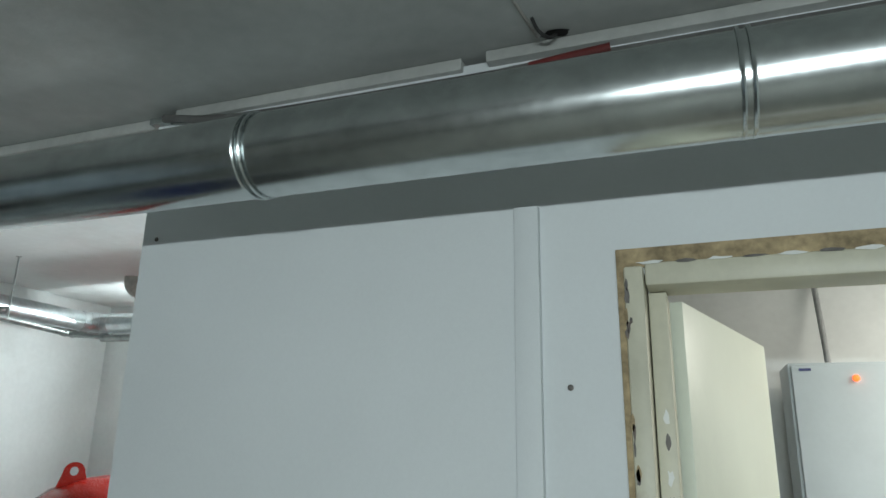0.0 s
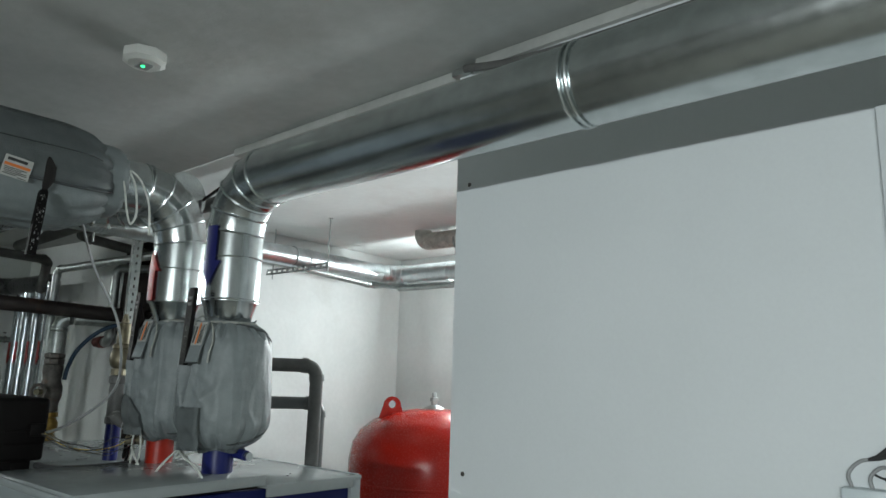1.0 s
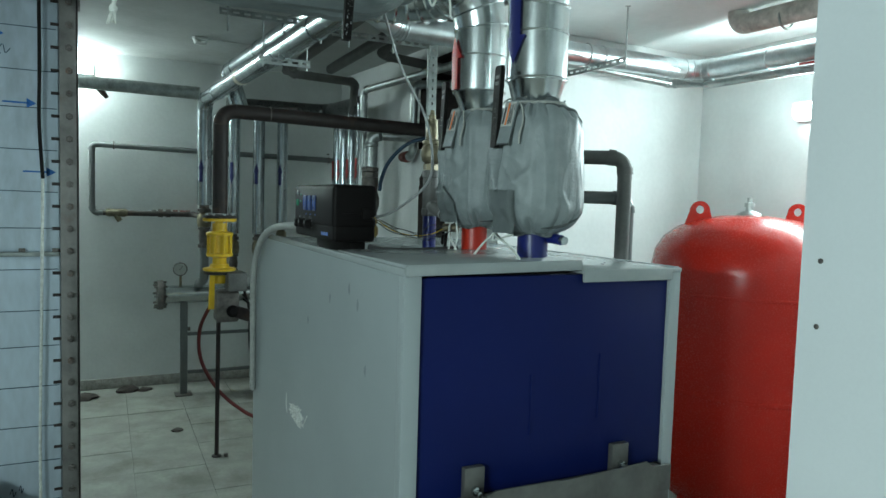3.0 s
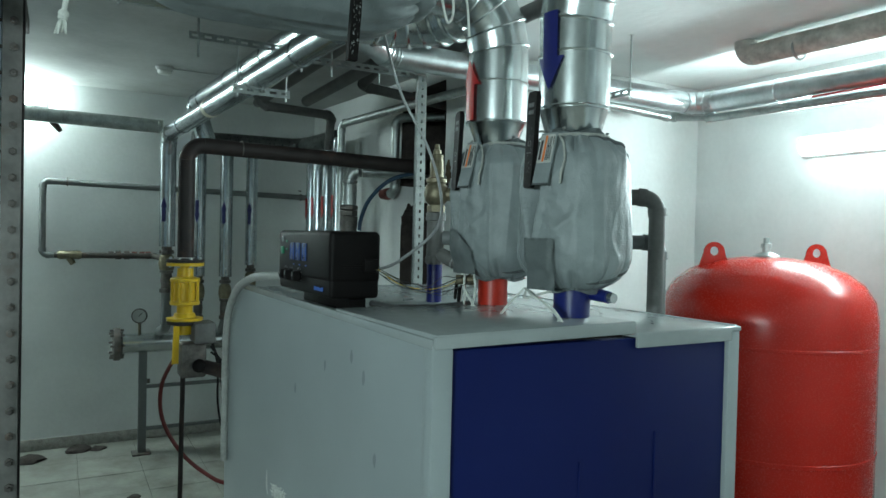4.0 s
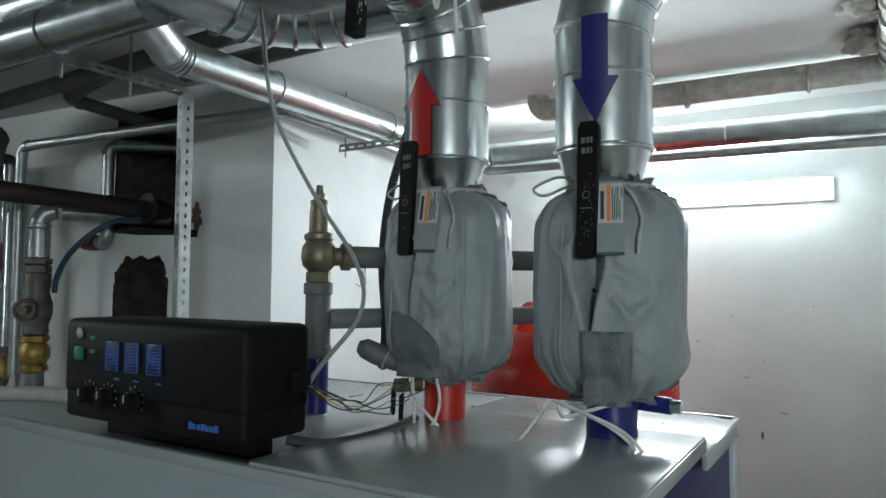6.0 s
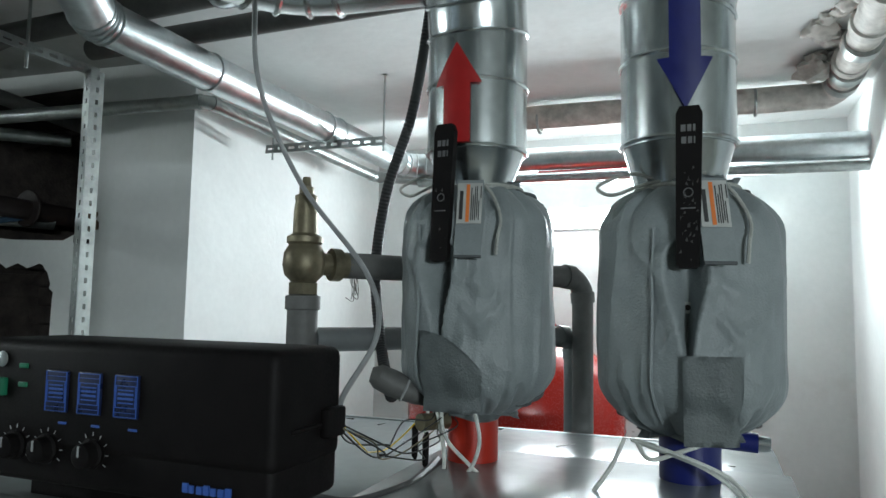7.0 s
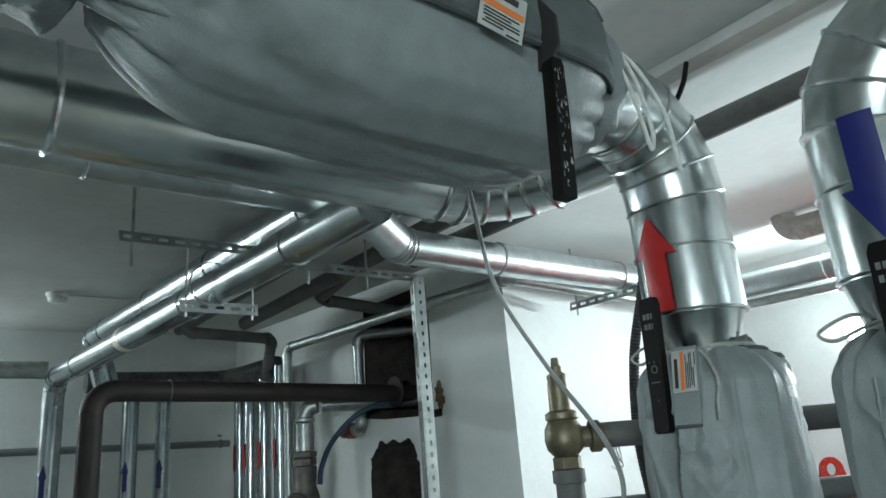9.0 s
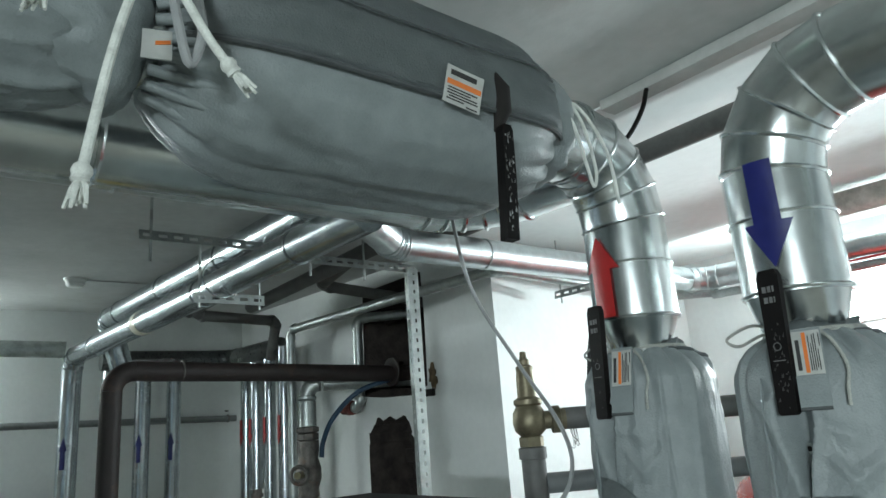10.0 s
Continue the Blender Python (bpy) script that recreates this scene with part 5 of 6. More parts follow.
tg = part("maker_tag", prism([(-0.017, -0.022), (0.015, -0.019), (0.017, 0.022), (-0.014, 0.018)], (RX + 0.118, 0.552, 2.232), (0.1, 1, 0), (-0.2, 0, 1), 0.002), LABEL, lb2, "small crumpled white tag")
part("orange_band", prism([(-0.002, -0.002), (0.014, 0.003), (0.014, 0.008), (-0.002, 0.003)], (RX + 0.1205, 0.552, 2.232), (0.1, 1, 0), (-0.2, 0, 1), 0.001), ORANGE, tg)
part("cord_loop", sweep(smooth_line([(RX + 0.15, 0.555, 2.30), (RX + 0.165, 0.56, 2.24), (RX + 0.16, 0.575, 2.195), (RX + 0.155, 0.59, 2.24), (RX + 0.145, 0.585, 2.30)]), 0.0055, 8), CABLE, lb2)


def loose_rope(pts, label):
    ob = thing("rope_end", pts[0], label, "rope", "hanging rope ends")
    line = smooth_line(pts, 10)
    part("rope", sweep(line, 0.0047, 10), ROPE, ob)
    e, d = line[-1], (line[-1] - line[-4]).normalized()
    part("knot", lathe([(0.004, -0.009), (0.008, -0.005), (0.009, 0.000), (0.0072, 0.004), (0.0082, 0.008), (0.004, 0.011)], 14, e, d), ROPE, ob)
    rr = random.Random(len(pts) + int(e.y * 100))
    for k in range(12):
        o = 0.6 * Vector((rr.uniform(-1, 1), rr.uniform(-1, 1), rr.uniform(-0.5, 0.5))) * 0.012
        part("frayed_strand", sweep([e + d * 0.006, e + d * 0.016 + o * 0.8, e + d * (0.027 + 0.007 * rr.random()) + o * 1.3], [0.003, 0.0028, 0.0016], 5), ROPE, ob)
    return ob


loose_rope([(-2.69, 0.56, 2.40), (-2.63, 0.515, 2.26), (-2.605, 0.49, 2.16), (-2.60, 0.47, 2.035)], "frayed white rope end hanging from the jacket")
loose_rope([(-2.68, 0.53, 2.36), (-2.62, 0.545, 2.27), (-2.60, 0.575, 2.20), (-2.60, 0.598, 2.172)], "short frayed white rope end on the jacket")
loose_rope([(-2.70, 0.47, 2.36), (-2.63, 0.44, 2.26), (-2.61, 0.43, 2.21)], "short frayed white rope end on the jacket")

# ---- other overhead pipes ----
pb = pipe_run("mixing_pipe", [(-3.27, -1.9, 2.36), (-3.27, 1.50, 2.36), (-2.93, 1.56, 2.37)], 0.085, GALV, "wide galvanised overhead pipe with ribbed elbow", bend=0.20, gores=5, rings=1.0, bead=0.006)
pc = pipe_run("heating_pipe", [(-3.69, -1.9, 2.47), (-3.69, 1.38, 2.47), (-3.85, 1.64, 2.42), (-3.865, 3.50, 2.425), (EAST_FACE, 3.535, 2.40)], 0.056, GALV_SOFT, "galvanised heating pipe running round the walls", bend=0.11, gores=3, rings=0.75)
part("elbow_cap", lathe([(0.060, 0), (0.063, 0.004), (0.060, 0.07), (0.063, 0.074), (0.052, 0.10), (0.03, 0.118), (0.004, 0.122)], 24, (-3.69, 1.36, 2.47), (-0.15, 1, -0.25)), GALV, pc)
part("joint_rag", sweep([(-3.90, 3.44, 2.43), (-3.88, 3.47, 2.428), (-3.84, 3.52, 2.425), (-3.81, 3.53, 2.425)], [0.056, 0.064, 0.064, 0.056], 16), GALV_DULL, pc)
part("colour_stripe", box(-3.2, -2.5, 3.478, 3.486, 2.351, 2.359), ARROW_RED, pc, "red flow stripe")
pipe_run("twin_pipe", [(-3.80, 3.50, 2.338), (-2.0, 3.535, 2.318), (EAST_FACE, 3.535, 2.318)], 0.02, GALV_DULL, "thin steel pipe under the heating pipe", bend=0.03)

d_run = pipe_run("supply_pipe", [(-3.60, 1.42, 2.535), (-6.42, 1.31, 2.575), (-6.44, 1.40, 2.30)], 0.066, GALV_SHADED, "galvanised supply pipe on a slotted hanger", bend=0.09, gores=3, rings=0.72, group="overhead supply pipes")
e_run = pipe_run("supply_pipe", [(-3.40, 1.262, 2.345), (-6.40, 1.135, 2.355), (-6.44, 1.135, 2.20)], 0.052, GALV_SHADED, "galvanised supply pipe on a slotted hanger", bend=0.08, gores=2, rings=0.72, group="overhead supply pipes")
part("tape_joint", sweep([(-5.20, 1.185, 2.351), (-5.14, 1.188, 2.351)], 0.0545, 24), CREAM, e_run, "yellowed tape joint")
pipe_run("ceiling_pipe", [(-4.35, 2.06, 2.555), (-1.9, 2.085, 2.565)], 0.033, DARK_PIPE, "dark bare pipe along the ceiling")
sm = pipe_run("ceiling_pipe", [(-5.6, 1.86, 2.53), (-3.60, 1.86, 2.555), (-3.60, 1.86, 2.635)], 0.034, DARK_PIPE, "dark bare pipe turning up into the ceiling", bend=0.045)
part("cover", sweep([(-3.68, 1.86, 2.553), (-3.66, 1.86, 2.553), (-3.61, 1.86, 2.56), (-3.585, 1.86, 2.58), (-3.575, 1.86, 2.60)], [0.036, 0.044, 0.047, 0.042, 0.02], 20), GALV, sm)
pipe_run("ceiling_pipe", [(-5.9, 1.62, 2.54), (-4.0, 1.60, 2.545)], 0.03, DARK_PIPE, "dark bare pipe behind the supply pipes")

# thin galvanised pipe round the chimney
pipe_run("gas_pipe", [(-5.67, 2.13, 1.30), (-5.67, 2.13, 2.42), (-4.14, 2.375, 2.455), (-4.02, 3.46, 2.375), (-3.80, 3.56, 2.36)], 0.025, GALV_DULL, "weathered galvanised pipe round the chimney corner", bend=0.045, collars=True)

# slotted steel: hangers and post


def slotted(parent, name, a, b, face, width=0.04, pitch=0.05, hole=(0.028, 0.011), flange=True):
    """A slotted strip from a to b that shows its slots towards face; flange adds a lip."""
    a, b = Vector(a), Vector(b)
    d = (b - a).normalized()
    n = (Vector(face) - d * Vector(face).dot(d)).normalized()
    w = n.cross(d)
    ln = (b - a).length
    bm = bmesh.new()
    n_cells = max(1, round(ln / pitch))
    step = ln / n_cells
    ys = [-width / 2, -hole[1] / 2, hole[1] / 2, width / 2]
    xs = []
    for k in range(n_cells):
        m_ = (k + 0.5) * step
        xs += [m_ - hole[0] / 2, m_ + hole[0] / 2]
    xs = [0.0] + xs + [ln]
    for side in (0, 1):
        grid = [[bm.verts.new(a + d * x + w * y - n * 0.0025 * side) for y in ys] for x in xs]
        for i in range(len(xs) - 1):
            for j in range(3):
                if i % 2 == 1 and j == 1:
                    continue
                q = (grid[i][j], grid[i + 1][j], grid[i + 1][j + 1], grid[i][j + 1])
                bm.faces.new(q if side else q[::-1])
        if side == 0:
            front = grid
        else:
            for i in range(len(xs) - 1):
                for j in (0, 3):
                    bm.faces.new((front[i][j], front[i + 1][j], grid[i + 1][j], grid[i][j]))
                if i % 2 == 1:
                    for j in (1, 2):
                        bm.faces.new((front[i][j], front[i + 1][j], grid[i + 1][j], grid[i][j]))
                    for ii in (i, i + 1):
                        bm.faces.new((front[ii][1], front[ii][2], grid[ii][2], grid[ii][1]))
    ob = part(name, bm, GALV_DULL, parent, "", 0)
    if flange:
        o = a + w * (width / 2)
        part("lip", prism([(0, 0), (ln, 0), (ln, 0.02), (0, 0.02)], o - n * 0.022, d, n, 0.0025), GALV_DULL, parent, "", 0)
    return ob


h1 = thing("pipe_hanger", (-3.9, 2.765, 2.36), "slotted steel hanger bar on threaded rods", "hanger", "slotted pipe hangers")
slotted(h1, "slotted_bar", (-4.15, 2.74, 2.362), (-3.617, 2.755, 2.362), (0, -1, 0.15), 0.036)
for x in (-3.632, -4.14):
    part("threaded_rod", rod((x, 2.775, 2.325), (x, 2.775, 2.636), 0.004, 8), GALV_DULL, h1)
part("ceiling_plate", lathe([(0.014, 2.628), (0.014, 2.6345)], 12, (-3.632, 2.775, 0)), IRON, h1)
part("pipe_clamp", torus((-3.858, 2.70, 2.423), (0, 1, 0), 0.058, 0.003, 28, 6), GALV, h1)
h2 = thing("pipe_hanger", (-4.24, 1.15, 2.49), "long slotted steel hanger bar on a threaded rod", "hanger", "slotted pipe hangers")
slotted(h2, "slotted_bar", (-4.24, 0.925, 2.478), (-4.24, 1.42, 2.478), (1, 0, 0.2), 0.034)
for y in (0.962, 1.40):
    part("threaded_rod", rod((-4.245, y, 2.39), (-4.245, y, 2.66), 0.005, 8), GALV_DULL, h2)
h3 = thing("pipe_hanger", (-4.25, 1.22, 2.28), "short slotted steel hanger bar under a pipe", "hanger", "slotted pipe hangers")
slotted(h3, "slotted_bar", (-4.25, 1.105, 2.283), (-4.25, 1.352, 2.283), (1, 0, 0.1), 0.036)
for y in (1.125, 1.335):
    part("threaded_rod", rod((-4.255, y, 2.25), (-4.255, y, 2.47), 0.004, 8), GALV_DULL, h3)
part("pipe_clamp", torus((-4.25, 1.204, 2.357), (1, 0, 0), 0.070, 0.003, 28, 6), GALV, h3)
h4 = thing("pipe_hanger", (-4.2, 1.75, 2.47), "slotted steel bar fixed to the post top", "hanger", "slotted pipe hangers")
slotted(h4, "slotted_bar", (-4.295, 1.47, 2.465), (-4.295, 2.05, 2.465), (1, 0, 0.2), 0.036)
for y in (1.56, 1.80):
    part("threaded_rod", rod((-4.30, y, 2.40), (-4.30, y, 2.65), 0.005, 8), GALV_DULL, h4)
po = thing("slotted_post", (-4.27, 1.995, 0), "upright slotted galvanised angle post", "post")
slotted(po, "web", (-4.268, 2.02, 0.0), (-4.268, 2.02, 2.46), (1, -0.2, 0), 0.042, 0.04, (0.016, 0.009), False)
slotted(po, "web", (-4.286, 1.996, 0.0), (-4.286, 1.996, 2.46), (-0.2, -1, 0), 0.036, 0.04, (0.016, 0.009), False)

# ---- sewage pipe in the far corner ----
sp = pipe_run("waste_pipe", [(-3.42, 3.30, 2.64), (-3.42, 3.30, 2.56), (-2.06, 3.32, 2.55), (-2.02, 3.32, 2.565), (-2.02, 2.20, 2.585)], 0.050, SEWAGE, "mortar-stained waste pipe under the ceiling", bend=0.055)
for x in (-3.15, -2.75, -2.3):
    part("clamp", torus((x, 3.306, 2.541), (1, 0, 0), 0.050, 0.006, 24, 6), GALV_DULL, sp)
for y in (3.22, 3.10, 2.85):
    part("socket", rod((-2.02, y, 2.563), (-2.02, y - 0.05, 2.565), 0.056, 24), GALV_DULL, sp)
bm = bmesh.new()
bmesh.ops.create_icosphere(bm, subdivisions=3, radius=1)
for v in bm.verts:
    k = 1 + 0.5 * noise.noise(v.co * 2.2) + 0.2 * noise.noise(v.co * 6)
    v.co = Vector((-2.10 + v.co.x * 0.07 * k, 3.12 + v.co.y * 0.11 * k, 2.60 + v.co.z * 0.045 * k))
part("mortar_lump", bm, MORTAR, sp, "lumpy mortar round the pipe")

# ---- detectors on the ceiling ----
sd = thing("smoke_detector", (-5.98, 1.046, 2.69), "round white smoke detector with a short cable on the ceiling", "detector")
part("base", lathe([(0.055, 0), (0.055, -0.012), (0.045, -0.022), (0.045, -0.034), (0.036, -0.046), (0.004, -0.05)], 28, (-5.98, 1.046, 2.716), (0, 0, 1)), PLASTIC_WHITE, sd)
part("cable", rod((-5.98, 1.10, 2.710), (-5.98, 1.48, 2.710), 0.003, 8), TRUNKING, sd)
gd = thing("gas_detector", (-2.53, 1.19, 2.60), "white octagonal gas detector with a green light", "detector")
part("case", lathe([(0.058, 0), (0.060, -0.006), (0.060, -0.026), (0.046, -0.036), (0.004, -0.037)], 8, (-2.53, 1.19, 2.6345)), PLASTIC_WHITE, gd)
part("window", box(-2.551, -2.509, 1.172, 1.208, 2.593, 2.598, 0.002), CABLE, gd)
part("led", lathe([(0.006, 0), (0.005, -0.004), (0.001, -0.005)], 12, (-2.525, 1.185, 2.593)), LED_GREEN, gd, "green light")

# sockets and hardened mortar round the waste pipe's branch
for y, r in ((3.02, 0.060), (2.86, 0.056), (2.70, 0.058), (2.46, 0.060)):
    part("socket", sweep([(-2.02, y - 0.028, 2.578), (-2.02, y - 0.024, 2.578), (-2.02, y + 0.014, 2.577), (-2.02, y + 0.020, 2.577)], [r - 0.007, r, r, r - 0.008], 24), SEWAGE, sp)
ms = thing("mortar_spill", (-2.13, 2.75, 2.62), "hardened mortar splashes on the ceiling round the waste pipe", "mortar")
rm = random.Random(19)
for k in range(15):
    bm = bmesh.new()
    bmesh.ops.create_icosphere(bm, subdivisions=3, radius=1)
    t = k / 14
    x, y = -2.09 - 0.05 * math.sin(9 * t) + rm.uniform(-0.03, 0.05), 2.92 - 0.62 * t
    s_ = rm.uniform(0.022, 0.055)
    for v in bm.verts:
        q = 1 + 0.6 * noise.noise(v.co * 1.8 + Vector((k * 3.1, 0, 0))) + 0.3 * noise.noise(v.co * 5 + Vector((k, 2, 0)))
        v.co = Vector((x + v.co.x * s_ * q, y + v.co.y * s_ * 1.3 * q, min(2.632, 2.628 + v.co.z * s_ * 0.55 * q)))
    part("splash", bm, SEWAGE, ms, "", 60)

# ---- gas train ----
gx, gy = -5.142, 1.063
gp = pipe_run("gas_main", [(gx, gy, 1.53), (gx, gy, 2.136), (gx, 3.0, 2.10)], 0.043, RUSTY_BLACK, "thick rusty black gas main entering the flue opening", bend=0.085)
part("flange", lathe([(0.075, 0), (0.078, 0.004), (0.078, 0.012), (0.05, 0.016)], 24, (gx, 2.46, 2.117), (0, 1, 0)), RUSTY_BLACK, gp)
part("weld", torus((gx, 1.35, 2.134), (0, 1, 0), 0.043, 0.004, 24, 6), IRON, gp)
gv = thing("gas_valve", (gx, gy, 1.1), "bright yellow flanged gas valve with lever", "valve")
part("upper_flange", lathe([(0.078, 1.498), (0.08, 1.50), (0.08, 1.514), (0.078, 1.516)], 28, (gx, gy, 0)), YELLOW, gv)
part("counter_flange", lathe([(0.078, 1.517), (0.08, 1.519), (0.08, 1.533), (0.05, 1.537)], 28, (gx, gy, 0)), RUSTY_BLACK, gv)
part("body", lathe([(0.034, 1.245), (0.034, 1.285), (0.061, 1.290), (0.064, 1.294), (0.064, 1.308), (0.048, 1.312), (0.048, 1.412), (0.064, 1.416), (0.064, 1.430), (0.061, 1.434), (0.036, 1.440), (0.034, 1.498)], 16, (gx, gy, 0)), YELLOW, gv)
part("lower_flange", lathe([(0.075, 1.205), (0.078, 1.208), (0.078, 1.22), (0.05, 1.224), (0.042, 1.245)], 28, (gx, gy, 0)), YELLOW, gv)
part("counter_flange", lathe([(0.07, 1.185), (0.076, 1.188), (0.076, 1.202), (0.07, 1.204)], 28, (gx, gy, 0)), RUSTY_BLACK, gv)
for k in range(8):
    a = 2 * math.pi * k / 8 + 0.2
    part("bolt", lathe([(0.007, 1.49), (0.007, 1.545)], 6, (gx + 0.066 * math.cos(a), gy + 0.066 * math.sin(a), 0)), GALV_DULL, gv)
    part("stay", lathe([(0.006, 1.30), (0.006, 1.42)], 6, (gx + 0.058 * math.cos(a), gy + 0.058 * math.sin(a), 0)), YELLOW, gv)
part("spindle", lathe([(0.032, 1.13), (0.036, 1.15), (0.03, 1.185)], 14, (gx, gy, 0)), YELLOW, gv)
part("lever", prism([(-0.014, 0), (0.014, 0), (0.012, 0.20), (-0.012, 0.20)], (gx + 0.05, gy - 0.045, 0.985), (0, 1, 0), (0, 0.02, 1), 0.010), YELLOW, gv)
gv.location.z -= 0.014
gv.scale = (1.2, 1.2, 1.0)
gr = thing("gas_regulator", (gx + 0.06, gy + 0.08, 1.0), "grey gas regulator block with black pipe to the burner", "regulator")
part("block", box(gx - 0.02, gx + 0.14, gy + 0.03, gy + 0.14, 1.08, 1.19, 0.012), DARK_PIPE, gr)
part("block", box(gx - 0.03, gx + 0.10, gy - 0.03, gy + 0.10, 0.895, 1.078, 0.014), IRON, gr)
part("diaphragm", lathe([(0.03, 0), (0.036, 0.006), (0.036, 0.02), (0.02, 0.04)], 16, (gx + 0.10, gy + 0.06, 0.96), (1, 0, 0.1)), BLACK_PLASTIC, gr)
part("outlet", sweep(smooth_line([(gx + 0.08, gy + 0.09, 0.95), (gx + 0.20, gy + 0.16, 0.94), (gx + 0.6, gy + 0.3, 0.93), (BX0 + 0.01, 1.45, 0.93)]), 0.036, 16), RUSTY_BLACK, gr)
part("burner_neck", lathe([(0.10, 0), (0.12, 0.02), (0.12, 0.08), (0.09, 0.12), (0.16, 0.13), (0.18, 0.2), (0.17, 0.4), (0.1, 0.45)], 24, (BX0, 1.5, 0.80), (-1, 0, 0)), DARK_PIPE, gr)
for k in range(4):
    part("hose", sweep(smooth_line([(gx + 0.1, gy + 0.12, 1.12 - 0.03 * k), (gx + 0.13, gy + 0.15 + 0.012 * k, 0.96), (gx + 0.13, gy + 0.155 + 0.028 * k, 0.76), (gx + 0.14, gy + 0.185 + 0.036 * k, 0.60), (gx + 0.18, gy + 0.25 + 0.04 * k, 0.50 - 0.02 * k), (gx + 0.5, 1.42 + 0.02 * k, 0.46), (BX0 - 0.16, 1.42, 0.6 + 0.04 * k)]), 0.0055, 8), BLACK_PLASTIC, gr)
st = thing("support_rod", (-5.31, 1.078, 0), "thin black steel rod standing on the floor", "rod")
part("shaft", rod((-5.31, 1.078, 0.0), (gx - 0.02, gy, 0.97), 0.013, 12), RUSTY_BLACK, st)
part("foot", lathe([(0.03, 0), (0.03, 0.006), (0.015, 0.012)], 14, (-5.31, 1.078, 0)), RUSTY_BLACK, st)
part("nut", lathe([(0.014, 0.0), (0.014, 0.02)], 6, (-5.285, 1.13, 0)), IRON, st)
rh = thing("red_hose", (gx, gy, 0.6), "dark red rubber hose looping down to the floor", "hose")
part("hose", sweep(smooth_line([(gx - 0.10, gy - 0.02, 1.0), (gx - 0.15, gy - 0.09, 0.82), (gx - 0.17, gy - 0.08, 0.62), (gx - 0.12, gy + 0.02, 0.43), (gx - 0.02, gy + 0.16, 0.31), (gx + 0.06, gy + 0.32, 0.22), (gx + 0.4, gy + 0.45, 0.012), (BX0 - 0.05, 1.55, 0.012)], 10), 0.011, 10), HOSE_RED, rh)

# ---- distribution header on its stand ----
HX_, HZ = -6.80, 0.83
hd = thing("distribution_header", (HX_, 1.4, 0), "galvanised distribution header on a steel stand", "header")
part("barrel", rod((HX_, 0.86, HZ), (HX_, 2.35, HZ), 0.072, 28), GALV, hd)
fg = part("blind_flange", sweep([(HX_, 0.825, HZ), (HX_, 0.838, HZ), (HX_, 0.840, HZ), (HX_, 0.868, HZ), (HX_, 0.87, HZ), (HX_, 0.885, HZ)], [0.118, 0.12, 0.12, 0.12, 0.10, 0.078], 28), IRON, hd)
for k in range(8):
    a = 2 * math.pi * k / 8
    part("bolt", rod((HX_ + 0.10 * math.cos(a), 0.80, HZ + 0.10 * math.sin(a)), (HX_ + 0.10 * math.cos(a), 0.895, HZ + 0.10 * math.sin(a)), 0.009, 6), IRON, fg)
for y in (1.03, 2.10):
    part("leg", box(HX_ - 0.035, HX_ + 0.02, y - 0.03, y + 0.025, 0.012, HZ - 0.06, 0.004), PVC, hd)
    part("foot_plate", box(HX_ - 0.07, HX_ + 0.06, y - 0.07, y + 0.06, 0, 0.012, 0.002), IRON, hd)
for z in (0.50, 0.185):
    part("rail", box(HX_ - 0.012, HX_ + 0.012, 1.056, 2.069, z - 0.012, z + 0.014, 0.002), PVC, hd)
part("lug", box(HX_ + 0.0, HX_ + 0.03, 1.056, 1.075, 0.53, 0.56, 0.002), IRON, hd)
pg = thing("pressure_gauge", (HX_, 1.0, 1.0), "round pressure gauge with a white dial", "gauge")
part("case", lathe([(0.052, 0), (0.055, 0.004), (0.055, 0.028), (0.050, 0.032), (0.048, 0.030)], 28, (HX_, 1.0, 1.035), (1, -0.2, 0)), IRON, pg)
part("dial", lathe([(0.047, 0.030), (0.046, 0.0315)], 28, (HX_, 1.0, 1.035), (1, -0.2, 0)), LABEL, pg)
part("pointer", rod((HX_ + 0.034, 0.99, 1.03), (HX_ + 0.034, 1.015, 1.06), 0.002, 5), PRINT, pg)
part("stem", rod((HX_, 1.0, HZ + 0.06), (HX_, 1.0, 0.99), 0.010, 10), BRASS, pg)


def riser(x, y, r, z_jacket, up, z_arrow, z_top, flow, label, group):
    """A jacketed riser with a valve set below and a tape arrow."""
    ob = thing("riser_pipe", (x, y, z_jacket), label, "pipe", group)
    part("jacket", rod((x, y, z_jacket), (x, y, z_top), r, 22), GALV_SHADED, ob)
    z = z_jacket + 0.3
    while z < z_top:
        part("seam", torus((x, y, z), (0, 0, 1), r * 1.004, 0.0025, 22, 5), GALV, ob)
        z += 0.45
    arrow("arrow_sticker", ob, x, y, r, -84 if flow is ARROW_RED else -32, z_arrow - 0.15, z_arrow + 0.02, up, 0.022, flow)
    v = z_jacket
    part("union", lathe([(r * 0.62, v - 0.055), (r * 0.9, v - 0.05), (r * 0.9, v - 0.028), (r * 0.66, v - 0.025), (r * 0.66, v)], 8, (x, y, 0)), IRON, ob)
    part("strainer", lathe([(r * 0.6, v - 0.17), (r * 0.9, v - 0.165), (r * 1.02, v - 0.12), (r * 0.9, v - 0.075), (r * 0.6, v - 0.055)], 14, (x, y, 0)), BRASS_BRIGHT if flow is ARROW_RED else BRASS, ob)
    part("check_valve", lathe([(r * 0.5, v - 0.33), (r * 0.85, v - 0.325), (r * 0.85, v - 0.30), (r * 0.65, v - 0.295), (r * 0.75, v - 0.24), (r * 0.65, v - 0.19), (r * 0.85, v - 0.185), (r * 0.85, v - 0.17)], 14, (x, y, 0)), IRON, ob)
    return ob


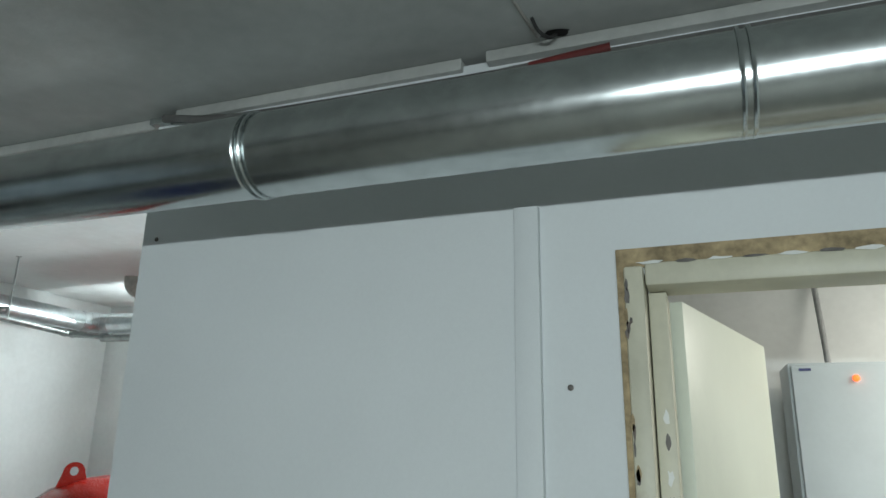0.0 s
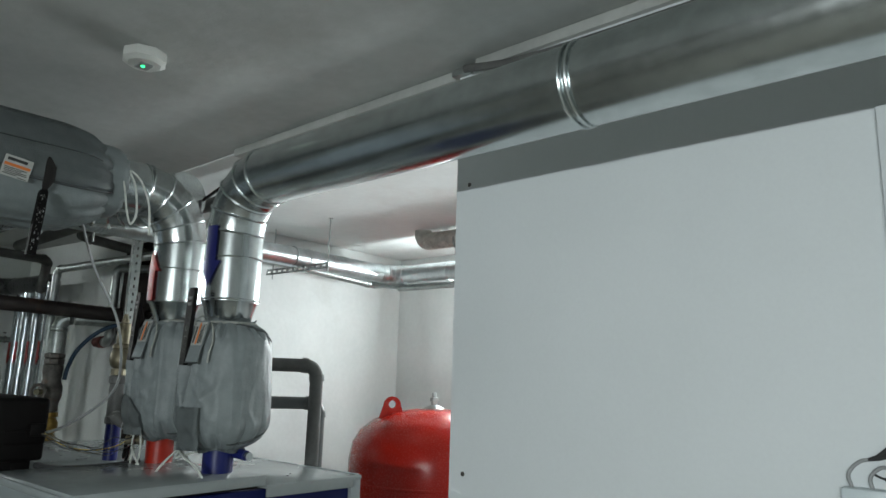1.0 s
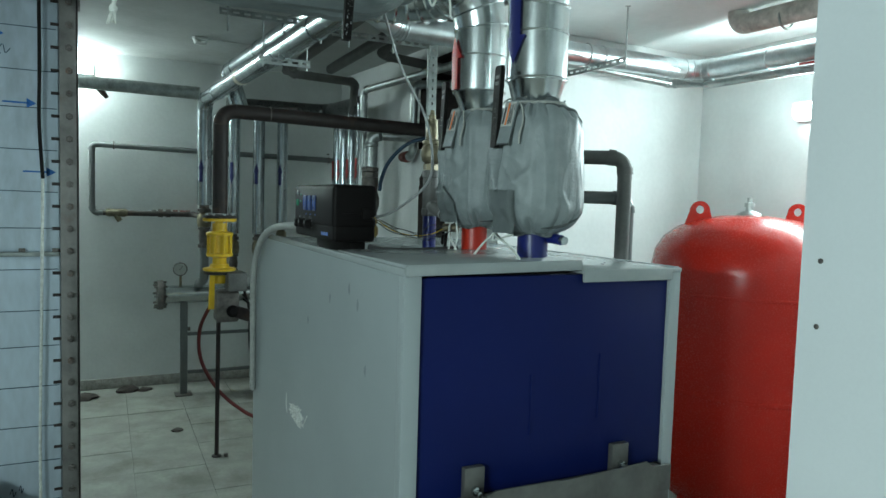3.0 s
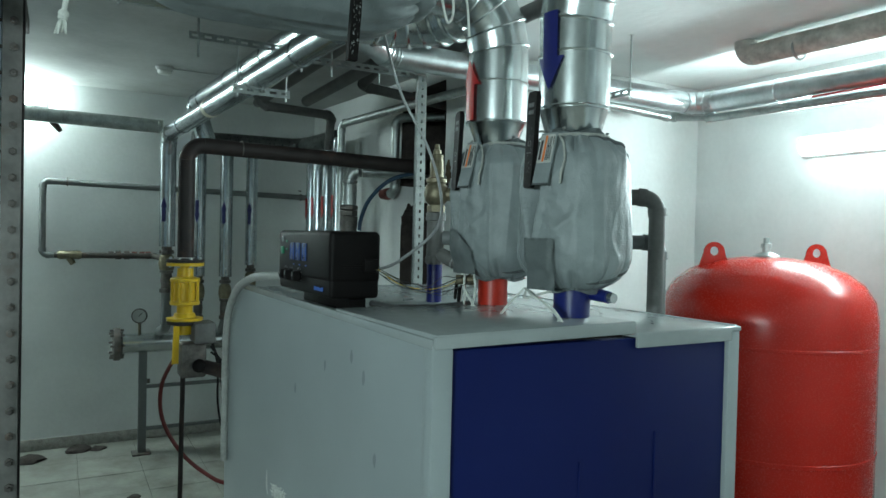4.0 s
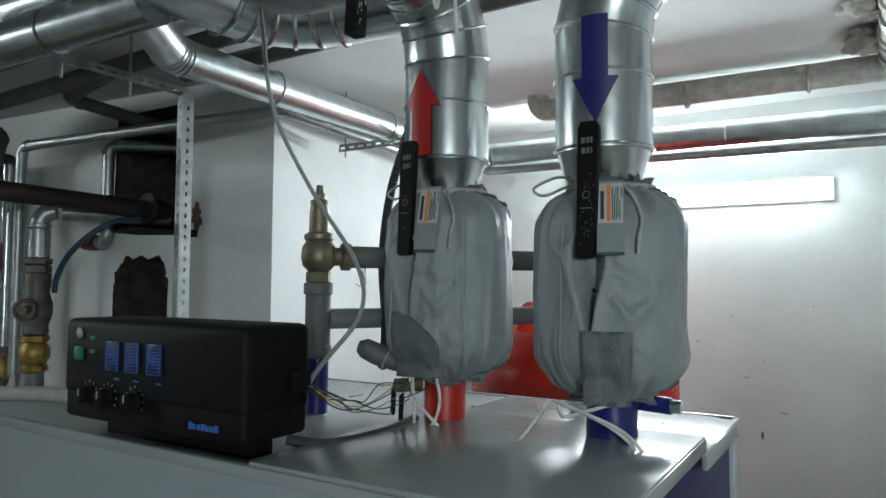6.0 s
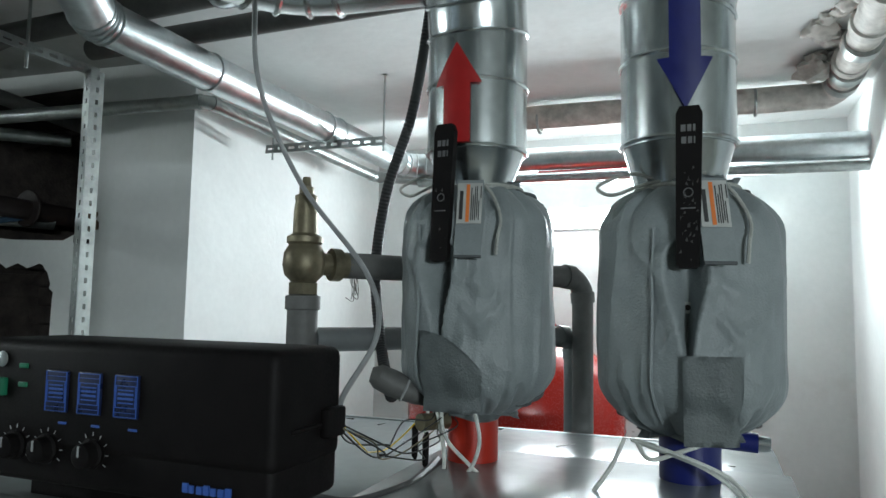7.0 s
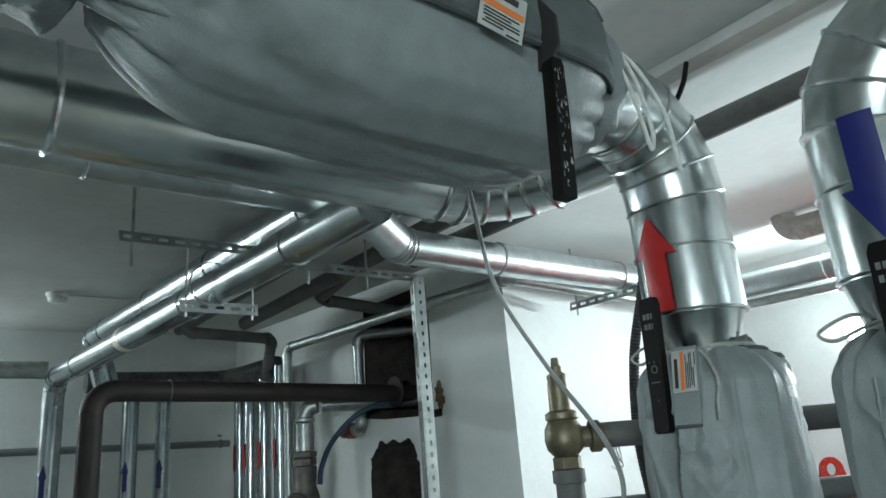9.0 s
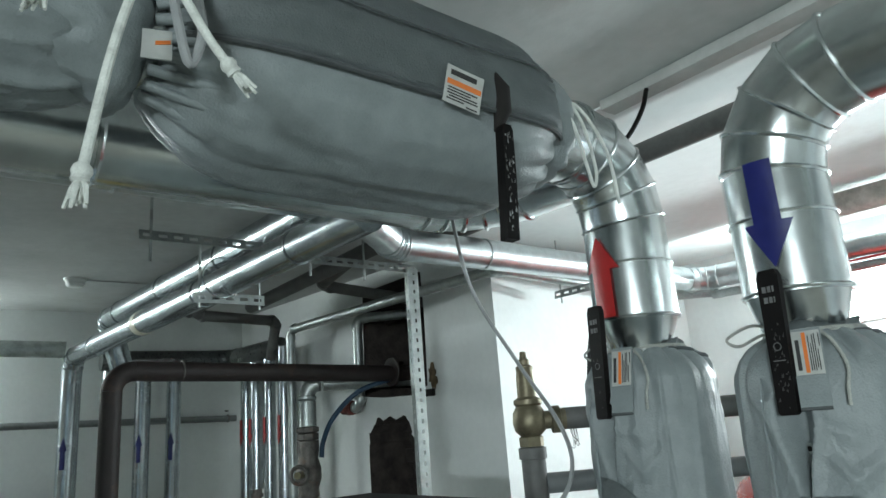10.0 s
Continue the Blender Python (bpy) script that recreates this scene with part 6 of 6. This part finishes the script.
for (x, y, r, zj, zt, upw) in ((-6.44, 1.135, 0.054, 1.56, 2.29, True), (-6.72, 1.40, 0.046, 1.33, 2.40, False), (-6.66, 1.585, 0.048, 1.33, 2.32, True), (-6.665, 1.777, 0.045, 1.42, 2.32, True)):
    ob = riser(x, y, r, zj, upw, 1.885, zt, ARROW_BLUE, "galvanised jacketed riser with dark blue arrow sticker", "blue arrow risers")
    part("branch", sweep(smooth_line([(x, y, zj - 0.32), (x, y, 1.0), (HX_ + 0.05, y, HZ + 0.09), (HX_, y, HZ + 0.02)]), r * 0.62, 14), PVC, ob)
for (x, y, r, zj) in ((-6.50, 2.20, 0.038, 1.30), (-6.33, 2.20, 0.046, 1.52), (-6.13, 2.20, 0.037, 1.46), (-5.92, 2.20, 0.037, 1.42)):
    ob = riser(x, y, r, zj, False, 1.93, 2.36, ARROW_RED, "galvanised jacketed riser with red arrow sticker", "red arrow risers")
    part("tail", rod((x, y, 0.25), (x, y, zj - 0.32), r * 0.6, 14), PVC, ob)
    part("foot", rod((x, y, 0.0), (x, y, 0.25), r * 0.7, 10), IRON, ob)
pipe_run("collector_pipe", [(-6.66, 1.33, 2.36), (-6.66, 2.16, 2.37), (-5.95, 2.20, 2.36)], 0.062, DARK_DUCT, "dark steel collector pipe above the risers", bend=0.10, gores=2)
pipe_run("loop_pipe", [(-5.75, 1.56, 2.60), (-5.75, 1.62, 2.50), (-5.84, 2.12, 2.50), (-6.02, 2.16, 2.30)], 0.030, DARK_PIPE, "dark bent pipe under the ceiling", bend=0.045, collars=True)

# valve column beside the chimney
vc = thing("valve_column", (-5.42, 2.10, 1.3), "column of cast iron and brass valves beside the chimney", "valve")
cx, cy = -5.425, 2.10
part("elbow", sweep(corner_arc((cx, cy, 1.8), (cx, cy, 2.085), (-5.15, 2.45, 2.085), 0.07, 8), 0.043, 18), GALV_DULL, vc)
part("branch", rod((-5.37, 2.172, 2.085), (-5.15, 2.60, 2.085), 0.043, 18), GALV_DULL, vc)
part("upper_pipe", lathe([(0.040, 1.86), (0.048, 1.865), (0.048, 1.995), (0.042, 2.0), (0.052, 2.005), (0.052, 2.02), (0.043, 2.025)], 20, (cx, cy, 0)), GALV_DULL, vc)
part("union_nut", lathe([(0.045, 1.79), (0.06, 1.795), (0.06, 1.825), (0.05, 1.83), (0.062, 1.835), (0.062, 1.858), (0.045, 1.862)], 8, (cx, cy, 0)), IRON, vc)
gb = part("globe_valve", lathe([(0.042, 1.50), (0.055, 1.51), (0.052, 1.55), (0.068, 1.60), (0.068, 1.65), (0.052, 1.70), (0.058, 1.74), (0.058, 1.79)], 18, (cx, cy, 0)), IRON, vc)
part("handwheel", torus((cx + 0.09, cy - 0.10, 1.625), (0.67, -0.74, 0), 0.042, 0.010, 24, 8), IRON, gb)
part("hub", rod((cx + 0.03, cy - 0.035, 1.625), (cx + 0.105, cy - 0.115, 1.625), 0.018, 12), BRASS, gb)
part("brass_body", lathe([(0.044, 1.33), (0.058, 1.34), (0.058, 1.36), (0.048, 1.37), (0.066, 1.40), (0.066, 1.44), (0.048, 1.47), (0.06, 1.475), (0.06, 1.50)], 10, (cx, cy, 0)), BRASS_BRIGHT, vc)
part("lower_pipe", rod((cx, cy, 0.0), (cx, cy, 1.33), 0.042, 18), PVC, vc)
bh = thing("blue_hose", (-5.3, 2.2, 1.9), "short dark blue hose behind the valve column", "hose")
part("hose", sweep(smooth_line([(-5.15, 2.46, 2.08), (-5.19, 2.28, 2.02), (-5.30, 2.19, 1.90), (-5.385, 2.17, 1.78), (-5.39, 2.16, 1.70)]), 0.013, 10), PEN_DARK, bh)
pipe_run("bypass_pipe", [(-5.10, 2.62, 2.44), (-5.34, 2.38, 2.44), (-5.34, 2.38, 1.95), (-5.50, 2.38, 1.95)], 0.028, GALV_DULL, "short weathered bypass pipe in front of the flue", bend=0.045, collars=True)
ut = thing("union_fitting", (-5.50, 2.38, 1.95), "rusty red pipe union on the bypass", "fitting")
part("union", sweep([(-5.39, 2.38, 1.95), (-5.42, 2.38, 1.95), (-5.425, 2.38, 1.95), (-5.47, 2.38, 1.95), (-5.475, 2.38, 1.95), (-5.52, 2.38, 1.95)], [0.03, 0.03, 0.04, 0.04, 0.034, 0.034], 12), OLD_RED, ut)
pipe_run("brace_bar", [(-5.30, 2.55, 2.42), (-4.80, 2.75, 2.56)], 0.02, RUSTY_BLACK, "dark diagonal bar inside the flue opening", category="bar")
pipe_run("flue_duct", [(-4.60, 1.96, 2.600), (-5.16, 2.06, 2.575), (-4.98, 2.75, 2.47)], 0.030, DARK_PIPE, "dark bent pipe entering the flue opening", bend=0.05, collars=True)
# soot mark beside the gas main
so = thing("soot_mark", (-4.68, WY - 0.003, 2.03), "brown soot stain on the chimney wall", "stain")
bm = bmesh.new()
bmesh.ops.create_circle(bm, cap_ends=True, radius=1, segments=26)
for v in bm.verts:
    k = 0.75 + 0.5 * noise.noise(v.co * 2.4 + Vector((3, 1, 2)))
    v.co = Vector((-4.745 + v.co.x * 0.050 * k, WY - 0.003, 2.052 + v.co.y * 0.080 * k))
part("stain", bm, BURN, so)
so = thing("brick_sill", (-4.78, WY - 0.01, 1.985), "sooty broken brick at the foot of the flue opening", "brick")
part("brick", box(-4.83, -4.74, WY - 0.016, WY + 0.1, 1.960, 1.995, 0.006), SOOT_AND_SHADE, so)
# boarded-up inside of the arch
ab = thing("arch_infill", (-5.26, 2.72, 1.2), "dark brick rubble inside the broken arch", "brickwork")
rr_ = random.Random(8)
for i in range(9):
    for j in range(2):
        x0 = -5.44 + 0.235 * j + (0.11 if i % 2 else 0)
        part("brick", box(x0, x0 + 0.225, 2.70 + rr_.uniform(-0.015, 0.015), 2.90, 1.12 + 0.085 * i, 1.195 + 0.085 * i, 0.005), BRICK, ab)

# dents and a dark chip in the plaster of the far wall
pd = thing("plaster_dents", (-2.57, NORTH, 1.04), "small dents and a dark chip in the white plaster", "damage")
rw = random.Random(12)
for x, z, w, h in ((-2.568, 1.045, 0.006, 0.022), (-2.853, 1.475, 0.012, 0.004), (-2.695, 1.603, 0.012, 0.004), (-2.343, 1.66, 0.006, 0.004), (-2.632, 1.312, 0.016, 0.004), (-2.838, 1.146, 0.008, 0.005), (-2.473, 1.157, 0.02, 0.005), (-2.557, 1.395, 0.005, 0.005)):
    pts_ = [(x + w * math.cos(2 * math.pi * q / 9) * rw.uniform(0.6, 1.2), z + h * math.sin(2 * math.pi * q / 9) * rw.uniform(0.6, 1.2)) for q in range(9)]
    part("chip", prism(pts_, (0, NORTH - 0.0002, 0), (1, 0, 0), (0, 0, 1), 0.0012), IRON if h > 0.02 else TRUNKING, pd, "", 0)

# thin pipes on the west wall
pipe_run("water_pipe", [(WEST + 0.05, 2.38, 1.99), (WEST + 0.05, 0.36, 2.02), (WEST + 0.05, 0.36, 1.47), (WEST + 0.06, 0.44, 1.47)], 0.023, PVC, "grey thin water pipe looping on the wall", bend=0.04, collars=True)
wp = pipe_run("water_pipe", [(WEST + 0.06, 0.44, 1.47), (WEST + 0.13, 1.12, 1.470), (-6.47, 1.135, 1.465)], 0.022, IRON_PIPE, "rusty iron water pipe with brass strainer and unions", bend=0.04, collars=True)
for y in (0.52, 2.32):
    part("pipe_clip", torus((WEST + 0.05, y, 2.017 if y < 1 else 1.991), (0, 1, 0), 0.024, 0.007, 16, 6), IRON, wp)
    part("clip_stem", rod((WEST, y, 2.05), (WEST + 0.05, y, 2.045), 0.006, 8), IRON, wp)
part("strainer", sweep([(WEST + 0.07, 0.46, 1.472), (WEST + 0.07, 0.48, 1.472), (WEST + 0.075, 0.53, 1.472), (WEST + 0.08, 0.60, 1.473), (WEST + 0.08, 0.62, 1.473)], [0.026, 0.034, 0.030, 0.034, 0.026], 10), BRASS, wp)
part("strainer_leg", rod((WEST + 0.075, 0.53, 1.46), (WEST + 0.085, 0.565, 1.405), 0.022, 10), BRASS, wp)
for y in (0.82, 0.87, 0.93, 0.985, 1.04, 1.085):
    part("fitting", rod((WEST + 0.09, y - 0.02, 1.474), (WEST + 0.093, y + 0.02, 1.4745), 0.028 + 0.006 * ((int(y * 100)) % 2), 8), IRON if y < 0.96 else OLD_RED, wp)
pipe_run("main_pipe", [(-6.75, -0.4, 2.455), (-6.45, 1.10, 2.40)], 0.047, GALV_DULL, "dull jacketed main pipe along the wall", rings=0.6)
kv = thing("drain_lever", (-6.62, 0.45, 2.38), "dark drain cock hanging from the main pipe", "valve")
part("lever", sweep([(-6.63, 0.40, 2.43), (-6.62, 0.44, 2.37), (-6.61, 0.47, 2.33)], [0.03, 0.022, 0.014], 10), RUSTY_BLACK, kv)

# ---- sectional heat exchanger with bolted flange ----
PX, PY1 = -3.95, 0.30
hx = thing("water_tank", (PX - 0.4, -0.4, 0), "tall streaked sheet steel tank with bolted corner flange", "tank")
part("panel", box(PX - 0.012, PX, -1.2, PY1 - 0.005, 1.40, 2.42, 0.004), SCALE_STEEL, hx, "blue-grey steel panel with marker lines")
part("panel", box(PX - 0.012, PX, -1.2, PY1 - 0.005, 0.16, 1.385, 0.004), SCALE_STEEL, hx, "blue-grey steel panel with marker lines")
part("cross_rib", box(PX - 0.012, PX + 0.022, -1.2, PY1 - 0.006, 1.384, 1.400, 0.002), GALV_DULL, hx)
part("side", box(PX - 0.50, PX - 0.013, PY1 - 0.012, PY1, 0.16, 2.42, 0.002), SCALE_STEEL, hx)
part("body", box(PX - 0.50, PX - 0.014, -1.2, PY1 - 0.014, 0.16, 2.42), SCALE_STEEL, hx)
fl_ = part("corner_flange", box(PX - 0.006, PX + 0.016, PY1 - 0.002, PY1 + 0.055, 0.12, 2.44, 0.003), FLANGE, hx, "rusty bolted corner flange")
part("corner_flange", box(PX - 0.075, PX - 0.03, PY1 + 0.001, PY1 + 0.06, 0.12, 2.44, 0.003), RUSTY_BLACK, hx)
part("top_frame", box(PX - 0.52, PX + 0.012, -1.2, PY1 + 0.056, 2.44, 2.50, 0.004), IRON, hx, "rusty top frame")
for k in range(26):
    z = 0.20 + 0.086 * k
    part("bolt", lathe([(0.013, 0), (0.014, 0.002), (0.014, 0.010), (0.007, 0.012), (0.007, 0.024)], 6, (PX + 0.016, PY1 + 0.032, z), (1, 0, 0)), IRON, fl_)
    part("stud", rod((PX + 0.004, PY1 - 0.03, z), (PX + 0.004, PY1 - 0.002, z), 0.006, 6), RUSTY_BLACK, fl_)
for k in range(4):
    part("rib_bolt", lathe([(0.012, 0), (0.012, 0.014)], 6, (PX + 0.008, -0.05 + 0.11 * k, 1.40), (0, 0, 1)), IRON, hx)
mk = thing("marker_lines", (PX, 0.1, 1.6), "blue marker lines and arrows drawn on the tank", "marking")
for k in range(13):
    z = 0.42 + 0.152 * k
    part("line", rod((PX + 0.0005, -0.9, z + 0.01 * math.sin(k)), (PX + 0.0005, PY1 - 0.01, z + 0.008 * math.sin(k * 2.1)), 0.0018, 5), PEN_DARK, mk)
for y, z in ((0.222, 1.962), (0.285, 1.706), (0.02, 1.48), (0.12, 2.21)):
    part("arrow_shaft", box(PX, PX + 0.0016, y - 0.11, y - 0.02, z - 0.003, z + 0.003), PEN, mk)
    part("arrow_head", prism([(-0.032, -0.018), (0, 0), (-0.032, 0.018)], (PX, y, z), (0, 1, 0), (0, 0, 1), 0.0016), PEN, mk)
for k, (y, z, w) in enumerate(((0.06, 2.13, 0.05), (0.10, 2.15, 0.04), (0.12, 0.46, 0.02), (0.15, 0.47, 0.015), (0.02, 1.85, 0.008))):
    part("scribble", sweep(smooth_line([(PX + 0.001, y, z), (PX + 0.001, y + w * 0.4, z + 0.02), (PX + 0.001, y + w * 0.6, z - 0.01), (PX + 0.001, y + w, z + 0.008)]), 0.0016, 5), PEN_DARK, mk)
tp = pipe_run("tank_pipe", [(PX + 0.05, -0.03, 0.50), (PX + 0.05, -0.03, 2.52)], 0.032, GALV, "bright galvanised pipe in front of the tank", rings=0.95)
part("clamp", rod((PX + 0.05, -0.03, 1.385), (PX + 0.05, -0.03, 1.415), 0.038, 20), GALV, tp)
dc = thing("dip_cable", (PX + 0.03, 0.25, 2.4), "thin cable hanging in front of the tank, black then white", "cable")
part("black_lead", sweep(smooth_line([(PX + 0.03, 0.235, 2.43), (PX + 0.03, 0.235, 2.1), (PX + 0.028, 0.232, 1.9), (PX + 0.028, 0.242, 1.68)]), 0.0065, 8), BLACK_PLASTIC, dc)
part("white_lead", sweep(smooth_line([(PX + 0.028, 0.242, 1.70), (PX + 0.03, 0.236, 1.3), (PX + 0.03, 0.225, 0.7), (PX + 0.04, 0.22, 0.3), (PX + 0.06, 0.17, 0.02)]), 0.0055, 8), ROPE, dc)
bd = thing("plastic_bag", (PX + 0.13, 0.12, 0.2), "crumpled dark plastic bag on the floor by the tank", "bag")
bm = bmesh.new()
bmesh.ops.create_icosphere(bm, subdivisions=4, radius=1)
for v in bm.verts:
    k = 1 + 0.28 * noise.noise(v.co * 2.1) + 0.14 * noise.noise(v.co * 5.5)
    v.co = Vector((PX + 0.14 + v.co.x * 0.11 * k, 0.06 + v.co.y * 0.17 * k, max(0.001, 0.24 + v.co.z * 0.28 * k)))
part("bag", bm, BLACK_PLASTIC, bd)
part("plinth", box(PX - 0.56, PX + 0.06, -1.2, PY1 + 0.06, 0, 0.12, 0.01), MORTAR, hx, "rough concrete plinth")

# mortar rubble on the floor by the west wall
for x, y, s in ((-7.08, 0.62, 0.09), (-7.05, 0.75, 0.06), (-6.95, 0.30, 0.10), (-5.9, 0.9, 0.04)):
    bm = bmesh.new()
    bmesh.ops.create_icosphere(bm, subdivisions=2, radius=1)
    for v in bm.verts:
        k = 1 + 0.5 * noise.noise(v.co * 1.7 + Vector((x, y, 0)) * 9)
        v.co = Vector((x + v.co.x * s * k, y + v.co.y * s * k, max(0, v.co.z * s * 0.35 * k)))
    single("rubble", bm, BRICK, "small heap of broken brick and mortar on the floor", "rubble", "mortar rubble")
setting("baseboard", box(WEST, WEST + 0.015, 0.2, WY, 0, 0.085, 0.003), MORTAR, "rough cement skirting", "skirting")

# scuff on the boiler side
sf = thing("chalk_scuff", (-3.2, BY0 - 0.001, 1.0), "white scraped scuff on the boiler side panel", "scuff")
rs = random.Random(21)
SCX, SCZ = -3.335, 0.845
for k in range(150):
    a, q = rs.uniform(0, 6.28), rs.random() ** 0.7
    x, z = SCX + 0.085 * math.cos(a) * q, SCZ + 0.030 * math.sin(a) * q
    dx, dz = rs.uniform(0.02, 0.07), rs.uniform(0.0, 0.022)
    part("scratch", sweep([(x - dx / 2, BY0 - 0.0004, z), (x, BY0 - 0.0006, z + dz * 0.4), (x + dx / 2, BY0 - 0.0004, z + dz)], [0.0010, 0.0034, 0.0010], 5), ROPE, sf)
part("scratch", sweep(smooth_line([(SCX + 0.02, BY0 - 0.0004, SCZ - 0.03), (SCX + 0.09, BY0 - 0.0006, SCZ - 0.008), (SCX + 0.145, BY0 - 0.0004, SCZ + 0.042)]), 0.0022, 5), ROPE, sf)
part("scratch", sweep([(SCX - 0.155, BY0 - 0.0004, SCZ + 0.045), (SCX - 0.15, BY0 - 0.0004, SCZ), (SCX - 0.14, BY0 - 0.0004, SCZ - 0.03)], [0.001, 0.0045, 0.001], 5), LABEL, sf)

SMUDGE = material("grey_smudge", (0.22, 0.25, 0.255), 0.5, vary=0.1)
for x, z, h in ((-2.766, 1.383, 0.03), (-2.692, 1.348, 0.035), (-2.95, 1.33, 0.03), (-2.62, 1.18, 0.03), (-3.2, 1.22, 0.03)):
    pts_ = [(x + 0.008 * math.cos(2 * math.pi * q / 9) * rs.uniform(0.6, 1.2), z + h * 0.5 * math.sin(2 * math.pi * q / 9) * rs.uniform(0.7, 1.2)) for q in range(9)]
    part("smudge", prism(pts_, (0, BY0 - 0.0001, 0), (1, 0, 0), (0, 0, 1), 0.0004), SMUDGE, sf, "", 0)

# ---- floor tiles ----
tile_mesh = None
T = 0.40
tm = bmesh.new()
box(-T / 2 + 0.0012, T / 2 - 0.0012, -T / 2 + 0.0012, T / 2 - 0.0012, -0.02, 0, 0.0012, tm, 1)
tile_mesh = bpy.data.meshes.new("tile")
tm.to_mesh(tile_mesh)
tm.free()
tile_mesh.materials.append(TILE)
rt = random.Random(4)
rest = bmesh.new()
for i in range(24):
    for j in range(15):
        x, y = WEST + T * (i + 0.5), -2.2 + T * (j + 0.5)
        if x < -1.6 and y > -0.3:
            ob = new("tile", tile_mesh)
            ob.location = (x, y, rt.uniform(-0.003, 0))
            ob.rotation_euler = (rt.uniform(-0.002, 0.002), rt.uniform(-0.002, 0.002), 0)
            ob.parent = floor
        else:
            box(x - T / 2 + 0.003, x + T / 2 - 0.003, y - T / 2 + 0.003, y + T / 2 - 0.003, -0.02, -0.001, 0, rest)
tagged(part("tiles", rest, TILE, floor, "", 0), kind="stuff")
